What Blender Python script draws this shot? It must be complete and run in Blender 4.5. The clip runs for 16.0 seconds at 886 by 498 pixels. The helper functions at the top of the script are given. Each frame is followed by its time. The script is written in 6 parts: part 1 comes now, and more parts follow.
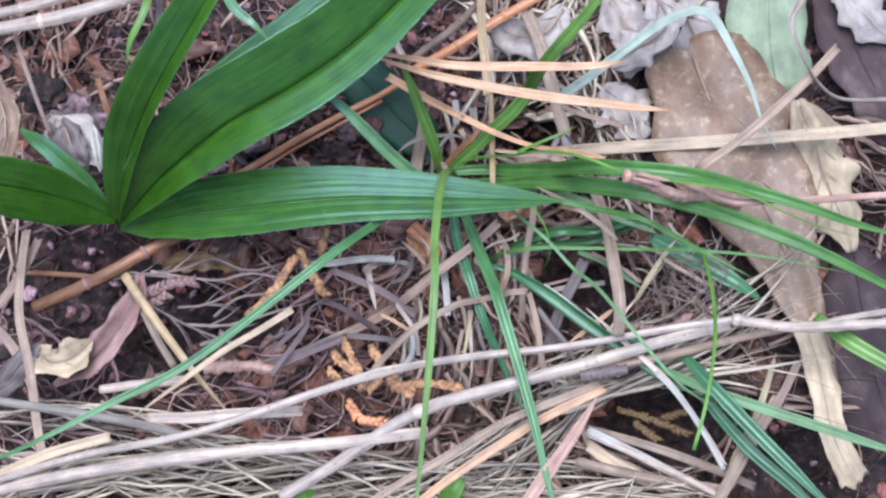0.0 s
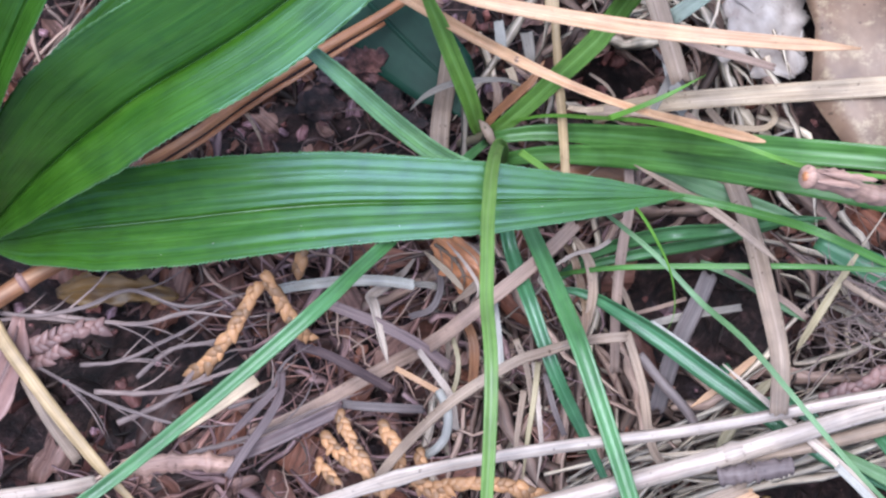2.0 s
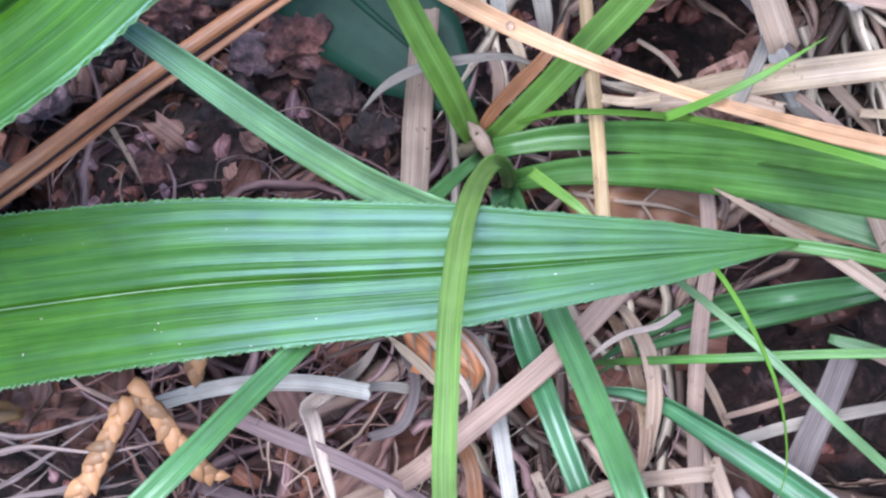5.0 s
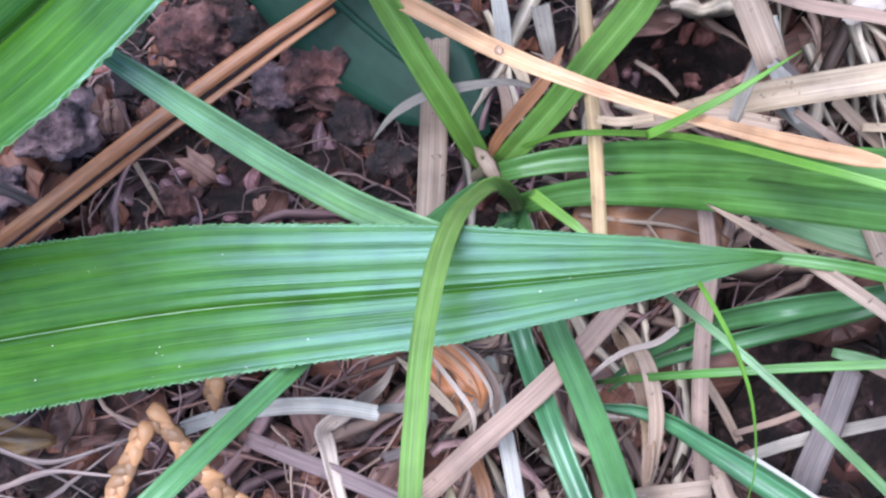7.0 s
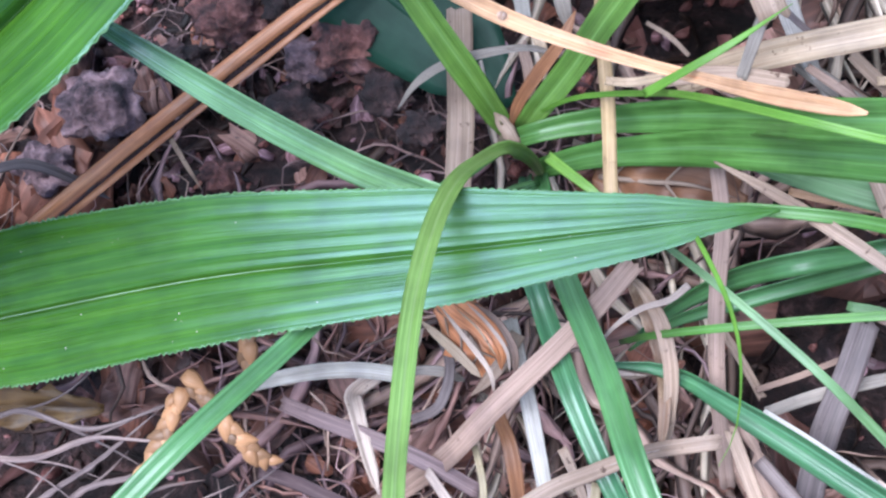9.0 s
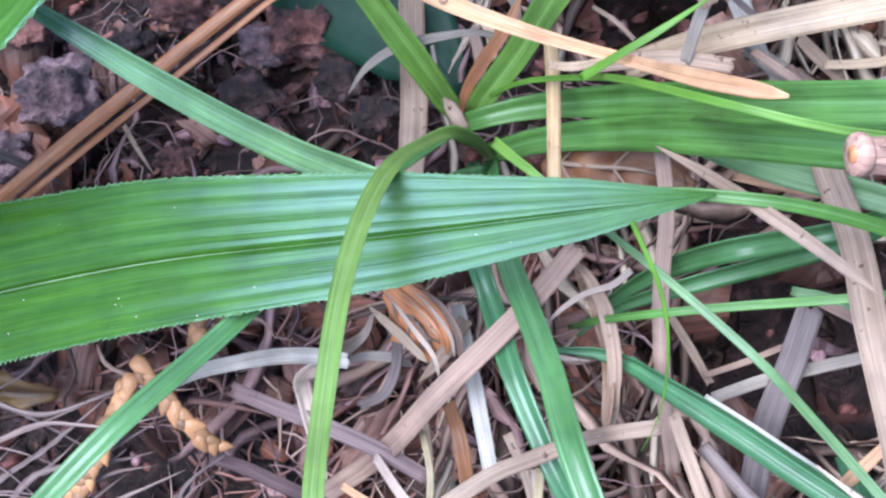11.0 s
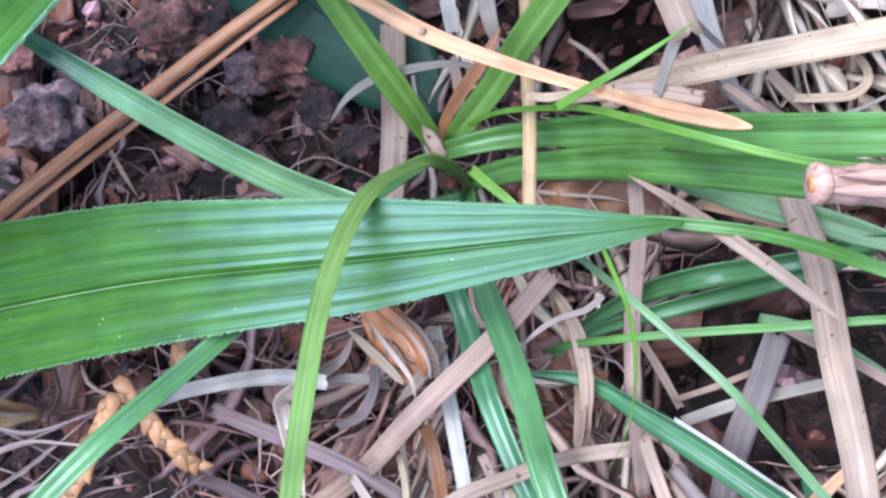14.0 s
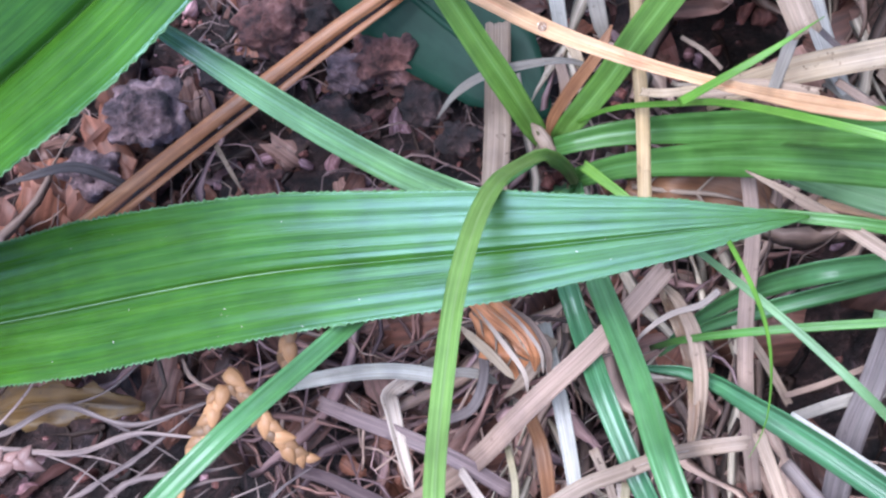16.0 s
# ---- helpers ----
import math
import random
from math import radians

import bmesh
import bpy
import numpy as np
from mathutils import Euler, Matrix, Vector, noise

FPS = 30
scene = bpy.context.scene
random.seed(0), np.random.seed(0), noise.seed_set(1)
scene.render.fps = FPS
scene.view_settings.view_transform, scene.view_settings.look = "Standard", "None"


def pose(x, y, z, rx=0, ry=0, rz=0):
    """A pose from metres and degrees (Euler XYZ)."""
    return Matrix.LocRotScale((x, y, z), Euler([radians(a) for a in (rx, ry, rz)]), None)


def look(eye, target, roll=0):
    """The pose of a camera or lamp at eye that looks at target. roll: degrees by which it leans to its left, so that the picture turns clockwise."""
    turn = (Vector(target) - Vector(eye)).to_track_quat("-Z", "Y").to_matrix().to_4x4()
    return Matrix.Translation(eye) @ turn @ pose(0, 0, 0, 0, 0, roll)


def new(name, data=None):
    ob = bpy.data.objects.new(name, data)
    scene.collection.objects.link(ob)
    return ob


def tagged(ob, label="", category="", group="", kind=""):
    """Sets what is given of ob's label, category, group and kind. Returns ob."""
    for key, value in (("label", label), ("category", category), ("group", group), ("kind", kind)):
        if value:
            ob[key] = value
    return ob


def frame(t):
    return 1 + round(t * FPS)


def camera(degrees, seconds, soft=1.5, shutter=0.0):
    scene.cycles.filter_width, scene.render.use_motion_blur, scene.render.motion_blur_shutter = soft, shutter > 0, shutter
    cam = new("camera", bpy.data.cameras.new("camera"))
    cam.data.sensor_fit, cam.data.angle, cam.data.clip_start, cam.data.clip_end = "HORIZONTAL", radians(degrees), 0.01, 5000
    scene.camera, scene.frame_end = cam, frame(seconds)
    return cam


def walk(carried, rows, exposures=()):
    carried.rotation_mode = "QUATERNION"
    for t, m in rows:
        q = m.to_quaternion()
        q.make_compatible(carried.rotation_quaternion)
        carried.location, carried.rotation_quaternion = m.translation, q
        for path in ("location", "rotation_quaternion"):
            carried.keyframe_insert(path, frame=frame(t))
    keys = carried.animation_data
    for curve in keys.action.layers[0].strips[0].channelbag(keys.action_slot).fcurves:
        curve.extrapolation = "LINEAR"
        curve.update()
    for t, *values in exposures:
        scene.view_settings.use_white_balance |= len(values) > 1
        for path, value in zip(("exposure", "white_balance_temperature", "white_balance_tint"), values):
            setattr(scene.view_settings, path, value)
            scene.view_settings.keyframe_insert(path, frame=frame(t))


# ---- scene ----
cam = camera(30.0, 16.0, soft=2.4)
PATH = [
    (0, pose(0.01305, -0.08213, 0.47196, 7.445, 1.105, 5.021)),
    (0.5, pose(-0.01508, -0.05337, 0.47042, 4.559, -1.418, 5.158)),
    (1, pose(-0.00211, -0.05250, 0.47056, 3.986, -0.337, 4.920)),
    (1.5, pose(-0.00746, -0.03991, 0.40469, 2.682, -0.335, 4.210)),
    (2, pose(-0.00507, -0.02269, 0.31118, 0.248, 0.789, 3.261)),
    (2.5, pose(0.00339, -0.00959, 0.26841, -1.375, 2.575, 2.363)),
    (3, pose(-0.00163, -0.01055, 0.23678, -2.163, 3.718, 1.805)),
    (3.5, pose(-0.00355, -0.00401, 0.21691, -2.458, 4.588, 1.154)),
    (4, pose(-0.00530, -0.00310, 0.20505, -2.749, 5.039, 1.149)),
    (4.5, pose(-0.00107, -0.00840, 0.19983, -2.311, 5.490, 1.201)),
    (5, pose(0.00990, -0.00639, 0.20152, -1.797, 5.006, 0.640)),
    (5.2, pose(0.01120, -0.00409, 0.20212, -1.357, 5.366, 0.480)),
    (7.3, pose(0.02734, -0.00867, 0.20405, -0.576, 10.169, -1.182)),
    (7.5, pose(0.02964, -0.00737, 0.20455, -0.626, 10.609, -1.522)),
    (7.8, pose(0.03466, -0.00873, 0.20386, -0.875, 11.139, -1.723)),
    (8, pose(0.03657, -0.01098, 0.20397, -1.094, 11.599, -2.004)),
    (8.2, pose(0.03647, -0.01048, 0.20457, -1.134, 12.189, -2.164)),
    (10.3, pose(0.04380, -0.01158, 0.20284, -1.920, 15.237, -2.231)),
    (10.5, pose(0.04471, -0.01073, 0.20128, -1.898, 14.981, -2.283)),
    (11, pose(0.04562, -0.01151, 0.20204, -1.840, 14.663, -2.260)),
    (11.5, pose(0.04587, -0.01123, 0.20369, -1.293, 14.546, -2.122)),
    (12, pose(0.04635, -0.01161, 0.20582, -0.986, 14.378, -1.959)),
    (12.5, pose(0.04752, -0.01228, 0.20324, -1.054, 14.176, -1.847)),
    (13, pose(0.04783, -0.01250, 0.20389, -0.938, 14.011, -1.763)),
    (13.5, pose(0.04791, -0.01272, 0.20542, -0.827, 14.099, -1.739)),
    (14, pose(0.04782, -0.01222, 0.20633, -0.603, 14.219, -1.697)),
    (14.5, pose(0.04644, -0.01344, 0.21005, -0.048, 14.399, -1.795)),
    (15, pose(0.04227, -0.01219, 0.21143, -0.046, 14.704, -1.472)),
    (15.5, pose(0.03934, -0.01466, 0.21037, -0.292, 14.391, -1.130)),
    (16, pose(0.03717, -0.01436, 0.21038, 0.037, 14.786, -1.235)),
]
# the exposure opens a little as the lens comes near
walk(cam, PATH, exposures=[(0.0, 1.62, 5950, 11.5), (1.5, 1.65, 5950, 12), (3.0, 2.1, 5950, 13.5), (16.0, 2.2, 5830, 13.5)])

# ---- world and light: an overcast sky with a broad, weak sun ----
SUN_EL, SUN_AZ = 77.0, -24.0
world = bpy.data.worlds.new("world")
scene.world = world
world.use_nodes = True
wn, wl = world.node_tree.nodes, world.node_tree.links
sky = wn.new("ShaderNodeTexSky")
sky.sky_type = "NISHITA"
sky.sun_disc = False
sky.sun_elevation, sky.sun_rotation = radians(SUN_EL), radians(SUN_AZ)
sky.air_density, sky.dust_density = 1.0, 0.6
wl.new(sky.outputs[0], wn["Background"].inputs[0])
wn["Background"].inputs[1].default_value = 0.075
sun = new("sun", bpy.data.lights.new("sun", "SUN"))
sun.data.energy, sun.data.angle, sun.data.color = 2.75, radians(50), (0.87, 0.92, 1.0)
sun.matrix_world = look((0, 0, 3), (-3 * math.sin(radians(SUN_AZ)) / math.tan(radians(SUN_EL)),
                                    -3 * math.cos(radians(SUN_AZ)) / math.tan(radians(SUN_EL)), 0))

# ---- materials ----
CM = 0.01


def material(name):
    m = bpy.data.materials.new(name)
    m.use_nodes = True
    nt = m.node_tree
    return m, nt, nt.nodes["Principled BSDF"]


def node(nt, kind, **values):
    n = nt.nodes.new(kind)
    for key, v in values.items():
        if key in n.inputs:
            n.inputs[key].default_value = v
    return n


def ramp(nt, source, stops):
    r = nt.nodes.new("ShaderNodeValToRGB")
    while len(r.color_ramp.elements) < len(stops):
        r.color_ramp.elements.new(0.5)
    for e, (p, c) in zip(r.color_ramp.elements, stops):
        e.position, e.color = p, (*c, 1)
    nt.links.new(source, r.inputs[0])
    return r


def mixed(nt, blend, fac, a, b):
    m = nt.nodes.new("ShaderNodeMix")
    m.data_type, m.blend_type = "RGBA", blend
    for value, sock in ((fac, m.inputs[0]), (a, m.inputs[6]), (b, m.inputs[7])):
        if isinstance(value, (int, float)):
            sock.default_value = value
        elif isinstance(value, tuple):
            sock.default_value = (*value, 1)
        else:
            nt.links.new(value, sock)
    return m.outputs[2]


def uv_mapped(nt, sx, sy):
    tc = nt.nodes.new("ShaderNodeTexCoord")
    mp = nt.nodes.new("ShaderNodeMapping")
    mp.inputs["Scale"].default_value = (sx, sy, 1)
    nt.links.new(tc.outputs["UV"], mp.inputs[0])
    return mp.outputs[0]


def object_noise(nt, scale, detail=3.0, rough=0.6):
    tc = nt.nodes.new("ShaderNodeTexCoord")
    n = node(nt, "ShaderNodeTexNoise", Scale=scale, Detail=detail, Roughness=rough)
    nt.links.new(tc.outputs["Object"], n.inputs["Vector"])
    return n.outputs[0]


def bumped(nt, bsdf, height, strength, metres):
    b = node(nt, "ShaderNodeBump", Strength=strength, Distance=metres)
    nt.links.new(height, b.inputs["Height"])
    nt.links.new(b.outputs[0], bsdf.inputs["Normal"])


def fibre_material(name, dark, mid, light, rough=0.6, across=7.0, through_light=0.0, spread=0.25, vein=0.0, spots=0.0, island=False, gloss=0.4, margin=None, patches=None, tones=None, fine=0.00026, stripe=None, sheen=None, sky_tint=None, lines=0, depth=0.8):
    """Stalks and blades: streaks that run along the length, blotches, and a tone of its own for each object."""
    m, nt, bsdf = material(name)
    streak = node(nt, "ShaderNodeTexNoise", Scale=1.0, Detail=4.0, Roughness=0.65)
    nt.links.new(uv_mapped(nt, 60, across), streak.inputs["Vector"])
    col = ramp(nt, streak.outputs[0], [(0.28, dark), (0.5, mid), (0.74, light)]).outputs[0]
    blotch = object_noise(nt, 140.0)
    patch = ramp(nt, blotch, [(0.3, (0.72, 0.70, 0.70)), (0.62, (1.08, 1.05, 1.0))]).outputs[0]
    col = mixed(nt, "MULTIPLY", 1.0, col, patch)
    if island:
        src = nt.nodes.new("ShaderNodeNewGeometry").outputs["Random Per Island"]
    else:
        src = nt.nodes.new("ShaderNodeObjectInfo").outputs["Random"]
    tone = ramp(nt, src, tones or [(0.0, (1 - spread, 1 - spread * 0.95, 1 - spread * 0.9)), (1.0, (1 + spread, 1 + spread * 0.9, 1 + spread * 0.7))]).outputs[0]
    col = mixed(nt, "MULTIPLY", 1.0, col, tone)
    if spots:
        sp = ramp(nt, object_noise(nt, 900.0, 2.0), [(0.66, (1, 1, 1)), (0.74, (0.25, 0.18, 0.14))]).outputs[0]
        col = mixed(nt, "MULTIPLY", spots, col, sp)
    if patches:
        spread_out = ramp(nt, object_noise(nt, 260.0, 8.0, 0.75), [(0.52, (0, 0, 0)), (0.66, (0.8, 0.8, 0.8))]).outputs[0]
        col = mixed(nt, "MIX", spread_out, col, patches)
    if stripe:
        cross = nt.nodes.new("ShaderNodeSeparateXYZ")
        nt.links.new(uv_mapped(nt, 1, 1), cross.inputs[0])
        keel_line = ramp(nt, cross.outputs[1], [(0.42, (0, 0, 0)), (0.49, (0.5, 0.5, 0.5)), (0.51, (0.5, 0.5, 0.5)), (0.58, (0, 0, 0))]).outputs[0]
        col = mixed(nt, "MIX", keel_line, col, stripe)
    if margin:
        sep = nt.nodes.new("ShaderNodeSeparateXYZ")
        nt.links.new(uv_mapped(nt, 1, 1), sep.inputs[0])
        edge = ramp(nt, sep.outputs[1], [(0.0, (0.7, 0.7, 0.7)), (0.012, (0, 0, 0)), (0.988, (0, 0, 0)), (1.0, (0.7, 0.7, 0.7))]).outputs[0]
        col = mixed(nt, "MIX", edge, col, margin)
    if lines:
        veins = node(nt, "ShaderNodeTexNoise", Scale=1.0, Detail=3.0, Roughness=0.7)
        nt.links.new(uv_mapped(nt, 18, lines), veins.inputs["Vector"])
        shade = ramp(nt, veins.outputs[0], [(0.36, (depth,) * 3), (0.5, (1.0, 1.0, 1.0)), (0.64, (2 - depth, 1.95 - depth * 0.95, 2.05 - depth))]).outputs[0]
        col = mixed(nt, "MULTIPLY", 1.0, col, shade)
    nt.links.new(col, bsdf.inputs["Base Color"])
    bsdf.inputs["Roughness"].default_value = rough
    bsdf.inputs["Specular IOR Level"].default_value = gloss
    # puts the blue of the reflected sky into the gloss colour
    if sky_tint:
        bsdf.inputs["Specular Tint"].default_value = (*sky_tint, 1)
    if sheen:
        gleam = node(nt, "ShaderNodeTexNoise", Scale=1.0, Detail=3.0, Roughness=0.6)
        nt.links.new(uv_mapped(nt, *sheen), gleam.inputs["Vector"])
        dull = ramp(nt, gleam.outputs[0], [(0.35, (rough - 0.03,) * 3), (0.65, (rough + 0.11,) * 3)]).outputs[0]
        nt.links.new(dull, bsdf.inputs["Roughness"])
    ridges = node(nt, "ShaderNodeTexNoise", Scale=1.0, Detail=2.0)
    nt.links.new(uv_mapped(nt, 25, lines or across * 1.6), ridges.inputs["Vector"])
    bumped(nt, bsdf, ridges.outputs[0], min(1.0, 0.5 + vein), fine)
    if through_light:
        tr = nt.nodes.new("ShaderNodeBsdfTranslucent")
        nt.links.new(col, tr.inputs["Color"])
        mx = nt.nodes.new("ShaderNodeMixShader")
        mx.inputs[0].default_value = through_light
        nt.links.new(bsdf.outputs[0], mx.inputs[1])
        nt.links.new(tr.outputs[0], mx.inputs[2])
        nt.links.new(mx.outputs[0], nt.nodes["Material Output"].inputs[0])
    return m


BROAD_GREEN = fibre_material("broad_green", (0.025, 0.088, 0.007), (0.043, 0.124, 0.009), (0.063, 0.157, 0.019), 0.27, 20.0, 0.36, 0.06, 0.3, sky_tint=(0.56, 0.83, 1.0), gloss=0.62, margin=(0.20, 0.33, 0.17), fine=0.00007, sheen=(45, 34), lines=64, depth=0.85)
# Pale colour also paints the highlight line along the main leaf's rib.
MIDRIB = fibre_material("midrib", (0.115, 0.194, 0.130), (0.184, 0.259, 0.204), (0.276, 0.339, 0.293), 0.35, 3.0, 0.1, 0.05, gloss=0.6)
GRASS_GREEN = fibre_material("grass_green", (0.074, 0.166, 0.025), (0.112, 0.226, 0.038), (0.166, 0.290, 0.068), 0.36, 9.0, 0.22, 0.12, 0.0, gloss=0.45, stripe=(0.155, 0.275, 0.075), fine=0.0001, lines=16, depth=0.78)
BLUE_GREEN = fibre_material("blue_green", (0.028, 0.097, 0.038), (0.048, 0.143, 0.060), (0.110, 0.221, 0.130), 0.30, 9.0, 0.2, 0.16, 0.0, gloss=0.5, stripe=(0.10, 0.225, 0.12), fine=0.0001, lines=16, depth=0.72)
# Pale bluish base: the blade's sky sheen is partly put into the colour.
SILVER_GREEN = fibre_material("silver_green", (0.095, 0.209, 0.068), (0.145, 0.285, 0.121), (0.228, 0.392, 0.262), 0.27, 12.0, 0.2, 0.1, 0.3, gloss=0.95, sky_tint=(0.9, 0.97, 1.0), lines=20, depth=0.6, fine=0.00008)
MID_GREEN = fibre_material("mid_green", (0.042, 0.115, 0.019), (0.067, 0.168, 0.034), (0.113, 0.240, 0.068), 0.36, 7.0, 0.22, 0.12, 0.0, gloss=0.4, stripe=(0.11, 0.225, 0.085), fine=0.0001, lines=18, depth=0.8)
LIME_GREEN = fibre_material("lime_green", (0.062, 0.163, 0.018), (0.097, 0.219, 0.028), (0.150, 0.284, 0.055), 0.42, 4.0, 0.25, 0.12)
PALE_GREEN = fibre_material("pale_green", (0.074, 0.148, 0.053), (0.110, 0.202, 0.088), (0.164, 0.262, 0.142), 0.45, 5.0, 0.2, 0.1, lines=12, depth=0.85, fine=0.0001)
DULL_GREEN = fibre_material("dull_green", (0.010, 0.035, 0.022), (0.016, 0.053, 0.033), (0.026, 0.071, 0.047), 0.45, 3.0, 0.1, 0.1, gloss=0.15)
SAGE = fibre_material("sage", (0.150, 0.185, 0.115), (0.200, 0.245, 0.155), (0.265, 0.310, 0.205), 0.6, 3.0, 0.2, 0.05, spots=0.4)
TAN = fibre_material("tan_straw", (0.186, 0.127, 0.090), (0.245, 0.175, 0.130), (0.312, 0.238, 0.183), 0.62, 4.0, 0.12, 0.18, spots=0.9, lines=13, depth=0.72)
ORANGE_TAN = fibre_material("orange_tan", (0.322, 0.170, 0.083), (0.446, 0.261, 0.150), (0.552, 0.366, 0.236), 0.45, 5.0, 0.1, 0.1, spots=0.3, lines=13, depth=0.72)
PALE_STRAW = fibre_material("pale_straw", (0.228, 0.164, 0.129), (0.374, 0.297, 0.248), (0.504, 0.418, 0.367), 0.5, 6.0, 0.1, 0.16, spots=0.8, lines=13, depth=0.72)
WHITE_STRAW = fibre_material("white_straw", (0.225, 0.200, 0.172), (0.334, 0.312, 0.279), (0.425, 0.399, 0.365), 0.6, 7.0, 0.1, 0.12, spots=0.3, lines=13, depth=0.72)
PINK_STRAW = fibre_material("pink_straw", (0.154, 0.098, 0.076), (0.220, 0.149, 0.118), (0.300, 0.212, 0.174), 0.65, 6.0, 0.1, 0.2, spots=0.4, lines=13, depth=0.72)
BROWN_STALK = fibre_material("brown_stalk", (0.271, 0.089, 0.034), (0.432, 0.175, 0.073), (0.603, 0.296, 0.157), 0.42, 2.5, 0.0, 0.15, gloss=0.6, lines=13, depth=0.72)
PALE_PINK = fibre_material("pale_pink", (0.209, 0.111, 0.080), (0.351, 0.212, 0.164), (0.522, 0.357, 0.294), 0.65, 3.0, 0.05, 0.1, spots=0.6, lines=13, depth=0.72)
RUST = fibre_material("rust", (0.104, 0.042, 0.020), (0.200, 0.088, 0.042), (0.320, 0.176, 0.096), 0.55, 6.0, 0.05, 0.2)
DEAD_LEAF = fibre_material("dead_leaf", (0.095, 0.053, 0.033), (0.157, 0.095, 0.062), (0.228, 0.152, 0.106), 0.5, 3.0, 0.05, 0.1, spots=0.8, patches=(0.33, 0.245, 0.15))
BLEACHED_LEAF = fibre_material("bleached_leaf", (0.238, 0.174, 0.113), (0.357, 0.278, 0.187), (0.468, 0.382, 0.277), 0.65, 3.0, 0.08, 0.1, spots=0.5)
DARK_LEAF = fibre_material("dark_leaf", (0.028, 0.017, 0.020), (0.055, 0.034, 0.036), (0.12, 0.085, 0.085), 0.7, 2.0, 0.0, 0.15, spots=0.4, gloss=0.2)
LITTER = fibre_material("litter", (0.091, 0.055, 0.052), (0.216, 0.144, 0.140), (0.426, 0.311, 0.306), 0.65, 3.0, 0.0, 0.65, island=True, tones=[(0.0, (0.30, 0.24, 0.25)), (0.3, (0.62, 0.50, 0.50)), (0.55, (0.95, 0.88, 0.92)), (0.8, (1.25, 1.05, 1.0)), (1.0, (1.75, 1.65, 1.7))])
LITTER_PALE = fibre_material("litter_pale", (0.216, 0.162, 0.121), (0.387, 0.316, 0.248), (0.550, 0.474, 0.391), 0.55, 4.0, 0.0, 0.35, island=True, spots=0.5, lines=13, depth=0.72)
YELLOW_STRAW = fibre_material("yellow_straw", (0.241, 0.163, 0.080), (0.353, 0.247, 0.134), (0.449, 0.333, 0.201), 0.5, 5.0, 0.1, 0.1, spots=0.4, lines=13, depth=0.72)
LITTER_TAN = fibre_material("litter_tan", (0.130, 0.083, 0.065), (0.281, 0.192, 0.152), (0.454, 0.338, 0.273), 0.62, 4.0, 0.0, 0.6, island=True, tones=[(0.0, (0.15, 0.13, 0.13)), (0.35, (0.45, 0.41, 0.40)), (0.7, (1.05, 1.0, 0.98)), (1.0, (1.45, 1.4, 1.36))], lines=13, depth=0.72)
DEBRIS = fibre_material("debris", (0.013, 0.007, 0.006), (0.033, 0.018, 0.014), (0.066, 0.039, 0.033), 0.7, 2.0, 0.0, 0.75, island=True)
RUST_BITS = fibre_material("rust_bits", (0.081, 0.039, 0.036), (0.178, 0.090, 0.078), (0.324, 0.189, 0.160), 0.65, 3.0, 0.0, 0.45, island=True)
CRUMBS = fibre_material("crumbs", (0.056, 0.031, 0.034), (0.180, 0.103, 0.107), (0.452, 0.312, 0.346), 0.7, 2.0, 0.0, 0.8, island=True, spots=0.7, tones=[(0.0, (0.45, 0.38, 0.36)), (0.4, (0.9, 0.6, 0.5)), (0.62, (1.5, 0.95, 0.75)), (0.8, (1.25, 1.3, 1.5)), (1.0, (1.9, 1.8, 1.9))])
FLAKES = fibre_material("flakes", (0.035, 0.020, 0.020), (0.095, 0.055, 0.054), (0.215, 0.148, 0.152), 0.5, 2.0, 0.0, 0.8, island=True, spots=0.5, tones=[(0.0, (0.35, 0.3, 0.3)), (0.35, (0.8, 0.6, 0.55)), (0.6, (1.4, 0.85, 0.65)), (0.8, (1.15, 1.15, 1.35)), (1.0, (1.6, 1.45, 1.5))])
WARM_STRAW = fibre_material("warm_straw", (0.277, 0.186, 0.113), (0.408, 0.302, 0.203), (0.523, 0.408, 0.294), 0.55, 5.0, 0.1, 0.12, spots=0.8, lines=13, depth=0.72)
GREY_GREEN = fibre_material("grey_green", (0.187, 0.230, 0.180), (0.266, 0.310, 0.256), (0.353, 0.389, 0.338), 0.55, 5.0, 0.1, 0.1, spots=0.5)
LILAC_STRAW = fibre_material("lilac_straw", (0.071, 0.051, 0.048), (0.116, 0.089, 0.085), (0.168, 0.134, 0.131), 0.6, 4.0, 0.1, 0.15, spots=0.4, lines=13, depth=0.72)
DUSKY_STRAW = fibre_material("dusky_straw", (0.050, 0.033, 0.034), (0.105, 0.070, 0.072), (0.185, 0.132, 0.135), 0.6, 5.0, 0.05, 0.25, spots=0.4)
OLIVE_GREEN = fibre_material("olive_green", (0.078, 0.151, 0.031), (0.122, 0.215, 0.050), (0.177, 0.286, 0.086), 0.38, 9.0, 0.22, 0.12, 0.0, gloss=0.45, stripe=(0.16, 0.225, 0.085), lines=14, depth=0.84, fine=0.0001)
ASH_STRAW = fibre_material("ash_straw", (0.146, 0.122, 0.101), (0.225, 0.194, 0.165), (0.310, 0.273, 0.239), 0.6, 6.0, 0.15, 0.1, spots=0.4, lines=13, depth=0.72)
HOLLOW_FIBRE = fibre_material("hollow_fibre", (0.075, 0.047, 0.047), (0.186, 0.122, 0.119), (0.338, 0.237, 0.238), 0.65, 3.0, 0.0, 0.5, island=True)
OLIVE_STRAW = fibre_material("olive_straw", (0.180, 0.144, 0.078), (0.271, 0.220, 0.133), (0.369, 0.304, 0.211), 0.55, 4.0, 0.1, 0.15, spots=0.4)
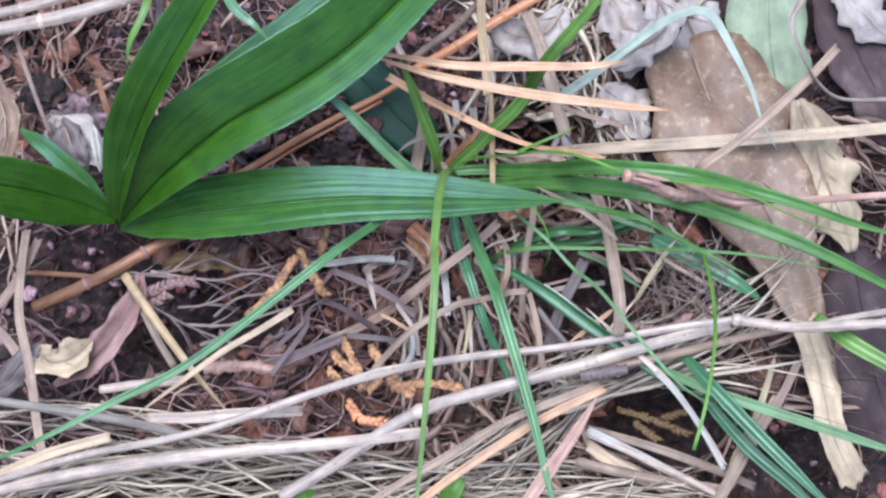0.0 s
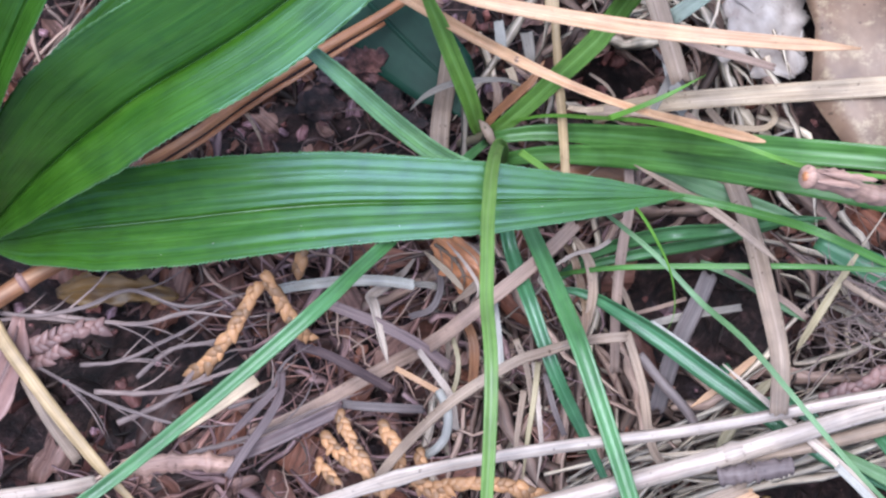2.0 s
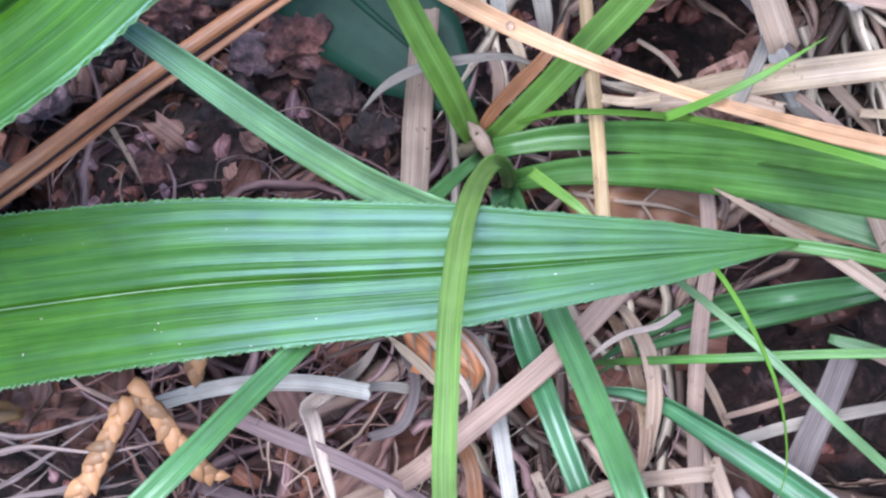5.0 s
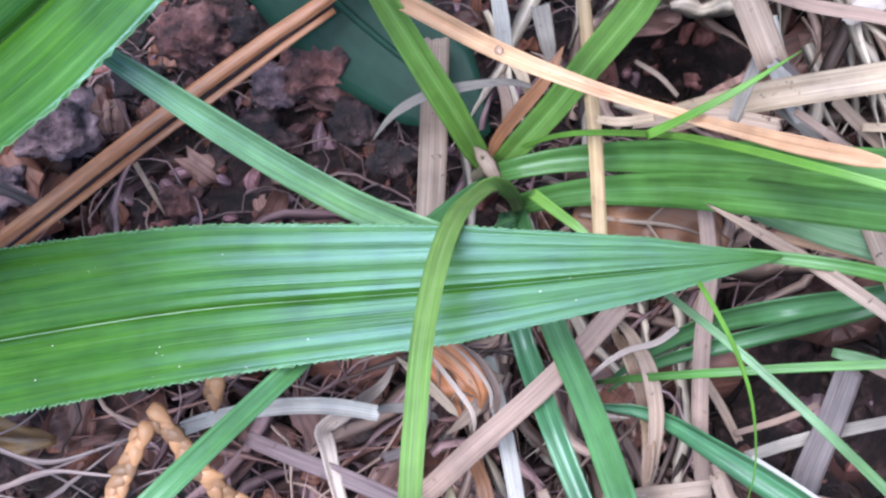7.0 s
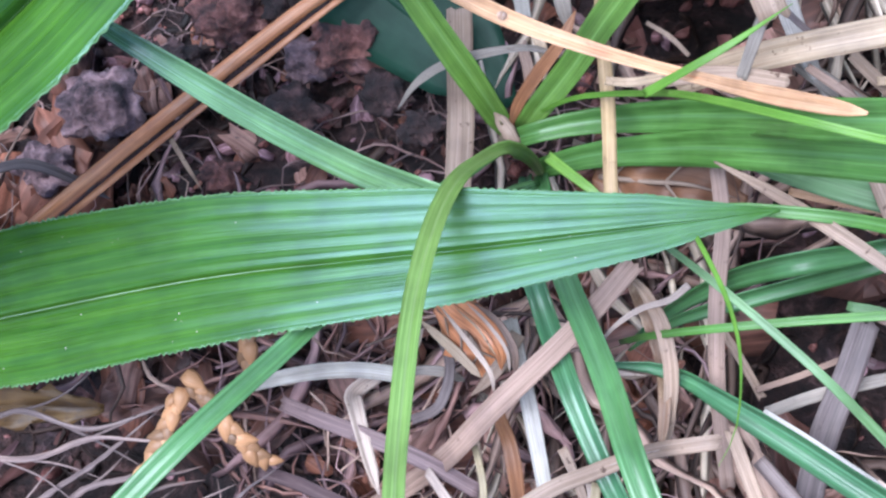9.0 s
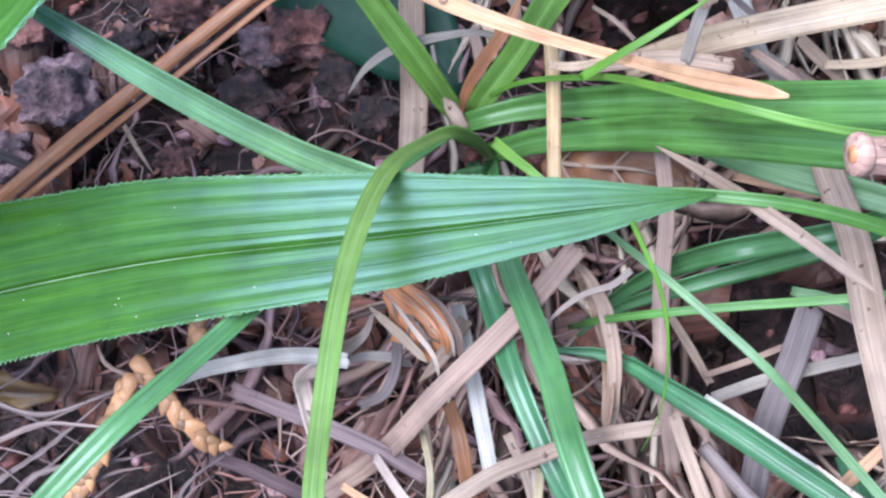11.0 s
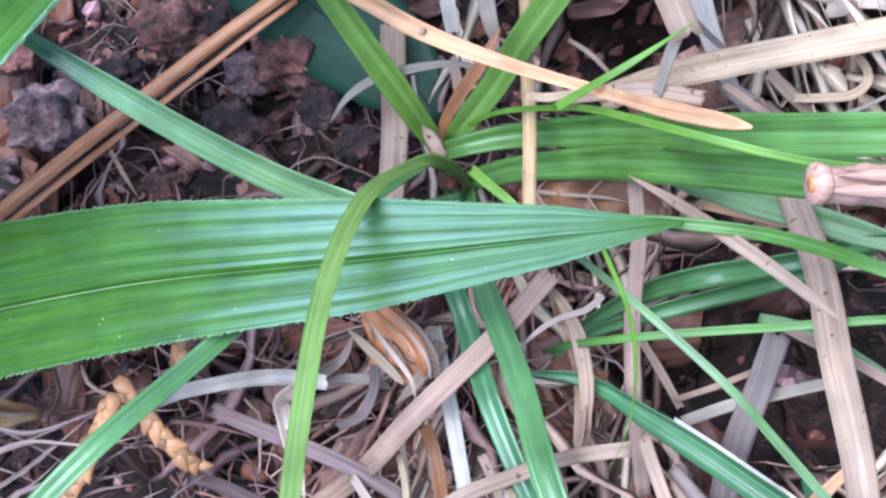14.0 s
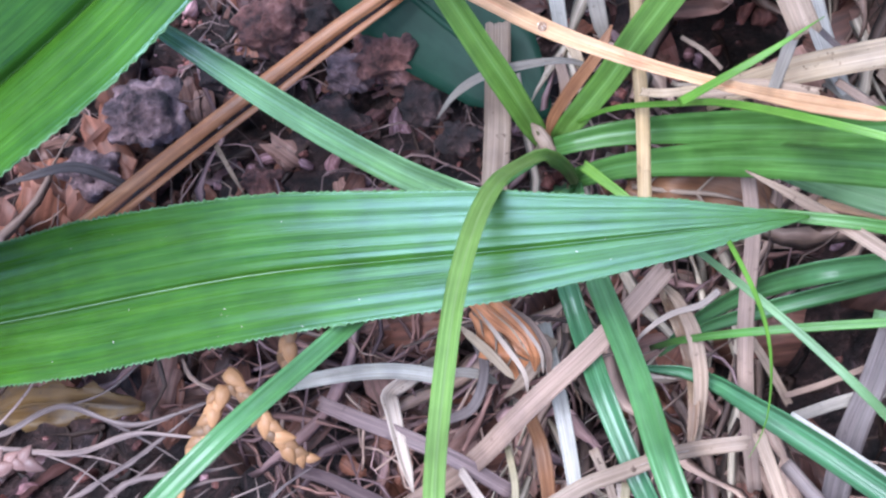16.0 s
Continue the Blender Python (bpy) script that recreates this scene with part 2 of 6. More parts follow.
CONE = fibre_material("cone", (0.090, 0.045, 0.042), (0.165, 0.094, 0.086), (0.270, 0.176, 0.161), 0.55, 2.0, 0.0, 0.3, spots=0.5)
OCHRE_LEAF = fibre_material("ochre_leaf", (0.047, 0.023, 0.008), (0.104, 0.057, 0.018), (0.177, 0.109, 0.042), 0.5, 3.0, 0.0, 0.1, spots=0.8, patches=(0.05, 0.03, 0.022))
TEAL_GREEN = fibre_material("teal_green", (0.043, 0.127, 0.037), (0.066, 0.177, 0.057), (0.115, 0.241, 0.115), 0.34, 7.0, 0.2, 0.1, 0.0, gloss=0.6, fine=0.0001, lines=16, depth=0.76)
PAPER_LEAF = fibre_material("paper_leaf", (0.23, 0.185, 0.165), (0.34, 0.29, 0.265), (0.45, 0.40, 0.375), 0.6, 3.0, 0.1, 0.15, spots=0.6, patches=(0.22, 0.16, 0.14))
ROOT = fibre_material("root", (0.056, 0.037, 0.035), (0.148, 0.106, 0.101), (0.287, 0.225, 0.213), 0.65, 5.0, 0.0, 0.35, spots=0.9)
CYPRESS = fibre_material("cypress", (0.201, 0.094, 0.041), (0.309, 0.164, 0.082), (0.403, 0.243, 0.141), 0.5, 2.0, 0.1, 0.5, spots=0.4)



SCRAP = fibre_material("scrap", (0.058, 0.032, 0.026), (0.136, 0.080, 0.064), (0.259, 0.173, 0.148), 0.6, 5.0, 0.0, 0.5, island=True, spots=0.7, lines=14, depth=0.7, tones=[(0.0, (0.25, 0.2, 0.2)), (0.3, (0.7, 0.5, 0.45)), (0.5, (1.35, 0.85, 0.62)), (0.7, (1.0, 0.85, 0.85)), (0.85, (1.5, 1.4, 1.4)), (1.0, (2.2, 2.0, 1.9))])


def soil_material(name, dark, mid, light):
    """Crumbly soil with rust and lilac patches."""
    m, nt, bsdf = material(name)
    n1 = object_noise(nt, 300.0, 6.0, 0.7)
    n2 = object_noise(nt, 60.0, 4.0)
    c1 = ramp(nt, n1, [(0.36, dark), (0.53, mid), (0.72, light)]).outputs[0]
    c2 = ramp(nt, n2, [(0.32, (0.55, 0.5, 0.52)), (0.48, (1.1, 0.8, 0.7)), (0.58, (1.3, 0.95, 0.8)), (0.7, (1.2, 1.2, 1.35))]).outputs[0]
    nt.links.new(mixed(nt, "MULTIPLY", 1.0, c1, c2), bsdf.inputs["Base Color"])
    bsdf.inputs["Roughness"].default_value = 0.75
    bumped(nt, bsdf, n1, 1.0, 0.003)
    return m


soil_mat = soil_material("soil", (0.006, 0.004, 0.004), (0.034, 0.021, 0.021), (0.145, 0.100, 0.105))
RED_SOIL = soil_material("red_soil", (0.020, 0.009, 0.008), (0.17, 0.088, 0.08), (0.38, 0.25, 0.235))
LILAC_SOIL = soil_material("lilac_soil", (0.024, 0.018, 0.022), (0.20, 0.16, 0.185), (0.48, 0.42, 0.48))

WATER, _water_tree, _water = material("water")
_water.inputs["Roughness"].default_value = 0.02
_water.inputs["Transmission Weight"].default_value = 1.0
_water.inputs["IOR"].default_value = 1.33

# ---- shapes ----


def spline(points, n):
    """A smooth line of n evenly spaced places through the given ones (centimetres in, metres out)."""
    p = np.array(points, float) * CM
    p = np.vstack([2 * p[0] - p[1], p, 2 * p[-1] - p[-2]])
    k = np.concatenate([[0], np.cumsum(np.sqrt(np.linalg.norm(np.diff(p, axis=0), axis=1)) + 1e-9)])
    out = []
    for i in range(1, len(p) - 2):
        for t in np.linspace(k[i], k[i + 1], 24, endpoint=i == len(p) - 3):
            def lerp(a, b, ta, tb):
                return a * ((tb - t) / (tb - ta)) + b * ((t - ta) / (tb - ta))
            a1, a2, a3 = (lerp(p[i + d], p[i + d + 1], k[i + d], k[i + d + 1]) for d in (-1, 0, 1))
            b1, b2 = lerp(a1, a2, k[i - 1], k[i + 1]), lerp(a2, a3, k[i], k[i + 2])
            out.append(lerp(b1, b2, k[i], k[i + 1]))
    out = np.array(out)
    for m in (240, n):
        far = np.concatenate([[0], np.cumsum(np.linalg.norm(np.diff(out, axis=0), axis=1))])
        at = np.linspace(0, far[-1], m)
        out = np.stack([np.interp(at, far, out[:, c]) for c in range(3)], axis=1)
        if m == 240:
            for _ in range(60):
                out[1:-1] += 0.5 * (0.5 * (out[:-2] + out[2:]) - out[1:-1])
    return out


def axes_along(line, roll=0.0, twist=0.0):
    t = np.gradient(line, axis=0)
    t /= np.linalg.norm(t, axis=1)[:, None] + 1e-12
    up = np.array([0.0, 0.0, 1.0])
    side = np.cross(t, up)
    side /= np.linalg.norm(side, axis=1)[:, None] + 1e-9
    nor = np.cross(side, t)
    a = np.radians(roll + twist * np.linspace(0, 1, len(line)))[:, None]
    return side * np.cos(a) + nor * np.sin(a), nor * np.cos(a) - side * np.sin(a)


WIDTHS = {
    "blade": [(0, 0.55), (0.12, 0.85), (0.35, 1.0), (0.7, 0.85), (0.92, 0.4), (1, 0.06)],
    "band": [(0, 0.9), (0.5, 1.0), (1, 0.9)],
    "taper": [(0, 1.0), (0.6, 0.8), (1, 0.08)],
    "spindle": [(0, 0.15), (0.25, 0.8), (0.6, 1.0), (0.9, 0.75), (1, 0.12)],
    "broad": [(0, 0.10), (0.10, 0.62), (0.22, 0.95), (0.36, 1.0), (0.55, 0.88), (0.75, 0.66), (0.9, 0.34), (1, 0.015)],
    "sword": [(0, 0.12), (0.12, 0.55), (0.3, 0.95), (0.5, 1.0), (0.8, 0.8), (1, 0.1)],
    "wedge": [(0, 0.7), (0.06, 0.95), (0.3, 1.0), (0.46, 0.68), (0.58, 0.44), (0.68, 0.2), (0.85, 0.18), (1, 0.1)],
    "rounded": [(0, 1.05), (0.35, 0.9), (0.58, 0.56), (0.72, 0.58), (0.87, 0.76), (0.95, 0.66), (0.985, 0.42), (1, 0.15)],
    "stub": [(0, 0.5), (0.02, 0.92), (0.05, 0.78), (0.1, 1.0), (0.3, 0.85), (0.6, 0.8), (1, 0.5)],
    "oval": [(0, 0.25), (0.2, 0.8), (0.5, 1.0), (0.8, 0.75), (1, 0.15)],
}


def surface(u, fold, curl, pleats, keel, groove):
    d = u - keel
    return fold * (abs(d) - 0.5) - curl * u * u + pleats * ((math.cos(d * 13.0) + 0.3 * math.cos(d * 31.0 + 1.0)) * (1 - 0.7 * u * u) + (0.35 if d > 0 else 0.75) * math.cos(d * 24.0 + 0.6 * math.sin(d * 9.0))) - groove * math.exp(-(d / 0.035) ** 2)


def ribbon(points, width, shape="band", fold=0.2, thick=0.25, roll=0.0, twist=0.0, n=26, cells=6, ragged=0.0, teeth=0.0, curl=0.0, pleats=0.0, keel=0.0, groove=0.0, seed=0):
    """A blade or leaf: width and thickness in millimetres, folded along its rib by the share fold, with rounded or ragged edges."""
    line = spline(points, n)
    side, nor = axes_along(line, roll, twist)
    along = np.cross(nor, side)
    ks, ws = zip(*WIDTHS[shape])
    s = np.linspace(0, 1, n)
    half = np.interp(s, ks, ws) * width * 0.0005
    rng = random.Random(seed * 7919 + int(width * 100) + n)
    us = list(np.linspace(-1, 1, cells + 1))
    if groove:
        us = sorted([u for u in us if abs(u - keel) > 0.09] + [keel + d for d in (-0.08, -0.045, -0.02, 0.0, 0.02, 0.045, 0.08)])
        cells = len(us) - 1
    verts, uvs, faces = [], [], []
    length = np.concatenate([[0], np.cumsum(np.linalg.norm(np.diff(line, axis=0), axis=1))])
    for layer in (0, 1):
        for i in range(n):
            for j, u in enumerate(us):
                h = half[i]
                if abs(u) > 0.99 and (ragged or teeth):
                    h *= 1 + ragged * noise.noise((s[i] * 7 + (40 if u > 0 else 0), seed * 3.1, 0.5)) + 0.3 * ragged * noise.noise((s[i] * 21 + (40 if u > 0 else 0), seed * 3.1, 4.5)) + teeth * (rng.random() - 0.5 + 0.35 * ((i % 2) * 2 - 1))
                lift = surface(u, fold, curl, pleats, keel, groove)
                thin = thick * 0.001 * (1 - 0.75 * abs(u) ** 3)
                wav = ragged * 0.6 * noise.noise((s[i] * 5, u * 1.5, seed * 1.7))
                tear = half[i] * 0.9 * noise.noise((u * 1.9, seed * 5.3, 2.0 + i)) if shape == "band" and i in (0, n - 1) else 0.0
                v = line[i] + along[i] * tear + side[i] * u * h + nor[i] * (half[i] * (lift + wav) + (thin * 0.5 if layer == 0 else -thin * 0.5))
                verts.append(v)
                uvs.append((length[i], (u + 1) / 2))
    m = cells + 1
    for i in range(n - 1):
        for j in range(cells):
            a = i * m + j
            faces.append((a, a + 1, a + m + 1, a + m))
            b = n * m + a
            faces.append((b, b + m, b + m + 1, b + 1))
        for j in (0, cells):
            a, b = i * m + j, n * m + i * m + j
            faces.append((a, a + m, b + m, b) if j == 0 else (a, b, b + m, a + m))
    for i in (0, n - 1):
        for j in range(cells):
            a, b = i * m + j, n * m + i * m + j
            faces.append((a, b, b + 1, a + 1) if i == 0 else (a, a + 1, b + 1, b))
    return finish(verts, faces, uvs)


def finish(verts, faces, uvs, smooth=True):
    me = bpy.data.meshes.new("shape")
    me.from_pydata([tuple(v) for v in verts], [], faces)
    layer = me.uv_layers.new(name="UVMap")
    idx = np.zeros(len(me.loops), dtype=np.int32)
    me.loops.foreach_get("vertex_index", idx)
    layer.data.foreach_set("uv", np.array(uvs, dtype=np.float32)[idx].ravel())
    me.polygons.foreach_set("use_smooth", [smooth] * len(me.polygons))
    me.update()
    return me


def tube(points, width, n=30, sides=9, shape="band", flat=0.75, rough=0.06, nodes=(), seed=0):
    """A stalk or stick: width in millimetres, with knots where nodes says (shares of the length)."""
    line = spline(points, n)
    side, nor = axes_along(line)
    ks, ws = zip(*WIDTHS[shape])
    s = np.linspace(0, 1, n)
    rad = np.interp(s, ks, ws) * width * 0.0005
    for k in nodes:
        rad *= 1 + 0.35 * np.exp(-((s - k) / 0.018) ** 2)
    length = np.concatenate([[0], np.cumsum(np.linalg.norm(np.diff(line, axis=0), axis=1))])
    verts, uvs, faces = [], [], []
    for i in range(n):
        for j in range(sides + 1):
            a = 2 * math.pi * j / sides
            r = rad[i] * (1 + rough * noise.noise((s[i] * 22, math.cos(a) * 1.3, math.sin(a) * 1.3 + seed)))
            verts.append(line[i] + side[i] * math.cos(a) * r + nor[i] * math.sin(a) * r * flat)
            uvs.append((length[i], j / sides))
    m = sides + 1
    for i in range(n - 1):
        for j in range(sides):
            a = i * m + j
            faces.append((a, a + 1, a + m + 1, a + m))
    faces.append(tuple(reversed(range(sides))))
    faces.append(tuple(range((n - 1) * m, (n - 1) * m + sides)))
    return finish(verts, faces, uvs)


def rib_line(points, width, shape, fold, keel, n, across, roll=0.0):
    """The raised rib of a leaf made by ribbon() with the same values."""
    line = spline(points, n)
    side, nor = axes_along(line, roll)
    ks, ws = zip(*WIDTHS[shape])
    half = np.interp(np.linspace(0, 1, n), ks, ws) * width * 0.0005
    mid = line + side * (keel * half)[:, None] + nor * (half * (fold * -0.5 - 0.05))[:, None]
    return tube(mid[2:-1:3] / CM, across, n=n // 2, sides=6, shape="taper", rough=0.0)


def part(name, me, mat, parent=None, label=""):
    me.name = name
    if not me.materials:
        me.materials.append(mat)
    ob = new(name, me)
    if parent is not None:
        ob.parent = parent
    if label:
        ob["label"] = label
    return ob


def thing(name, me, mat, label, category, group="", kind=""):
    return tagged(part(name, me, mat), label, category, group, kind)


def ribbed_straw(name, points, width, shape, mat, rib_mat, label, category, group, fold=0.2, **shape_values):
    """A flat dead blade with the rib that runs along it."""
    ob = thing(name, ribbon(points, width, shape, fold=fold, **shape_values), mat, label, category, group)
    part("midrib", rib_line(points, width, shape, fold * 0.6, 0.0, 40, max(0.14, width * 0.045)), rib_mat, ob)
    return ob


def knot(points, width, share):
    """A swollen ring on a stalk made by tube() with the same values."""
    line = spline(points, 80)
    i = min(76, max(3, int(share * 79)))
    return tube(line[i - 2:i + 3] / CM, width * 1.22, n=9, sides=9, shape="oval", rough=0.1)


def holder(name, label, category, group=""):
    return tagged(new(name), label, category, group)


def leaf(parent, points, width, shape, fold=0.25, keel=0.1, n=120, cells=36, teeth=0.035, pleats=0.022, groove=0.10, rib=0.14, roll=0.0, seed=0):
    blade = part("leaf", ribbon(points, width, shape, fold=fold, thick=0.35, roll=roll, n=n, cells=cells, teeth=teeth, pleats=pleats, keel=keel, groove=groove, seed=seed), BROAD_GREEN, parent)
    part("midrib", rib_line(points, width, shape, fold, keel, n, rib, roll), MIDRIB if rib > 0.145 else BROAD_GREEN, blade, "raised leaf rib")
    return blade


def dead_leaf(points, width, mat, label, shape="oval", ribs=4, **shape_values):
    """A dead leaf: its blade, the rib along it and the side veins."""
    root = holder("dead_leaf", label, "dead leaf")
    part("blade", ribbon(points, width, shape, **shape_values), mat, root)
    line = spline(points, 24) / CM
    up = np.array([0, 0, 0.06])
    part("midrib", tube(line[1:-1:3] + up - np.array([0, 0, 0.04]), 0.7 if ribs else 0.4, n=24, sides=6, shape="taper"), TAN if ribs else mat, root)
    side, nor = axes_along(line)
    for k in range(ribs):
        i = 3 + int(k * 17 / max(1, ribs))
        for sgn in (-1, 1):
            a = line[i] + up * 0.4
            w = width * 0.05 * 0.62
            b = line[min(i + 4, 23)] + side[i] * sgn * w + up * 0.5
            part("vein", tube([a, (a + b) / 2 + up * 0.3, b], 0.35, n=10, sides=5, shape="taper"), TAN, root)
    return root


def root(points, width, seed):
    """A thin dead root with finer ones that branch from it."""
    ob = thing("root", tube(points, width, rough=0.5, flat=0.5, n=60, sides=9, shape="taper", seed=seed), ROOT, "thin wavy pale dead root over dark soil", "root", "dead roots")
    rng = random.Random(seed)
    line = spline(points, 40) / CM
    for _ in range(3):
        i = rng.randrange(6, 30)
        ahead = line[i + 6] - line[i]
        across = np.array([-ahead[1], ahead[0], 0.0]) * rng.choice((-0.8, -0.5, 0.5, 0.8))
        a = line[i]
        b = a + ahead * 0.9 + across * 0.5 + np.array([0, 0, -0.1])
        c = b + ahead * 0.8 + across * rng.uniform(0.2, 1.2) + np.array([0, 0, -0.25])
        part("rootlet", tube([a, b, c], width * rng.uniform(0.35, 0.6), rough=0.4, flat=0.7, n=24, sides=6, shape="taper", seed=seed), ROOT, ob)
    return ob


def scale_mesh():
    """One plump pointed scale of a cypress twig, a unit long, along x."""
    verts, faces, uvs = [], [], []
    rings, sides = 6, 8
    for i in range(rings + 1):
        s = i / rings
        r = 0.36 * math.sin(math.pi * min(1, 0.18 + s * 0.81)) ** 0.8 * (1.1 - 0.5 * s)
        for j in range(sides):
            a = 2 * math.pi * j / sides
            verts.append((s - 0.5, r * math.cos(a), 0.62 * r * math.sin(a) + 0.06 * math.sin(math.pi * s)))
            uvs.append((s * 0.004, j / sides))
    for i in range(rings):
        for j in range(sides):
            a, b = i * sides + j, i * sides + (j + 1) % sides
            faces.append((a, b, b + sides, a + sides))
    faces.append(tuple(reversed(range(sides))))
    faces.append(tuple(range(rings * sides, rings * sides + sides)))
    return finish(verts, faces, uvs)


SCALE_MESHES = {}


def cypress_twig(branches, width, mat, label, category="twig"):
    """A flattened twig of overlapping scales in rows; the width in millimetres."""
    root = holder("cypress_twig", label, category)
    if mat.name not in SCALE_MESHES:
        SCALE_MESHES[mat.name] = scale_mesh()
    me = SCALE_MESHES[mat.name]
    rng = random.Random(len(branches) + int(width * 1000))
    for pts in branches:
        line = spline(pts, 60)
        total = np.linalg.norm(np.diff(line, axis=0), axis=1).sum()
        steps = max(4, int(total / (width * 0.00025)))
        side, nor = axes_along(line)
        for k in range(steps):
            i = min(59, int(k * 59 / max(1, steps - 1)))
            t = (line[min(59, i + 1)] - line[max(0, i - 1)])
            t /= np.linalg.norm(t)
            off = (-0.2, 0.2)[k % 2] + rng.gauss(0, 0.06)
            yaw = off * 2.2 + rng.gauss(0, 0.22)
            d = t * math.cos(yaw) + side[i] * math.sin(yaw) + nor[i] * 0.12
            ob = part("scale", me, mat, root)
            x = Vector(d).normalized()
            z = Vector(nor[i] + side[i] * off * 1.5).normalized()
            y = z.cross(x).normalized()
            z = x.cross(y)
            m = Matrix((x, y, z)).transposed().to_4x4()
            m.translation = Vector(line[i] + side[i] * off * width * 0.001)
            ob.matrix_basis = m @ Matrix.Scale(width * 0.00100 * rng.uniform(0.75, 1.15), 4)
    return root


def clod(x, y, z, size, mat, label, seed):
    """A lump of soil: place and size in centimetres."""
    bm = bmesh.new()
    bmesh.ops.create_icosphere(bm, subdivisions=4, radius=1)
    for v in bm.verts:
        p = v.co.copy()
        d = 1 + 0.5 * noise.noise(p * 1.4 + Vector((seed, 0, 0))) + 0.35 * noise.noise(p * 3.1 + Vector((0, seed, 0))) + 0.2 * noise.noise(p * 7 + Vector((0, 0, seed))) + 0.08 * noise.noise(p * 16)
        v.co = Vector((p.x * d * size, p.y * d * size * 0.8, p.z * d * size * 0.6)) * CM
    me = bpy.data.meshes.new("clod")
    bm.to_mesh(me)
    bm.free()
    me.uv_layers.new(name="UVMap")
    me.polygons.foreach_set("use_smooth", [True] * len(me.polygons))
    ob = thing("soil_clod", me, mat, label, "clod")
    ob.location = (x * CM, y * CM, z * CM)
    return ob


# ---- ground: one sheet to the horizon, a hollow of soil that rises to the litter ----


# hollows that the straw leaves open: centre and half widths in centimetres
GAPS = [(-7.9, -5.8, 1.5, 0.75), (1.95, 1.2, 0.9, 0.5), (6.3, -6.7, 2.0, 0.9), (3.8, -3.0, 1.6, 1.1), (-9.8, -3.9, 2.4, 1.1), (-6.6, -4.7, 1.9, 0.9), (9.8, -7.6, 1.6, 1.0)]


def covered(x, y):
    """Whether straw lies here at all."""
    return all(((x - a) / c) ** 2 + ((y - b) / d) ** 2 > 1 for a, b, c, d in GAPS)


def soil_height(x, y):
    """Height of the soil in metres; x and y in centimetres."""
    h = -0.45 + 1.6 / (1 + math.exp(-(x - 4.9) / 1.0)) - 0.15 / (1 + math.exp((y + 2.0) / 0.8)) * (1 - 1 / (1 + math.exp(-(x - 2.5))))
    h += 0.55 * noise.noise((x * 0.35, y * 0.35, 3.0)) + 0.5 * noise.noise((x * 1.1, y * 1.1, 7.0)) + 0.30 * noise.noise((x * 2.4, y * 2.4, 1.0)) + 0.12 * noise.noise((x * 6, y * 6, 5.0))
    h -= sum(2.0 * math.exp(-((x - a) / c) ** 2 - ((y - b) / d) ** 2) for a, b, c, d in GAPS)
    h -= 0.55 + 0.6 / (1 + math.exp((x - 1.0) * 1.5)) / (1 + math.exp(-(y + 1.2) * 2.0))
    return h * CM


def ground_mesh():
    steps = [-6000, -1500, -400, -150, -70, -45, -32, -25, -20, -17, -15]
    fine = list(np.arange(-13, 13.01, 0.16))
    xs = steps + fine + [-v for v in reversed(steps)]
    verts, faces, uvs = [], [], []
    for y in xs:
        for x in xs:
            verts.append((x * CM, y * CM, soil_height(x, y) if max(abs(x), abs(y)) < 100 else 0.01))
            uvs.append((x * CM, y * CM))
    m = len(xs)
    for j in range(m - 1):
        for i in range(m - 1):
            a = j * m + i
            faces.append((a, a + 1, a + m + 1, a + m))
    return finish(verts, faces, uvs)


thing("ground", ground_mesh(), soil_mat, "dark crumbly brown woodland soil in a hollow", "ground", kind="structure")


def under_leaf(x, y):
    """Whether the large dead leaves cover this place."""
    mid = np.interp(-y, (-4.1, -0.7, 1.2, 3.3, 6.5), (6.2, 7.5, 8.8, 9.6, 10.6))
    if 6.9 < x < 13 and 2.4 < y < 8:
        return True
    return abs(x - mid) < np.interp(-y, (-4.1, 0.0, 2.0, 4.0), (2.0, 2.1, 1.4, 0.7)) and y < 4.4


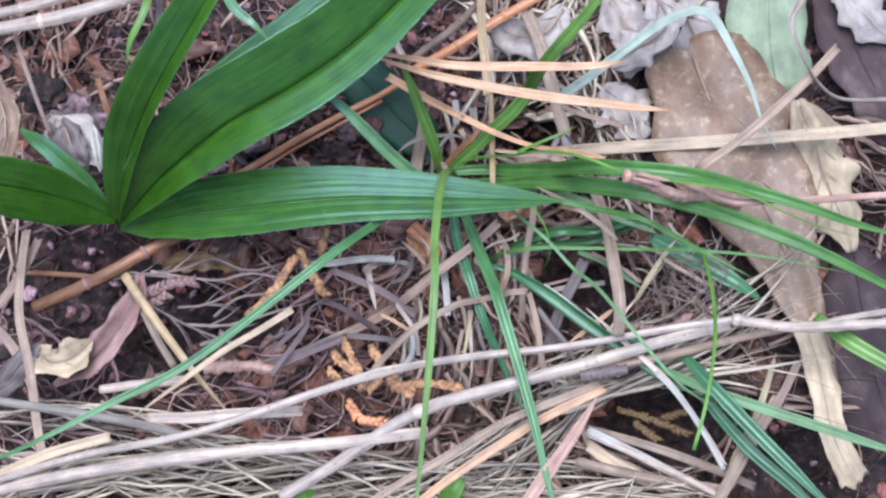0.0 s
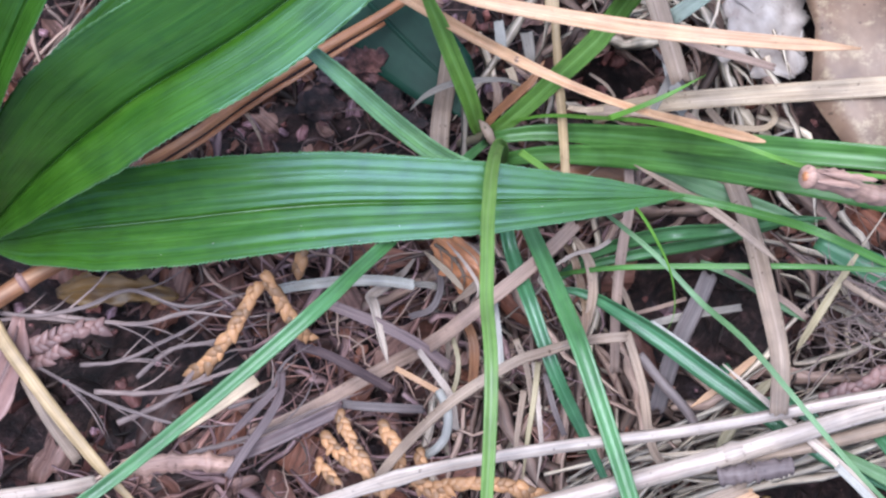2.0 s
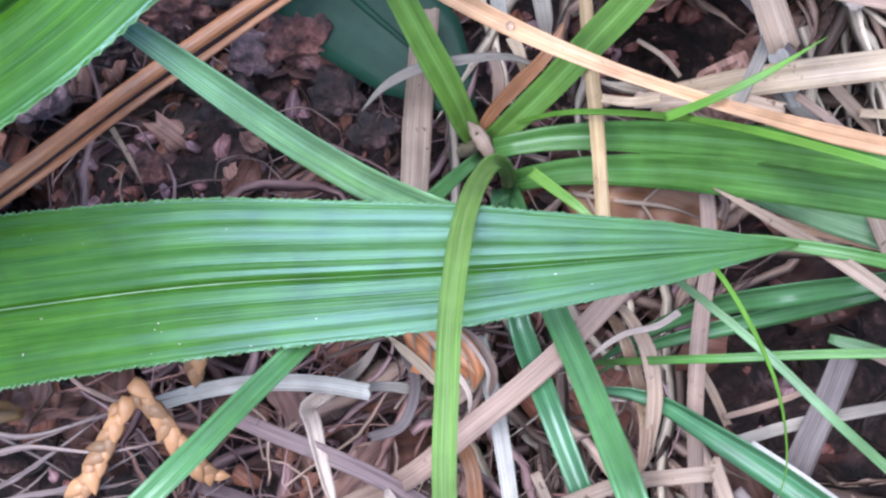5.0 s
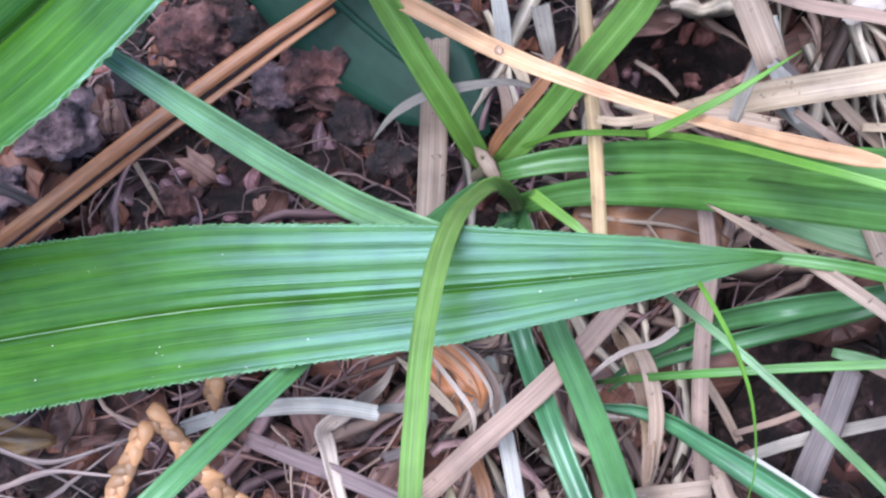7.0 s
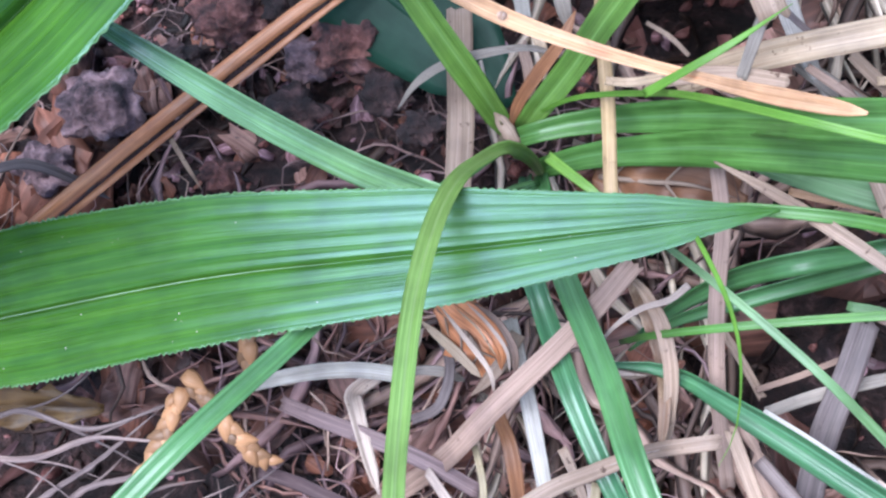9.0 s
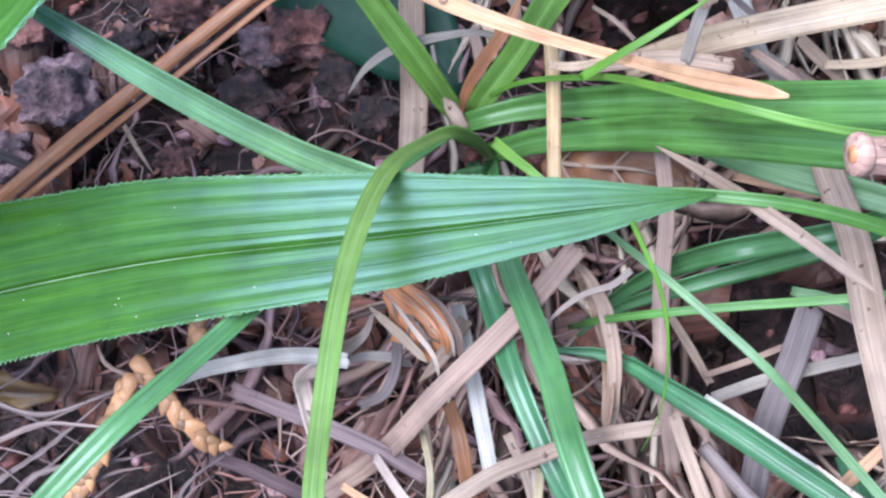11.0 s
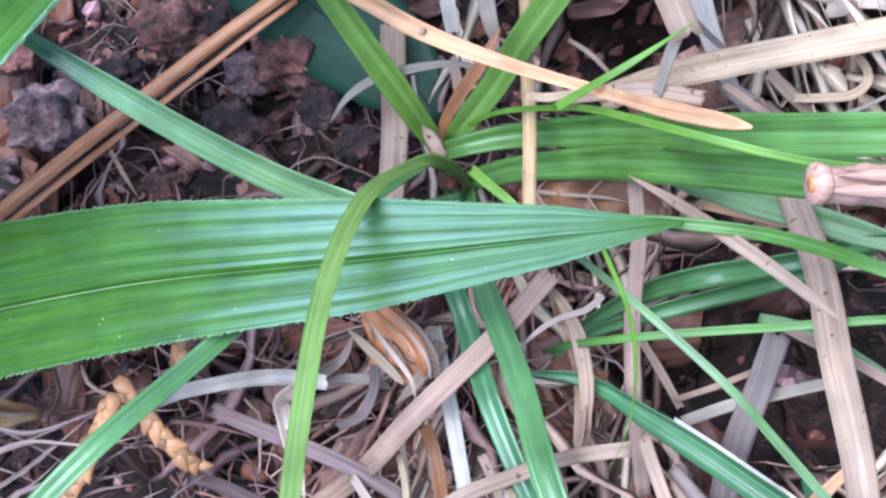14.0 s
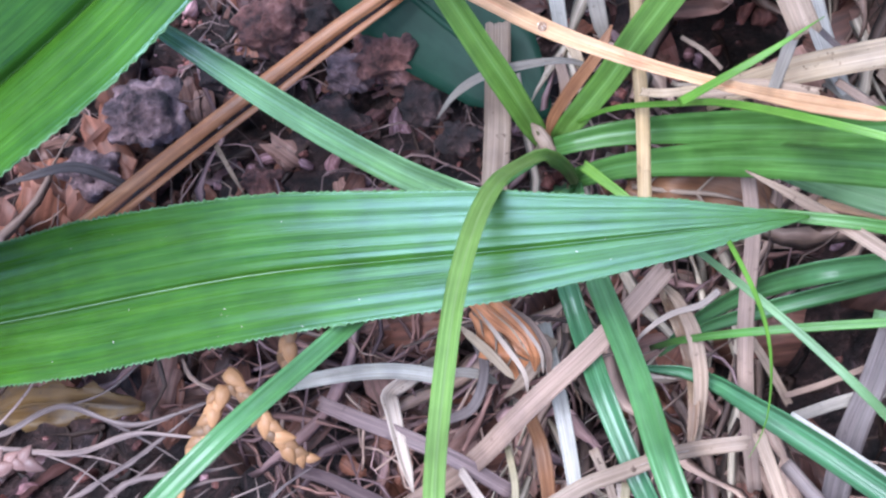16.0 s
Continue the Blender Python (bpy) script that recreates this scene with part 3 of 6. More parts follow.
def strands(count, seed, xr, yr, zr, length, width, angle, spread, sag=0.3, seg=7, keep=None, wave=1.0, flatness=(0.2, 0.9), smooth=True):
    """Loose fine stalks and roots, joined: lengths in centimetres, widths in millimetres, angles in degrees."""
    rng = random.Random(seed)
    verts, faces, uvs = [], [], []
    made = 0
    while made < count:
        x, y = rng.uniform(*xr), rng.uniform(*yr)
        if keep and not keep(x, y):
            continue
        L, w = rng.uniform(*length), rng.uniform(*width) * 0.05
        a = radians(angle(x, y) if callable(angle) else angle) + radians(rng.gauss(0, spread))
        rise = rng.uniform(*zr)
        k1, k2, ph = rng.gauss(0, 0.12) * wave, rng.gauss(0, 0.25) * wave, rng.uniform(0, 6.28)
        tilt = rng.gauss(0, 0.10)
        roll, turn = rng.uniform(-0.9, 0.9), rng.gauss(0, 1.2)
        base = len(verts)
        px, py, heading = x, y, a
        line = []
        for i in range(seg + 1):
            s = i / seg - 0.5
            z = soil_height(px, py) / CM + rise + tilt * s * L - sag * s * s * L * 0.3
            line.append((px, py, max(z, soil_height(px, py) / CM + 0.02)))
            heading += k1 + k2 * math.sin(ph + i * 1.7)
            px += math.cos(heading) * L / seg
            py += math.sin(heading) * L / seg
        if length[1] > 1.35 and any(not covered(p[0], p[1]) or (keep and not keep(p[0], p[1])) for p in line):
            continue
        made += 1
        pts = np.array(line) * CM
        side, nor = axes_along(pts)
        flat = rng.uniform(*flatness)
        for i in range(seg + 1):
            r = w * CM * max(0.06, (1 - (i / seg) ** 3) * (0.55 + 0.45 * min(1, i / seg * 4))) * (1 + 0.22 * math.sin(ph * 3 + i * 1.9))
            c, q = math.cos(roll + turn * i / seg), math.sin(roll + turn * i / seg)
            for du, dv in ((1, 0), (0, flat), (-1, 0), (0, -flat)):
                verts.append(pts[i] + (side[i] * (du * c - dv * q) + nor[i] * (du * q + dv * c)) * r)
                uvs.append((i / seg * L * CM, (du + 1) / 2 * 0.3 + x * 7.3 % 5))
        for i in range(seg):
            for j in range(4):
                a0, a1 = base + i * 4 + j, base + i * 4 + (j + 1) % 4
                faces.append((a0, a1, a1 + 4, a0 + 4))
        faces.append((base + 3, base + 2, base + 1, base))
        e = base + seg * 4
        faces.append((e, e + 1, e + 2, e + 3))
    return finish(verts, faces, uvs, smooth)


def crumbs(count, seed, xr, yr, size, keep=None):
    """Crumbs of soil, joined; sizes in centimetres."""
    rng = random.Random(seed)
    bm = bmesh.new()
    bmesh.ops.create_icosphere(bm, subdivisions=2, radius=1)
    unit = [v.co.copy() for v in bm.verts]
    tris = [tuple(v.index for v in f.verts) for f in bm.faces]
    bm.free()
    verts, faces, uvs = [], [], []
    made = 0
    while made < count:
        x, y = rng.uniform(*xr), rng.uniform(*yr)
        if keep and not keep(x, y):
            continue
        made += 1
        r = size[0] + (size[1] - size[0]) * rng.random() ** 2.5
        turn = Euler((rng.uniform(0, 6), rng.uniform(0, 6), rng.uniform(0, 6))).to_matrix()
        sx, sy, sz = rng.uniform(0.6, 1.5), rng.uniform(0.5, 1.1), rng.uniform(0.4, 0.9)
        c = Vector((x, y, soil_height(x, y) / CM + r * rng.uniform(-0.2, 0.35)))
        base, o = len(verts), Vector((rng.uniform(0, 50), 0, 0))
        for p in unit:
            d = 1 + 0.5 * noise.noise(p * 1.6 + o) + 0.25 * noise.noise(p * 4 + o)
            verts.append((turn @ Vector((p.x * sx, p.y * sy, p.z * sz)) * d * r + c) * CM)
            uvs.append((p.x * 0.01, p.y))
        faces += [tuple(base + i for i in f) for f in tris]
    return finish(verts, faces, uvs)


def scraps(count, seed, xr, yr, zr, size, keep=None):
    """Torn scraps of rotting leaf, joined; sizes and heights in centimetres."""
    rng = random.Random(seed)
    verts, faces, uvs = [], [], []
    rim = 13
    made = 0
    while made < count:
        x, y = rng.uniform(*xr), rng.uniform(*yr)
        if keep and not keep(x, y):
            continue
        made += 1
        r = size[0] + (size[1] - size[0]) * rng.random() ** 2
        slim = rng.uniform(0.35, 0.9)
        turn = Euler((rng.gauss(0, 0.4), rng.gauss(0, 0.4), rng.uniform(0, 6.28))).to_matrix()
        c = Vector((x, y, soil_height(x, y) / CM + rng.uniform(*zr)))
        bend, o = rng.gauss(0, 0.55), rng.uniform(0, 90)
        outer = [1 + 0.55 * noise.noise((math.cos(k * 6.2832 / rim) * 1.3 + o, math.sin(k * 6.2832 / rim) * 1.3, 0)) + rng.gauss(0, 0.13) for k in range(rim)]
        base = len(verts)
        for layer in (0.0, -0.016):
            for ring in (0.0, 0.5, 1.0):
                for k in range(rim if ring else 1):
                    a = k * 6.2832 / rim
                    px, py = math.cos(a) * ring * outer[k], math.sin(a) * ring * outer[k] * slim
                    pz = bend * py * py + 0.25 * noise.noise((px * 1.8 + o, py * 1.8, 3.0)) + 0.1 * noise.noise((px * 5 + o, py * 5, 1.0))
                    verts.append((turn @ Vector((px, py, pz)) * r + c + Vector((0, 0, layer))) * CM)
                    uvs.append((px * r * CM, 0.5 + py * 0.5))
        half = 1 + 2 * rim
        for k in range(rim):
            n1 = (k + 1) % rim
            for b, up in ((base, True), (base + half, False)):
                tri, quad = (b, b + 1 + k, b + 1 + n1), (b + 1 + k, b + 1 + rim + k, b + 1 + rim + n1, b + 1 + n1)
                faces += [tri, quad] if up else [tri[::-1], quad[::-1]]
            t0, t1 = base + 1 + rim + k, base + 1 + rim + n1
            faces.append((t0, t0 + half, t1 + half, t1))
    return finish(verts, faces, uvs)


def specks(me, count, size, seed, reach):
    """Motes of dust lying on the upper side of a leaf mesh; sizes in millimetres."""
    rng = random.Random(seed)
    verts, faces, uvs = [], [], []
    upper = len(me.vertices) // 2
    for _ in range(count):
        v = me.vertices[rng.randrange(int(upper * reach[0]), int(upper * reach[1]))]
        r = rng.uniform(*size) * 0.001
        base = len(verts)
        x = Vector((rng.gauss(0, 1), rng.gauss(0, 1), 0)).normalized()
        y = Vector((-x.y, x.x, 0))
        long = rng.uniform(0.8, 2.2)
        for k in range(6):
            a = k * math.pi / 3
            verts.append(v.co + (x * math.cos(a) * long + y * math.sin(a)) * r * rng.uniform(0.8, 1.2))
        verts.append(v.co + Vector((0, 0, r * 0.7)))
        uvs += [(0.0, 0.5)] * 7
        faces += [(base + k, base + (k + 1) % 6, base + 6) for k in range(6)]
    return finish(verts, faces, uvs)


# ---- broad-leaved plant: a rosette of strap-shaped leaves ----
rosette = holder("broad_leaved_plant", "young plant with broad glossy dark green strap leaves", "plant")
main_leaf = leaf(rosette, [(-9.13, -2.52, 1.64), (-8.28, -2.35, 2.32), (-7.48, -2.16, 2.80), (-5.85, -1.92, 3.48), (-4.29, -1.68, 3.92), (-2.78, -1.48, 4.18), (-1.30, -1.38, 4.28), (0.17, -1.29, 4.19), (1.65, -1.18, 4.00), (3.04, -1.08, 3.78)], 17.86, "broad", fold=0.2, keel=0.067, roll=8.2, n=340, cells=56, teeth=0.034, pleats=0.012, rib=0.15, seed=1)
leaf(rosette, [(-9.09, -2.53, 2.10), (-8.35, -1.83, 3.53), (-7.20, -0.95, 5.08), (-5.90, -0.04, 6.18), (-4.23, 1.00, 6.58), (-2.73, 2.27, 6.58), (-1.53, 3.75, 6.40), (-0.40, 5.29, 6.02), (1.03, 7.36, 5.03)], 21.2, "sword", fold=0.62, keel=0.25, roll=-14.0, n=260, teeth=0.02, pleats=0.003, seed=2)
leaf(rosette, [(-9.02, -2.45, 2.60), (-8.79, -1.67, 4.00), (-8.46, -0.78, 5.20), (-7.86, 0.10, 6.60), (-7.11, 1.05, 7.80), (-6.33, 2.18, 8.60), (-5.73, 3.37, 8.80), (-5.13, 5.09, 8.40)], 10.80, "sword", fold=0.75, keel=0.25, n=200, cells=20, teeth=0.02, seed=3)
leaf(rosette, [(-9.07, -2.43, 2.40), (-9.69, -2.27, 3.40), (-10.32, -2.25, 4.60), (-11.21, -2.32, 6.20), (-12.27, -2.57, 8.00), (-13.38, -2.94, 9.40)], 16.00, "sword", fold=0.3, n=180, teeth=0.02, cells=20, seed=4)
leaf(rosette, [(-9.27, -2.15, 2.20), (-10.06, -1.47, 2.50), (-11.18, -0.62, 2.80), (-12.04, -0.12, 2.60)], 5.27, "sword", fold=0.3, n=50, cells=14, seed=5)
leaf(rosette, [(-9.28, -2.31, 2.40), (-8.10, -0.85, 3.40), (-6.69, 0.70, 4.00), (-4.50, 2.73, 4.30), (-2.74, 4.58, 4.20), (-1.38, 6.16, 3.90)], 12.5, "sword", fold=0.3, n=180, teeth=0.02, pleats=0.006, cells=20, seed=6)

# ---- the grass tuft beside it ----
tuft = holder("grass_tuft", "fresh green grass tuft with long arching keeled blades", "grass")
part("blade", ribbon([(-0.37, -0.01, 0.26), (-0.45, 0.20, 0.65), (-0.63, 0.63, 1.19), (-0.89, 1.14, 1.66), (-1.26, 1.86, 2.27), (-1.68, 2.56, 2.98)], 3.52, "blade", fold=0.7, seed=7), GRASS_GREEN, tuft)
part("blade", ribbon([(0.13, -0.70, 0.94), (-0.11, -0.92, 2.80), (-0.47, -0.84, 3.41), (-0.83, -0.70, 3.24), (-1.20, -0.52, 3.62), (-1.80, -0.14, 4.22), (-2.34, 0.26, 4.78), (-2.84, 0.63, 5.14), (-3.49, 1.08, 5.38), (-4.21, 1.58, 5.75)], 3.70, "blade", fold=0.8, roll=18, seed=8), SILVER_GREEN, tuft)
part("blade", ribbon([(-0.25, -0.18, 1.05), (-0.49, -0.44, 1.85), (-0.77, -0.78, 2.57), (-1.24, -1.50, 3.59), (-1.84, -2.18, 4.24), (-2.24, -2.60, 4.66), (-2.66, -3.12, 5.53), (-6.34, -6.51, 5.65), (-7.80, -7.44, 6.03), (-9.07, -8.28, 6.15), (-10.45, -9.05, 5.91), (-11.66, -9.57, 5.59)], 2.40, "blade", fold=0.5, n=50, seed=9), TEAL_GREEN, tuft)
part("blade", ribbon([(-0.27, -0.04, 0.28), (0.05, 0.16, 1.01), (0.49, 0.56, 1.22), (1.15, 1.21, 1.92), (1.62, 1.67, 2.20), (1.84, 2.02, 2.34), (2.15, 2.38, 3.94), (2.61, 2.89, 4.91), (3.30, 3.71, 5.58), (3.75, 4.51, 6.03), (4.47, 5.48, 6.18)], 3.85, "blade", fold=0.55, seed=10), GRASS_GREEN, tuft)
part("blade", ribbon([(-0.09, -0.09, 1.11), (0.42, 0.04, 1.06), (1.39, 0.06, 1.29), (2.57, -0.05, 2.45), (3.87, -0.29, 4.86), (6.16, -0.42, 5.56), (7.54, -0.53, 4.86), (9.00, -0.81, 4.84), (10.45, -1.14, 4.59), (11.99, -1.41, 4.37)], 4.3, "blade", fold=0.55, roll=-6, n=50, seed=11), MID_GREEN, tuft)
part("blade", ribbon([(0.12, -0.46, 0.80), (0.66, -0.34, 1.07), (1.53, -0.32, 1.34), (2.85, -0.45, 2.94), (5.30, -0.82, 4.43), (7.58, -1.23, 4.15), (9.85, -1.92, 4.05), (11.66, -2.60, 3.76), (12.82, -3.07, 3.58)], 4.6, "blade", fold=0.35, roll=-12, n=50, seed=12), MID_GREEN, tuft)
part("blade", ribbon([(-0.05, 0.15, 0.69), (0.68, 0.31, 1.70), (1.47, 0.25, 2.46), (2.37, 0.01, 4.83), (3.51, -0.38, 6.39), (4.54, -0.66, 6.20), (7.41, -0.8, 5.78), (9.19, -1.41, 5.53), (10.71, -1.62, 5.19)], 0.8, "blade", fold=0.4, n=40, seed=13), LIME_GREEN, tuft)
part("blade", ribbon([(-0.04, -0.70, -0.49), (0.05, -0.54, 0.46), (0.08, -0.34, 1.34), (-0.01, -0.24, 2.12), (-0.09, -0.44, 3.21), (-0.13, -0.62, 4.17), (-0.18, -0.91, 4.69), (-0.19, -1.31, 5.30), (-0.21, -1.78, 5.75), (-0.17, -2.33, 6.25), (-0.18, -2.89, 6.52), (-0.05, -3.70, 7.28), (-0.03, -9.22, 6.84), (-0.07, -10.24, 6.75)], 2.25, "blade", fold=0.45, n=60, seed=14), OLIVE_GREEN, tuft)
part("blade", ribbon([(-0.05, -0.56, 1.00), (0.11, -1.31, 2.19), (0.23, -1.98, 1.87), (0.39, -2.40, 2.04), (0.66, -3.02, 2.43), (0.90, -3.62, 2.47), (1.19, -4.29, 2.48), (1.82, -5.41, 1.88), (2.26, -6.23, 1.79), (2.58, -6.82, 1.74)], 2.75, "blade", fold=0.5, seed=15), BLUE_GREEN, tuft)
part("blade", ribbon([(0.09, -0.54, 0.77), (0.39, -1.28, 1.83), (0.65, -1.88, 2.27), (0.92, -2.41, 2.55), (1.20, -3.02, 2.93), (1.44, -3.56, 3.49), (2.61, -6.62, 3.92), (3.16, -8.32, 3.94), (3.65, -9.72, 4.00)], 3.20, "blade", fold=0.5, n=40, seed=16), TEAL_GREEN, tuft)
part("blade", ribbon([(0.35, -0.36, 1.70), (0.62, -0.55, 2.00), (0.92, -0.77, 2.20), (1.27, -1.07, 2.20)], 1.36, "taper", fold=0.3, seed=17), GRASS_GREEN, tuft)
part("sheath", ribbon([(-0.38, -0.03, 0.30), (-0.17, 0.29, 0.80), (0.16, 0.62, 1.20), (0.52, 0.97, 1.50), (0.70, 1.31, 1.50)], 1.73, "spindle", fold=0.4, seed=18), RUST, tuft, "dry brown papery leaf sheath")
part("stem", tube([(-0.73, -0.09, -0.80), (-0.42, -0.06, 0.30), (-0.30, 0.01, 0.90), (-0.29, 0.11, 1.30)], 2.1, flat=1.0, shape='taper', seed=19), OLIVE_STRAW, tuft, "brownish green stem base of the tuft")
part("node", tube([(-0.41, 0.22, 1.00), (-0.28, 0.07, 1.10), (-0.19, -0.08, 1.10), (-0.13, -0.22, 1.00)], 1.9, n=14, flat=0.8, shape="spindle", rough=0.25, seed=205), TAN, tuft, "pinkish brown swollen node")
tuft2 = holder("grass_tuft", "smaller green grass tuft with narrow spreading blades", "grass")
part("blade", ribbon([(1.09, -2.59, 0.83), (1.61, -2.20, 1.15), (2.22, -1.88, 1.43), (3.10, -1.64, 2.23), (4.01, -1.53, 1.90), (4.91, -1.31, 2.55), (5.60, -1.27, 2.81)], 3.17, "sword", fold=0.6, roll=-35, seed=20), TEAL_GREEN, tuft2)
part("blade", ribbon([(1.14, -2.65, 1.21), (1.55, -2.36, 1.37), (2.35, -2.10, 1.54), (3.18, -1.90, 1.43), (4.10, -1.69, 1.21), (4.95, -1.37, 1.92), (5.56, -1.32, 2.36)], 2.60, "sword", fold=0.6, roll=-35, seed=21), TEAL_GREEN, tuft2)
part("blade", ribbon([(0.99, -2.57, 0.89), (1.63, -2.39, 2.28), (2.44, -2.28, 2.98), (3.38, -2.22, 2.97), (4.25, -2.17, 3.20), (4.90, -2.13, 3.09), (6.09, -2.11, 3.68), (8.30, -2.15, 4.05), (10.53, -2.40, 4.12)], 1.01, "blade", fold=0.4, n=40, seed=22), MID_GREEN, tuft2)
part("blade", ribbon([(0.91, -2.72, 2.10), (1.64, -2.79, 1.96), (2.37, -3.15, 2.35), (3.00, -3.51, 2.53), (3.82, -4.05, 2.67), (6.09, -5.44, 3.01), (7.06, -5.89, 3.06)], 4.1, "sword", fold=0.6, roll=-35, seed=23), BLUE_GREEN, tuft2)
part("blade", ribbon([(1.86, -1.07, 3.61), (2.46, -1.03, 3.70), (3.04, -1.09, 3.64), (3.60, -1.17, 3.70), (4.37, -1.36, 4.30), (4.96, -1.57, 5.13), (6.66, -2.18, 4.47), (8.09, -2.79, 4.37)], 1.48, "blade", fold=0.5, seed=24), MID_GREEN, tuft2)
part("blade", ribbon([(1.39, -1.11, 2.63), (1.73, -1.34, 2.97), (2.09, -1.61, 3.14), (2.77, -2.16, 3.48), (3.44, -2.81, 3.44), (4.06, -3.37, 4.45), (6.40, -5.84, 5.27), (7.66, -6.30, 4.42)], 1.02, "blade", fold=0.4, seed=25), PALE_GREEN, tuft2, "pale sage-green thin blade")
part("blade", ribbon([(1.89, -0.93, 1.61), (2.03, -1.10, 3.10), (2.29, -1.40, 4.13), (2.57, -1.92, 4.66), (2.72, -2.43, 5.35), (2.69, -3.02, 6.03), (2.56, -3.25, 6.20)], 0.62, "taper", fold=0.3, seed=26), LIME_GREEN, tuft2)
part("blade", ribbon([(2.63, -0.50, 1.80), (3.40, -0.77, 2.20), (4.19, -1.04, 2.40), (4.98, -1.31, 2.60), (5.72, -1.57, 2.60)], 3.32, "blade", fold=0.4, seed=27), PALE_GREEN, tuft2, "pale wide blade")
part("blade", ribbon([(3.64, -2.15, 1.80), (4.25, -2.34, 2.00), (4.94, -2.77, 2.20), (5.47, -3.07, 2.20)], 1.81, "blade", fold=0.4, seed=28), PALE_GREEN, tuft2, "pale blue-green blade")
part("blade", ribbon([(1.73, 0.15, 3.70), (2.18, 0.32, 4.10), (2.65, 0.55, 4.20), (3.24, 0.91, 4.10)], 0.95, "taper", fold=0.3, seed=29), LIME_GREEN, tuft2)
tuft3 = holder("grass_tuft", "thin green grass blades rising from dead straw", "grass")
part("blade", ribbon([(6.51, -4.79, 3.20), (7.15, -5.51, 3.80), (8.19, -6.54, 4.20), (9.38, -7.60, 4.40), (10.61, -8.65, 4.40)], 3.82, "blade", fold=0.5, seed=30), BLUE_GREEN, tuft3)
part("blade", ribbon([(5.94, -5.22, 3.20), (7.16, -5.73, 3.80), (9.32, -6.30, 4.30), (11.79, -6.89, 4.40), (12.87, -7.09, 4.30)], 2.93, "blade", fold=0.4, seed=31), PALE_GREEN, tuft3)
part("blade", ribbon([(6.85, -1.94, 3.20), (7.01, -2.94, 4.20), (7.07, -4.05, 5.20), (7.00, -5.09, 5.80), (6.83, -6.38, 6.10), (6.63, -7.38, 6.10)], 0.99, "band", fold=0.3, seed=32), LIME_GREEN, tuft3)
part("blade", ribbon([(10.02, -3.50, 3.00), (10.83, -4.15, 3.60), (11.82, -4.67, 3.80), (12.92, -5.25, 3.80)], 4.46, "blade", fold=0.4, seed=33), GRASS_GREEN, tuft3)
part("blade", ribbon([(5.55, -1.65, 2.40), (6.61, -2.15, 2.80), (7.84, -2.76, 3.00), (8.59, -3.14, 2.80)], 5.33, "blade", fold=0.4, seed=34), BLUE_GREEN, tuft3)
part("blade", ribbon([(7.14, -5.87, 3.00), (8.48, -7.25, 3.60), (9.53, -8.04, 3.80), (10.62, -8.97, 3.80)], 3.39, "blade", fold=0.4, seed=35), BLUE_GREEN, tuft3)
part("blade", ribbon([(4.12, -3.92, 2.00), (4.51, -4.54, 2.50), (5.25, -4.50, 2.80), (6.18, -5.50, 3.20)], 2.90, "blade", fold=0.4, seed=36), BLUE_GREEN, tuft3)
tuft4 = holder("grass_tuft", "sparse green grass blades among dead stalks", "grass")
part("blade", ribbon([(-8.68, 4.18, 3.00), (-8.84, 3.16, 3.20), (-9.15, 2.39, 3.00), (-9.23, 1.87, 2.60)], 2.49, "taper", fold=0.4, seed=37), GRASS_GREEN, tuft4)
part("blade", ribbon([(0.46, -9.49, 1.80), (0.73, -9.02, 2.20), (0.97, -8.59, 2.20)], 5.36, "spindle", fold=0.4, seed=38), LIME_GREEN, tuft4)
part("blade", ribbon([(-3.54, -9.67, 2.00), (-3.26, -9.45, 2.20), (-2.96, -9.31, 2.00)], 2.45, "spindle", fold=0.4, seed=39), LIME_GREEN, tuft4)

# ---- green leaves near the soil ----
low_leaf = thing("low_leaf", ribbon([(-3.75, 3.45, -0.30), (-2.95, 2.72, -0.05), (-1.83, 1.71, -0.25), (-1.05, 1.04, -0.30), (-0.50, 0.39, -0.35)], 17.54, "oval", fold=0.1, cells=10, curl=0.15, seed=40), DULL_GREEN, "dull dark green broad leaf lying low", "leaf")
part("midrib", tube([(-3.75, 3.45, -0.30), (-2.95, 2.72, -0.05), (-1.83, 1.71, -0.25), (-1.05, 1.04, -0.30), (-0.50, 0.39, -0.35)], 1.2, n=30, sides=6, shape="taper"), DULL_GREEN, low_leaf)
pale_leaf = thing("pale_leaf", ribbon([(8.33, 7.21, 1.20), (8.45, 5.75, 1.25), (8.63, 4.32, 1.20), (8.98, 3.07, 1.00)], 22.5, "band", fold=0.05, cells=10, ragged=0.1, seed=41), SAGE, "pale sage green leaf with blunt tip lying on litter", "leaf")
part("midrib", tube([(8.33, 7.21, 1.20), (8.45, 5.75, 1.25), (8.63, 4.32, 1.20), (8.98, 3.07, 1.00)], 1.2, n=30, sides=6, shape="taper"), SAGE, pale_leaf)

# ---- dead leaves ----
dead_leaf([(6.28, 4.32, 1.30), (6.81, 2.80, 1.70), (7.70, 0.91, 1.90), (9.02, -1.07, 2.00), (9.87, -3.20, 2.10), (10.51, -4.86, 2.00), (10.89, -6.51, 1.90), (11.63, -7.84, 1.70)], 35.39, DEAD_LEAF, "large brown mottled dead leaf curling at its edges", "wedge", fold=0.08, cells=16, n=70, ragged=0.36, curl=0.12, seed=42)
dead_leaf([(9.87, -3.52, 2.20), (10.43, -5.02, 2.20), (10.82, -6.52, 2.20), (11.60, -7.83, 2.00)], 8.34, BLEACHED_LEAF, "bleached torn strip of dead leaf with ragged edges", "band", ribs=0, fold=0.2, cells=10, n=40, ragged=0.3, curl=0.15, seed=43)
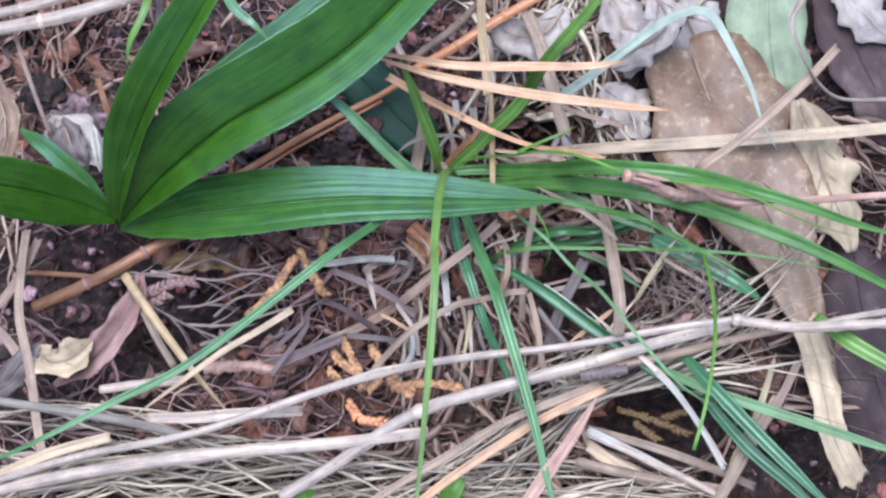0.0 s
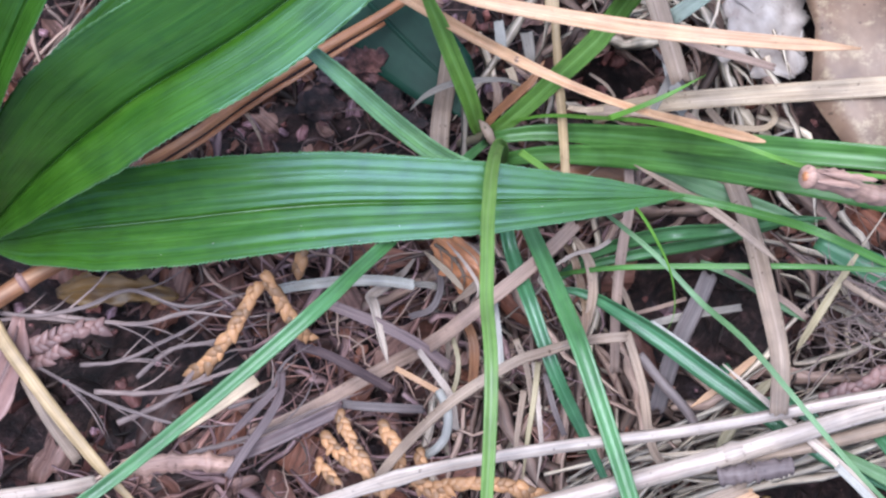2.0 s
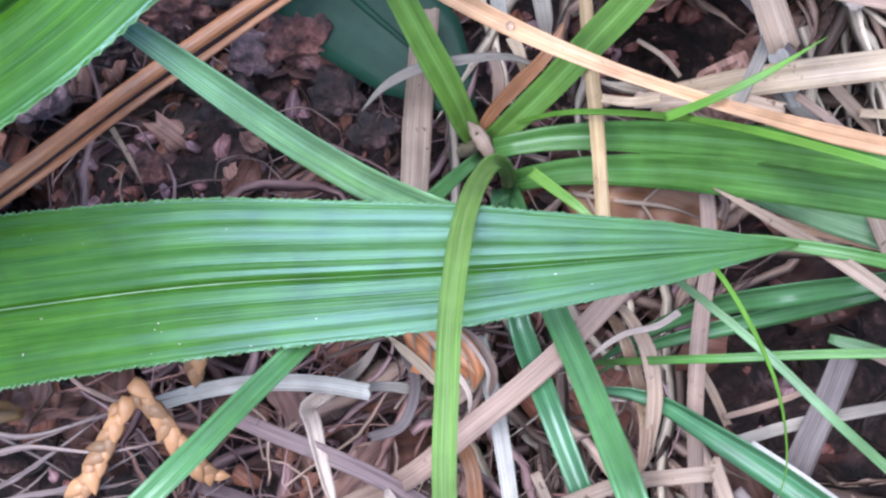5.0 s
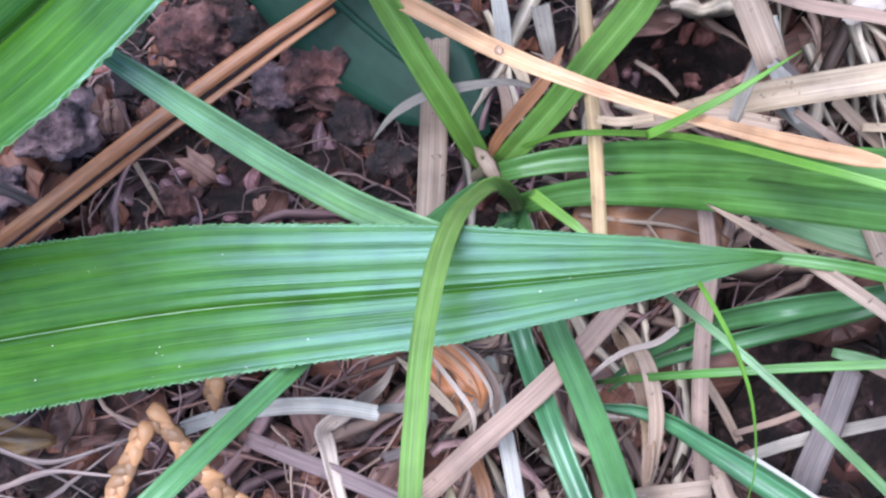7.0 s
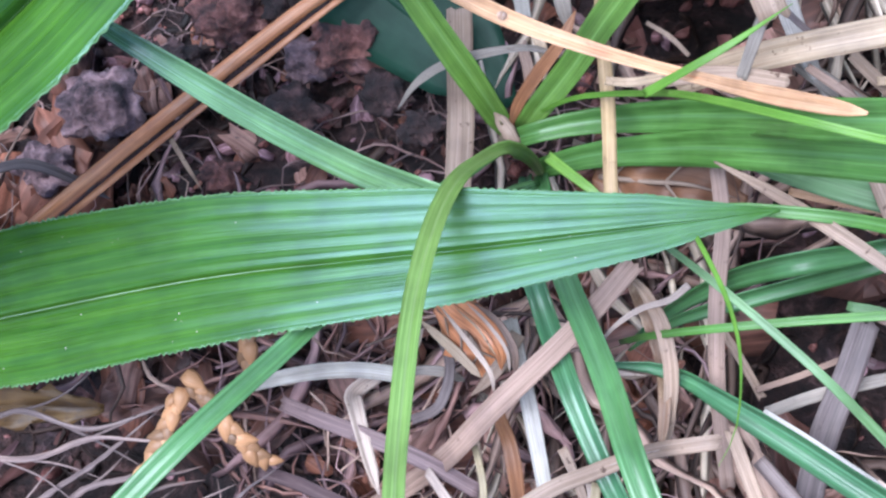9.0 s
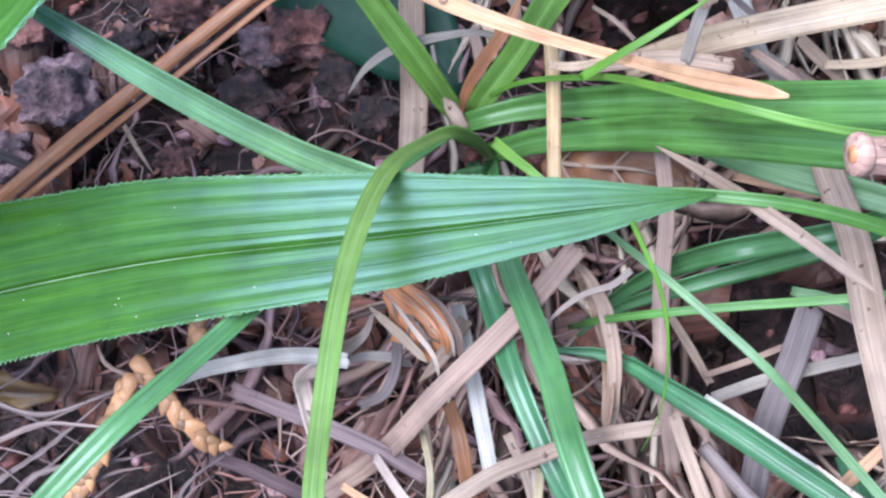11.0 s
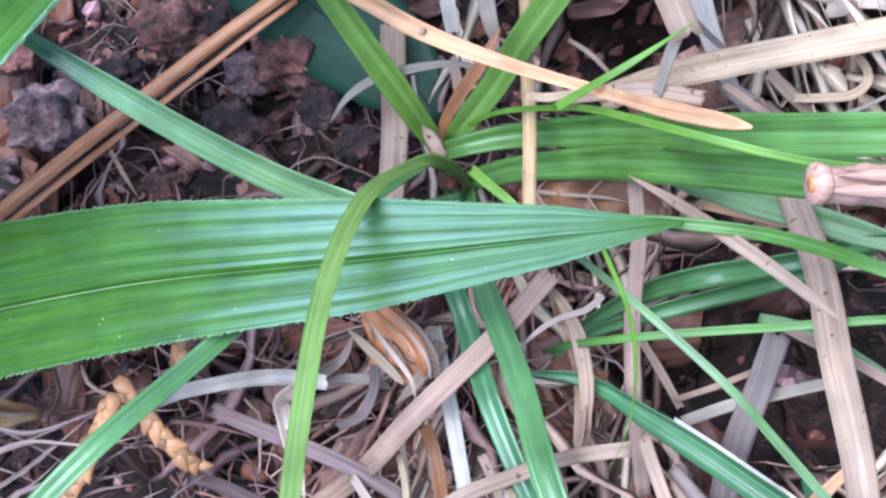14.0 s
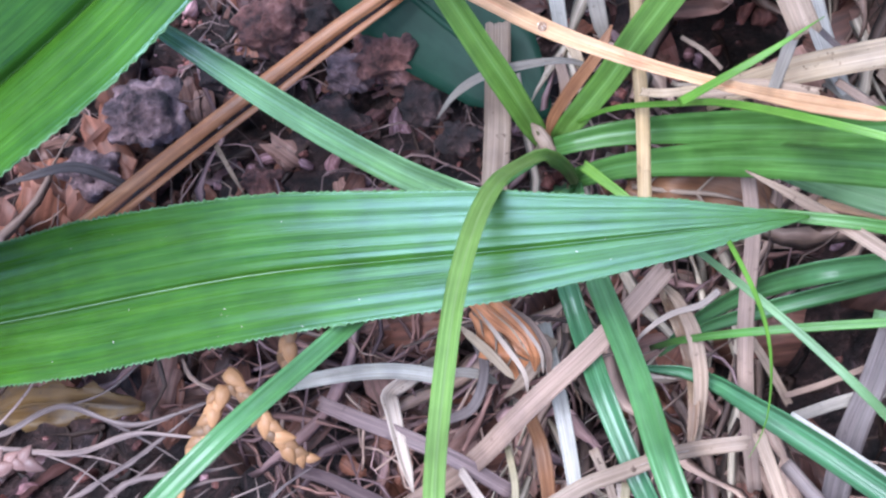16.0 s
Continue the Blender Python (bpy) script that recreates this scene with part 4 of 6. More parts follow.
dead_leaf([(9.47, 2.74, 1.50), (9.95, 1.41, 1.90), (10.39, 0.16, 2.00), (10.99, -0.86, 1.70), (11.22, -1.45, 1.50)], 16.73, BLEACHED_LEAF, "yellow-brown lobed dead leaf with torn edges", "oval", fold=0.2, cells=14, n=40, ragged=0.7, curl=0.2, seed=44)
dead_leaf([(11.35, -1.21, 0.90), (11.68, -3.15, 1.30), (12.19, -5.15, 1.30), (13.10, -6.96, 0.90)], 30.49, DARK_LEAF, "dark purplish rotting dead leaf under straw", "oval", ribs=0, fold=0.1, cells=12, n=40, ragged=0.2, curl=0.25, seed=45)
dead_leaf([(9.93, 6.40, 0.90), (10.91, 4.71, 1.30), (11.63, 3.30, 1.30), (12.80, 1.35, 0.90)], 18.67, DARK_LEAF, "dark damp dead leaf lying on the soil", "oval", ribs=0, fold=0.1, cells=12, n=40, ragged=0.3, curl=0.2, seed=46)
dead_leaf([(-12.24, -7.47, 2.20), (-11.58, -7.10, 2.50), (-11.14, -6.53, 2.70), (-10.73, -5.99, 2.60)], 8.49, LILAC_STRAW, "greyish papery dead leaf with a torn edge", "oval", ribs=0, fold=0.2, cells=14, n=44, ragged=0.5, curl=0.5, seed=47)
dead_leaf([(-10.83, -6.12, 2.50), (-10.38, -6.46, 2.70), (-9.86, -6.34, 2.70), (-9.37, -5.76, 2.40)], 8.80, BLEACHED_LEAF, "yellow-brown crumpled dead leaf", "oval", ribs=2, fold=0.5, cells=14, n=44, ragged=0.6, curl=-0.4, seed=48)
dead_leaf([(-8.35, -3.79, 1.90), (-8.41, -4.58, 2.20), (-8.90, -5.66, 2.40), (-9.51, -6.42, 2.30), (-10.38, -7.08, 2.00)], 8.2, CONE, "folded purplish brown dead leaf", "oval", ribs=0, fold=0.9, cells=14, n=44, ragged=0.4, curl=0.3, seed=49)
dead_leaf([(-10.19, 0.30, 2.00), (-9.98, -0.19, 2.30), (-9.84, -0.70, 2.30), (-9.77, -1.08, 2.00)], 2.62, WHITE_STRAW, "small white papery leaf scrap", "oval", ribs=0, fold=0.3, cells=8, ragged=0.4, seed=50)
dead_leaf([(10.30, 6.49, 1.60), (10.78, 5.68, 1.80), (11.30, 5.09, 1.80), (12.04, 4.57, 1.50)], 12.20, PAPER_LEAF, "greyish white patch of peeling dead leaf", "oval", ribs=0, fold=0.1, cells=12, n=30, ragged=0.5, curl=0.2, seed=51)
dead_leaf([(-11.59, 0.62, 1.40), (-10.97, 0.13, 1.80), (-10.65, -0.48, 1.90), (-10.29, -1.03, 1.50)], 9.66, LILAC_STRAW, "grey-lilac skeleton of a dead leaf", "oval", ribs=3, fold=0.3, cells=12, n=30, ragged=0.7, curl=0.2, seed=52)
dead_leaf([(-13.43, 1.53, 2.40), (-12.63, 0.60, 2.60), (-12.36, -0.34, 2.60), (-12.67, -1.40, 2.20)], 8.57, DEAD_LEAF, "pinkish brown curled dead leaf", "oval", fold=0.3, cells=10, ragged=0.3, seed=53)
sheath_scrap = dead_leaf([(-1.04, -1.78, 1.70), (-0.73, -2.04, 2.00), (-0.41, -2.25, 2.20), (-0.22, -2.51, 2.20), (-0.24, -2.78, 1.90)], 3.90, BROWN_STALK, "brown papery torn leaf sheath with fibres", "taper", ribs=0, fold=0.3, cells=14, n=44, ragged=0.4, curl=0.35, seed=54)
part("fibre", ribbon([(-0.86, -2.03, 2.20), (-0.50, -2.41, 2.45), (-0.26, -2.77, 2.40), (-0.27, -3.02, 2.20)], 0.64, "spindle", fold=0.4, seed=55), PALE_STRAW, sheath_scrap, "cream papery edge")
part("fibre", ribbon([(-0.55, -2.00, 2.20), (-0.26, -2.22, 2.45), (-0.06, -2.51, 2.45), (-0.08, -2.79, 2.20)], 0.45, "spindle", fold=0.4, seed=56), PALE_STRAW, sheath_scrap)
part("fibre", ribbon([(-0.48, -2.01, 2.10), (-0.16, -2.23, 2.30), (0.00, -2.53, 2.30), (-0.06, -2.84, 2.00)], 0.90, "spindle", fold=0.4, seed=57), PINK_STRAW, sheath_scrap)
part("fibre", ribbon([(-0.66, -2.06, 2.25), (-0.37, -2.28, 2.45), (-0.18, -2.58, 2.45)], 0.26, "spindle", fold=0.3, seed=58), WARM_STRAW, sheath_scrap)
dead_leaf([(2.76, 4.80, 1.80), (2.18, 3.88, 2.00), (1.24, 3.86, 1.80), (0.72, 4.38, 1.50)], 14.33, PAPER_LEAF, "greyish crumpled dead leaf", "oval", ribs=2, fold=0.3, cells=14, n=40, ragged=0.9, curl=0.3, seed=59)
dead_leaf([(5.07, 5.37, 2.20), (5.59, 4.39, 2.40), (4.72, 3.53, 2.30), (4.15, 3.07, 2.00)], 11.00, PAPER_LEAF, "grey bleached dead leaf scrap", "oval", ribs=2, fold=0.3, cells=14, n=40, ragged=0.9, curl=0.3, seed=60)
dead_leaf([(5.56, 6.15, 1.20), (6.00, 5.18, 1.40), (6.47, 4.44, 1.30), (6.94, 3.75, 0.90)], 17.0, PAPER_LEAF, "grey-lilac papery dead leaf under the brown one", "oval", ribs=2, fold=0.2, cells=14, n=40, ragged=0.5, curl=0.2, seed=63)
dead_leaf([(3.92, 5.69, 1.20), (4.36, 4.69, 1.50), (4.74, 3.85, 1.50), (4.70, 3.03, 1.10)], 13.0, PAPER_LEAF, "greyish brown torn dead leaf on litter", "oval", ribs=2, fold=0.3, cells=14, n=40, ragged=0.8, curl=0.3, seed=64)
dead_leaf([(4.01, 2.75, 1.00), (4.50, 2.36, 1.20), (4.94, 1.84, 1.20), (5.33, 1.35, 0.90)], 15.0, PAPER_LEAF, "pale greyish dead leaf scrap with holes", "oval", ribs=0, fold=0.3, cells=14, n=40, ragged=0.8, curl=0.3, seed=65)
dead_leaf([(0.73, -0.58, 0.80), (1.37, -0.68, 1.00), (1.90, -0.74, 1.00), (2.53, -0.96, 0.80)], 12.0, RUST, "reddish brown dead leaf under the grass blades", "oval", ribs=2, fold=0.2, cells=12, n=40, ragged=0.5, curl=0.2, seed=206)
dead_leaf([(-11.58, -0.21, 1.40), (-10.90, 0.11, 1.70), (-10.21, -0.32, 1.70), (-9.73, -0.87, 1.40)], 11.12, PAPER_LEAF, "pale papery dead leaf scrap", "oval", ribs=0, fold=0.2, cells=10, ragged=0.5, seed=61)
dead_leaf([(-7.95, -3.41, 0.90), (-7.11, -3.24, 1.20), (-6.31, -3.24, 1.20), (-5.71, -3.29, 0.90)], 6.05, OCHRE_LEAF, "orange brown dead leaf scrap", "oval", ribs=0, fold=0.3, cells=10, ragged=0.8, seed=62)

# ---- dry stalks, straws and needles ----
stalk = thing("brown_stalk", tube([(-7.28, -1.55, 1.33), (-5.58, -0.41, 1.48), (-4.59, 0.50, 0.84), (-3.67, 1.18, 0.66), (-3.10, 1.60, 0.53), (-2.31, 2.15, 0.31), (-1.80, 2.50, 0.47)], 2.00, n=40, seed=63), BROWN_STALK, "brown woody dry stalk with a split side", "stalk", "dry stalks")
part("bark_strip", tube([(-7.24, -1.72, 1.23), (-5.53, -0.58, 1.38), (-4.52, 0.34, 0.74), (-3.60, 1.01, 0.56), (-3.03, 1.44, 0.43), (-2.27, 2.00, 0.21)], 0.97, flat=0.5, seed=64), BROWN_STALK, stalk, "reddish split-off strip of the stalk")
# Dark tube stands in for the shade inside the stalk's split.
part("split", tube([(-7.31, -1.66, 1.13), (-5.59, -0.52, 1.28), (-4.57, 0.40, 0.64), (-3.65, 1.08, 0.46), (-3.07, 1.52, 0.33), (-2.30, 2.08, 0.11)], 0.65, flat=0.6, seed=65), DARK_LEAF, stalk, "dark tube for the shade in the split")
ribbed_straw("dry_needle", [(-2.08, 2.42, 1.53), (-0.66, 1.59, 2.33), (0.24, 1.07, 3.11), (1.20, 0.66, 3.31), (2.08, 0.34, 3.75), (3.03, -0.03, 5.22), (3.89, -0.30, 6.22)], 2.25, "rounded", ORANGE_TAN, BROWN_STALK, "orange-tan dry bamboo-like needle leaf", "needle", "dry stalks", fold=0.5, n=40, seed=66)
ribbed_straw("dry_needle", [(-2.43, 2.45, 4.00), (-1.27, 2.32, 4.30), (-0.20, 2.17, 4.50), (2.03, 2.30, 4.60), (3.51, 2.44, 4.60), (4.29, 2.64, 4.50)], 2.68, "spindle", ORANGE_TAN, BROWN_STALK, "orange-tan dry narrow leaf", "needle", "dry stalks", fold=0.3, seed=67)
ribbed_straw("dry_needle", [(-2.44, 2.44, 3.80), (-1.41, 2.09, 4.20), (-0.33, 1.84, 4.40), (2.09, 1.53, 4.60), (4.03, 1.42, 4.70), (5.59, 1.39, 4.70)], 2.83, "spindle", ORANGE_TAN, BROWN_STALK, "orange-tan dry narrow leaf with split tip", "needle", "dry stalks", fold=0.3, seed=68)
ribbed_straw("dry_needle", [(4.30, -6.19, 4.30), (3.95, -6.90, 4.20), (3.44, -7.82, 4.00), (2.80, -8.91, 3.80), (2.29, -9.85, 3.50)], 3.7, "spindle", PALE_PINK, BROWN_STALK, "pinkish-brown dry pointed leaf", "needle", "dry stalks", fold=0.4, seed=69)
ribbed_straw("wide_straw", [(1.69, 0.47, 0.49), (2.69, 0.66, 1.32), (4.45, 0.87, 1.78), (7.41, 1.20, 2.33), (11.39, 1.76, 2.87), (13.08, 2.08, 3.02)], 3.60, "band", WARM_STRAW, PALE_STRAW, "wide flat pinkish tan dead grass blade", "straw", "dry stalks", fold=0.15, n=40, seed=70)
cut_twig = thing("pale_twig", tube([(4.46, -0.82, 6.76), (4.86, -0.84, 6.50), (5.75, -0.98, 5.60), (6.65, -0.75, 4.40), (7.65, -0.86, 3.80)], 3.3, n=70, sides=16, rough=0.3, flat=0.9, seed=71), PALE_PINK, "pale pink peeling twig with a blunt cut end", "twig", "dry stalks")
part("cut_end", tube([(4.40, -0.818, 6.80), (4.44, -0.819, 6.775), (4.49, -0.820, 6.74)], 3.7, n=6, sides=16, rough=0.12, flat=0.9), PALE_PINK, cut_twig, "pale raised rim of the cut end")
part("pith", tube([(4.385, -0.817, 6.81), (4.41, -0.818, 6.795), (4.43, -0.819, 6.78)], 1.5, n=5, sides=12, rough=0.1, flat=0.9), BROWN_STALK, cut_twig, "brown pith in the cut end")
for lift, sway, length in ((0.15, -0.05, 0.8), (0.16, 0.07, 1.1), (0.13, 0.12, 0.6)):
    part("peeling_bark", ribbon([(4.54 + sway, -0.83 + sway, 6.71 + lift), (4.71 + length * 0.3, -0.84 + sway, 6.57 + lift), (4.66 + length * 0.8, -0.87 + sway, 6.33 + lift)], 1.1, "spindle", fold=-0.3, ragged=0.4, n=20, seed=71), PALE_PINK, cut_twig, "whitish strip of peeling bark")
thing("pale_twig", tube([(5.82, -0.34, 4.40), (7.47, -0.87, 4.50), (8.52, -0.68, 4.40), (9.73, -0.54, 4.20), (10.81, -0.34, 4.00), (12.05, -0.14, 3.80)], 2.08, rough=0.15, seed=72), PALE_PINK, "pale pink dry twig", "twig", "dry stalks")
ribbed_straw("wide_straw", [(3.94, -0.41, 2.05), (4.09, -0.87, 2.51), (4.33, -1.57, 2.81), (4.49, -2.48, 3.52), (4.71, -3.65, 4.05), (4.74, -4.56, 4.05)], 3.42, "band", TAN, PALE_STRAW, "flat pinkish tan dead grass blade with a dark hole", "straw", "dry stalks", fold=0.12, n=36, ragged=0.03, seed=73)
ribbed_straw("straw", [(2.31, -0.53, 2.50), (2.87, -0.85, 3.00), (3.50, -1.26, 3.70), (4.05, -1.66, 4.00), (4.57, -2.08, 4.20)], 1.53, "spindle", TAN, TAN, "pale tan split dead blade", "straw", "dry stalks", fold=0.3, seed=74)
thing("straw", tube([(0.84, 2.38, 0.94), (0.93, 1.67, 1.04), (0.99, 0.98, 1.40), (1.07, 0.26, 1.71), (1.15, -0.75, 2.27), (1.19, -1.33, 2.45)], 1.75, flat=0.6, seed=75), YELLOW_STRAW, "yellowish upright dry grass stem", "straw", "dry stalks")
ribbed_straw("wide_straw", [(-1.00, 1.63, 0.12), (-1.06, 0.91, -0.06), (-1.13, 0.29, -0.30), (-1.13, -0.52, -0.03), (-1.18, -1.21, 0.11)], 3.71, "band", TAN, PALE_STRAW, "pinkish tan dead blade with dark spots", "straw", "dry stalks", fold=0.1, seed=76)
thing("straw", ribbon([(-1.69, 0.35, 0.70), (-1.42, 0.61, 0.90), (-1.01, 0.81, 1.10), (-0.55, 0.90, 1.20), (0.09, 0.95, 1.10), (0.47, 0.82, 0.90)], 1.54, "spindle", fold=0.4, twist=60, seed=77), ASH_STRAW, "greyish beige curled dead blade", "straw", "dry stalks")
ribbed_straw("wide_straw", [(1.39, -1.58, 2.30), (0.90, -2.12, 2.32), (0.59, -2.43, 2.38), (-0.33, -3.24, 2.25), (-0.96, -3.81, 1.71), (-1.86, -4.39, 0.67), (-3.30, -5.28, 1.13), (-4.22, -5.75, 1.25)], 2.67, "band", PINK_STRAW, TAN, "long flat brownish dead blade", "straw", "dry stalks", fold=0.2, n=36, seed=78)
ribbed_straw("straw", [(1.17, -1.67, 1.55), (1.23, -1.94, 1.39), (1.38, -2.12, 1.75), (1.57, -2.68, 1.73), (1.65, -3.14, 2.17), (1.59, -3.70, 2.21)], 1.62, "spindle", DEAD_LEAF, DEAD_LEAF, "curled brown dead blade with pale margins", "straw", "dry stalks", fold=0.6, seed=79)
thing("straw", ribbon([(1.98, -1.85, 2.40), (1.76, -2.01, 2.30), (1.42, -2.11, 2.20), (1.09, -2.33, 2.20), (0.87, -2.59, 2.10)], 0.82, "taper", fold=0.4, seed=80), PALE_STRAW, "thin pale curled dead blade", "straw", "dry stalks")
ribbed_straw("straw", [(0.96, -2.41, 1.90), (0.82, -2.60, 1.90), (1.00, -2.79, 2.00), (1.44, -2.86, 2.10)], 0.90, "taper", PALE_STRAW, PALE_STRAW, "thin pale curled dead blade", "straw", "dry stalks", fold=0.4, seed=81)
ribbed_straw("wide_straw", [(2.32, -3.48, 2.97), (1.91, -3.53, 2.96), (1.40, -3.67, 2.56), (0.66, -3.91, 2.94), (0.65, -3.90, 2.95), (-0.54, -4.68, 3.15), (-1.49, -5.72, 2.73), (-1.97, -6.47, 2.50)], 1.87, "band", TAN, PALE_STRAW, "arched tan dead grass blade", "straw", "dry stalks", fold=0.25, n=36, seed=82)
ribbed_straw("straw", [(-4.06, -3.15, 0.94), (-3.71, -3.02, 1.11), (-3.23, -2.93, 0.83), (-2.58, -2.83, 1.21), (-1.91, -2.79, 1.70), (-1.39, -2.82, 2.07)], 2.05, "band", WHITE_STRAW, WHITE_STRAW, "whitish flat dead blade", "straw", "dry stalks", fold=0.3, seed=83)
thing("straw", ribbon([(-1.42, -2.33, 0.89), (-1.63, -2.63, 0.63), (-1.96, -2.91, 1.24), (-2.19, -3.08, 1.40), (-2.10, -3.22, 1.64), (-1.95, -3.75, 1.75), (-1.78, -4.24, 1.86)], 2.13, "spindle", fold=0.6, twist=50, n=40, seed=84), PALE_STRAW, "bent whitish dead blade", "straw", "dry stalks")
ribbed_straw("straw", [(-0.23, -2.22, 1.40), (-0.01, -3.00, 1.70), (0.10, -3.52, 1.80), (0.21, -4.25, 1.80)], 1.98, "band", WHITE_STRAW, WHITE_STRAW, "striped whitish dead blade", "straw", "dry stalks", fold=0.3, seed=85)
ribbed_straw("straw", [(3.04, -0.87, 1.60), (3.68, -1.03, 1.90), (4.35, -1.18, 2.10), (4.99, -1.31, 2.20)], 1.10, "band", ORANGE_TAN, ORANGE_TAN, "orange-tan narrow dead strip", "straw", "dry stalks", fold=0.3, seed=86)
def dew_drop(x, y, z, r):
    """A clear bead of water; place and radius in centimetres."""
    bm = bmesh.new()
    bmesh.ops.create_uvsphere(bm, u_segments=16, v_segments=10, radius=r * CM)
    for v in bm.verts:
        v.co.z *= 0.8
    me = bpy.data.meshes.new("dew_drop")
    bm.to_mesh(me)
    bm.free()
    me.polygons.foreach_set("use_smooth", [True] * len(me.polygons))
    ob = thing("dew_drop", me, WATER, "tiny clear dew drop on a dry needle leaf", "drop")
    ob.location = (x * CM, y * CM, z * CM)


dew_drop(0.17, 1.11, 3.10, 0.05)
# stalks lying across the front
culm = thing("pale_stalk", tube([(-12.26, -10.11, 2.80), (-11.35, -9.73, 2.90), (-9.12, -8.87, 3.10), (-6.44, -8.12, 3.20), (-4.68, -7.40, 3.30), (-3.08, -6.69, 3.40), (-1.03, -5.89, 3.50), (1.18, -5.35, 3.60), (3.39, -4.93, 3.70), (6.30, -4.17, 3.90), (7.75, -3.86, 4.00)], 2.25, n=50, nodes=[0.55], seed=87), PALE_STRAW, "long pale bleached grass stalk", "stalk", "dry stalks")
for share in [0.55]:
    part("node", knot([(-12.26, -10.11, 2.80), (-11.35, -9.73, 2.90), (-9.12, -8.87, 3.10), (-6.44, -8.12, 3.20), (-4.68, -7.40, 3.30), (-3.08, -6.69, 3.40), (-1.03, -5.89, 3.50), (1.18, -5.35, 3.60), (3.39, -4.93, 3.70), (6.30, -4.17, 3.90), (7.75, -3.86, 4.00)], 2.25, share), PALE_STRAW, culm)
culm = thing("pale_stalk", tube([(7.66, -3.86, 4.10), (8.20, -3.90, 4.00), (9.24, -3.93, 4.00), (10.71, -3.76, 4.00), (12.20, -3.53, 3.90)], 2.97, n=40, rough=0.3, nodes=[0.03], seed=88), PALE_STRAW, "shredded whitish grass stalk beyond a knot", "stalk", "dry stalks")
for share in [0.03]:
    part("node", knot([(7.66, -3.86, 4.10), (8.20, -3.90, 4.00), (9.24, -3.93, 4.00), (10.71, -3.76, 4.00), (12.20, -3.53, 3.90)], 2.97, share), PALE_STRAW, culm)
thing("pale_stalk", tube([(9.56, -3.93, 3.90), (10.41, -3.64, 4.00), (11.72, -3.30, 3.90), (12.80, -3.09, 3.80)], 1.78, n=24, rough=0.3, seed=89), PALE_STRAW, "frayed whitish stalk fibre", "stalk", "dry stalks")
culm = thing("pale_stalk", tube([(-12.30, -10.27, 2.60), (-11.38, -9.98, 2.70), (-9.11, -9.33, 2.90), (-6.86, -8.79, 3.00), (-4.63, -8.33, 3.00), (-2.39, -7.95, 3.00), (-0.01, -7.45, 2.90)], 3.62, n=44, nodes=[0.5], seed=90), PALE_STRAW, "thick cream dry grass stalk", "stalk", "dry stalks")
for share in [0.5]:
    part("node", knot([(-12.30, -10.27, 2.60), (-11.38, -9.98, 2.70), (-9.11, -9.33, 2.90), (-6.86, -8.79, 3.00), (-4.63, -8.33, 3.00), (-2.39, -7.95, 3.00), (-0.01, -7.45, 2.90)], 3.62, share), PALE_STRAW, culm)
culm = thing("pale_stalk", tube([(-3.78, -9.51, 2.80), (-2.35, -8.48, 2.90), (-0.64, -7.13, 3.00), (0.09, -6.74, 3.20), (1.99, -6.04, 3.40), (4.02, -5.32, 3.60), (6.33, -4.43, 3.80), (7.63, -3.99, 3.90)], 3.60, n=44, rough=0.12, seed=91), PALE_STRAW, "dark-flecked pale grass stalk", "stalk", "dry stalks")
for share in [0.35, 0.72]:
    part("node", knot([(-3.78, -9.51, 2.80), (-2.35, -8.48, 2.90), (-0.64, -7.13, 3.00), (0.09, -6.74, 3.20), (1.99, -6.04, 3.40), (4.02, -5.32, 3.60), (6.33, -4.43, 3.80), (7.63, -3.99, 3.90)], 3.60, share), PALE_STRAW, culm)
culm = thing("pale_stalk", tube([(3.48, -5.65, 3.20), (4.64, -5.31, 3.40), (6.12, -4.91, 3.40), (7.88, -4.31, 3.40), (9.37, -3.87, 3.30)], 2.40, n=30, seed=92), TAN, "tan dry grass stalk", "stalk", "dry stalks")
for share in [0.35, 0.72]:
    part("node", knot([(3.48, -5.65, 3.20), (4.64, -5.31, 3.40), (6.12, -4.91, 3.40), (7.88, -4.31, 3.40), (9.37, -3.87, 3.30)], 2.40, share), TAN, culm)
ribbed_straw("straw", [(-1.63, -9.61, 3.00), (-0.50, -8.77, 3.10), (0.64, -7.97, 3.20), (2.06, -6.98, 3.40), (3.21, -6.39, 3.50), (4.36, -5.82, 3.60)], 2.2, "band", TAN, TAN, "tan flat dead grass blade", "straw", "dry stalks", fold=0.3, seed=93)
ribbed_straw("straw", [(-0.42, -9.66, 3.00), (0.42, -8.84, 3.10), (1.40, -8.04, 3.20), (2.81, -6.96, 3.40), (4.52, -5.92, 3.60)], 2.5, "band", ORANGE_TAN, ORANGE_TAN, "pinkish tan flat dead grass blade", "straw", "dry stalks", fold=0.3, seed=94)
thing("straw", tube([(-12.25, -7.58, 2.80), (-11.60, -7.63, 2.90), (-9.26, -7.78, 3.00), (-7.58, -7.94, 2.90), (-6.39, -8.14, 2.60)], 2.6, seed=95), ASH_STRAW, "whitish lilac dry stalk", "straw", "dry stalks")
thing("straw", ribbon([(-3.89, -4.54, 3.40), (-4.74, -5.19, 3.40), (-5.60, -5.77, 3.30), (-6.75, -6.74, 3.10), (-8.04, -7.83, 2.80)], 1.96, "taper", fold=0.2, seed=96), WARM_STRAW, "pinkish tan dead blade with a cut end", "straw", "dry stalks")
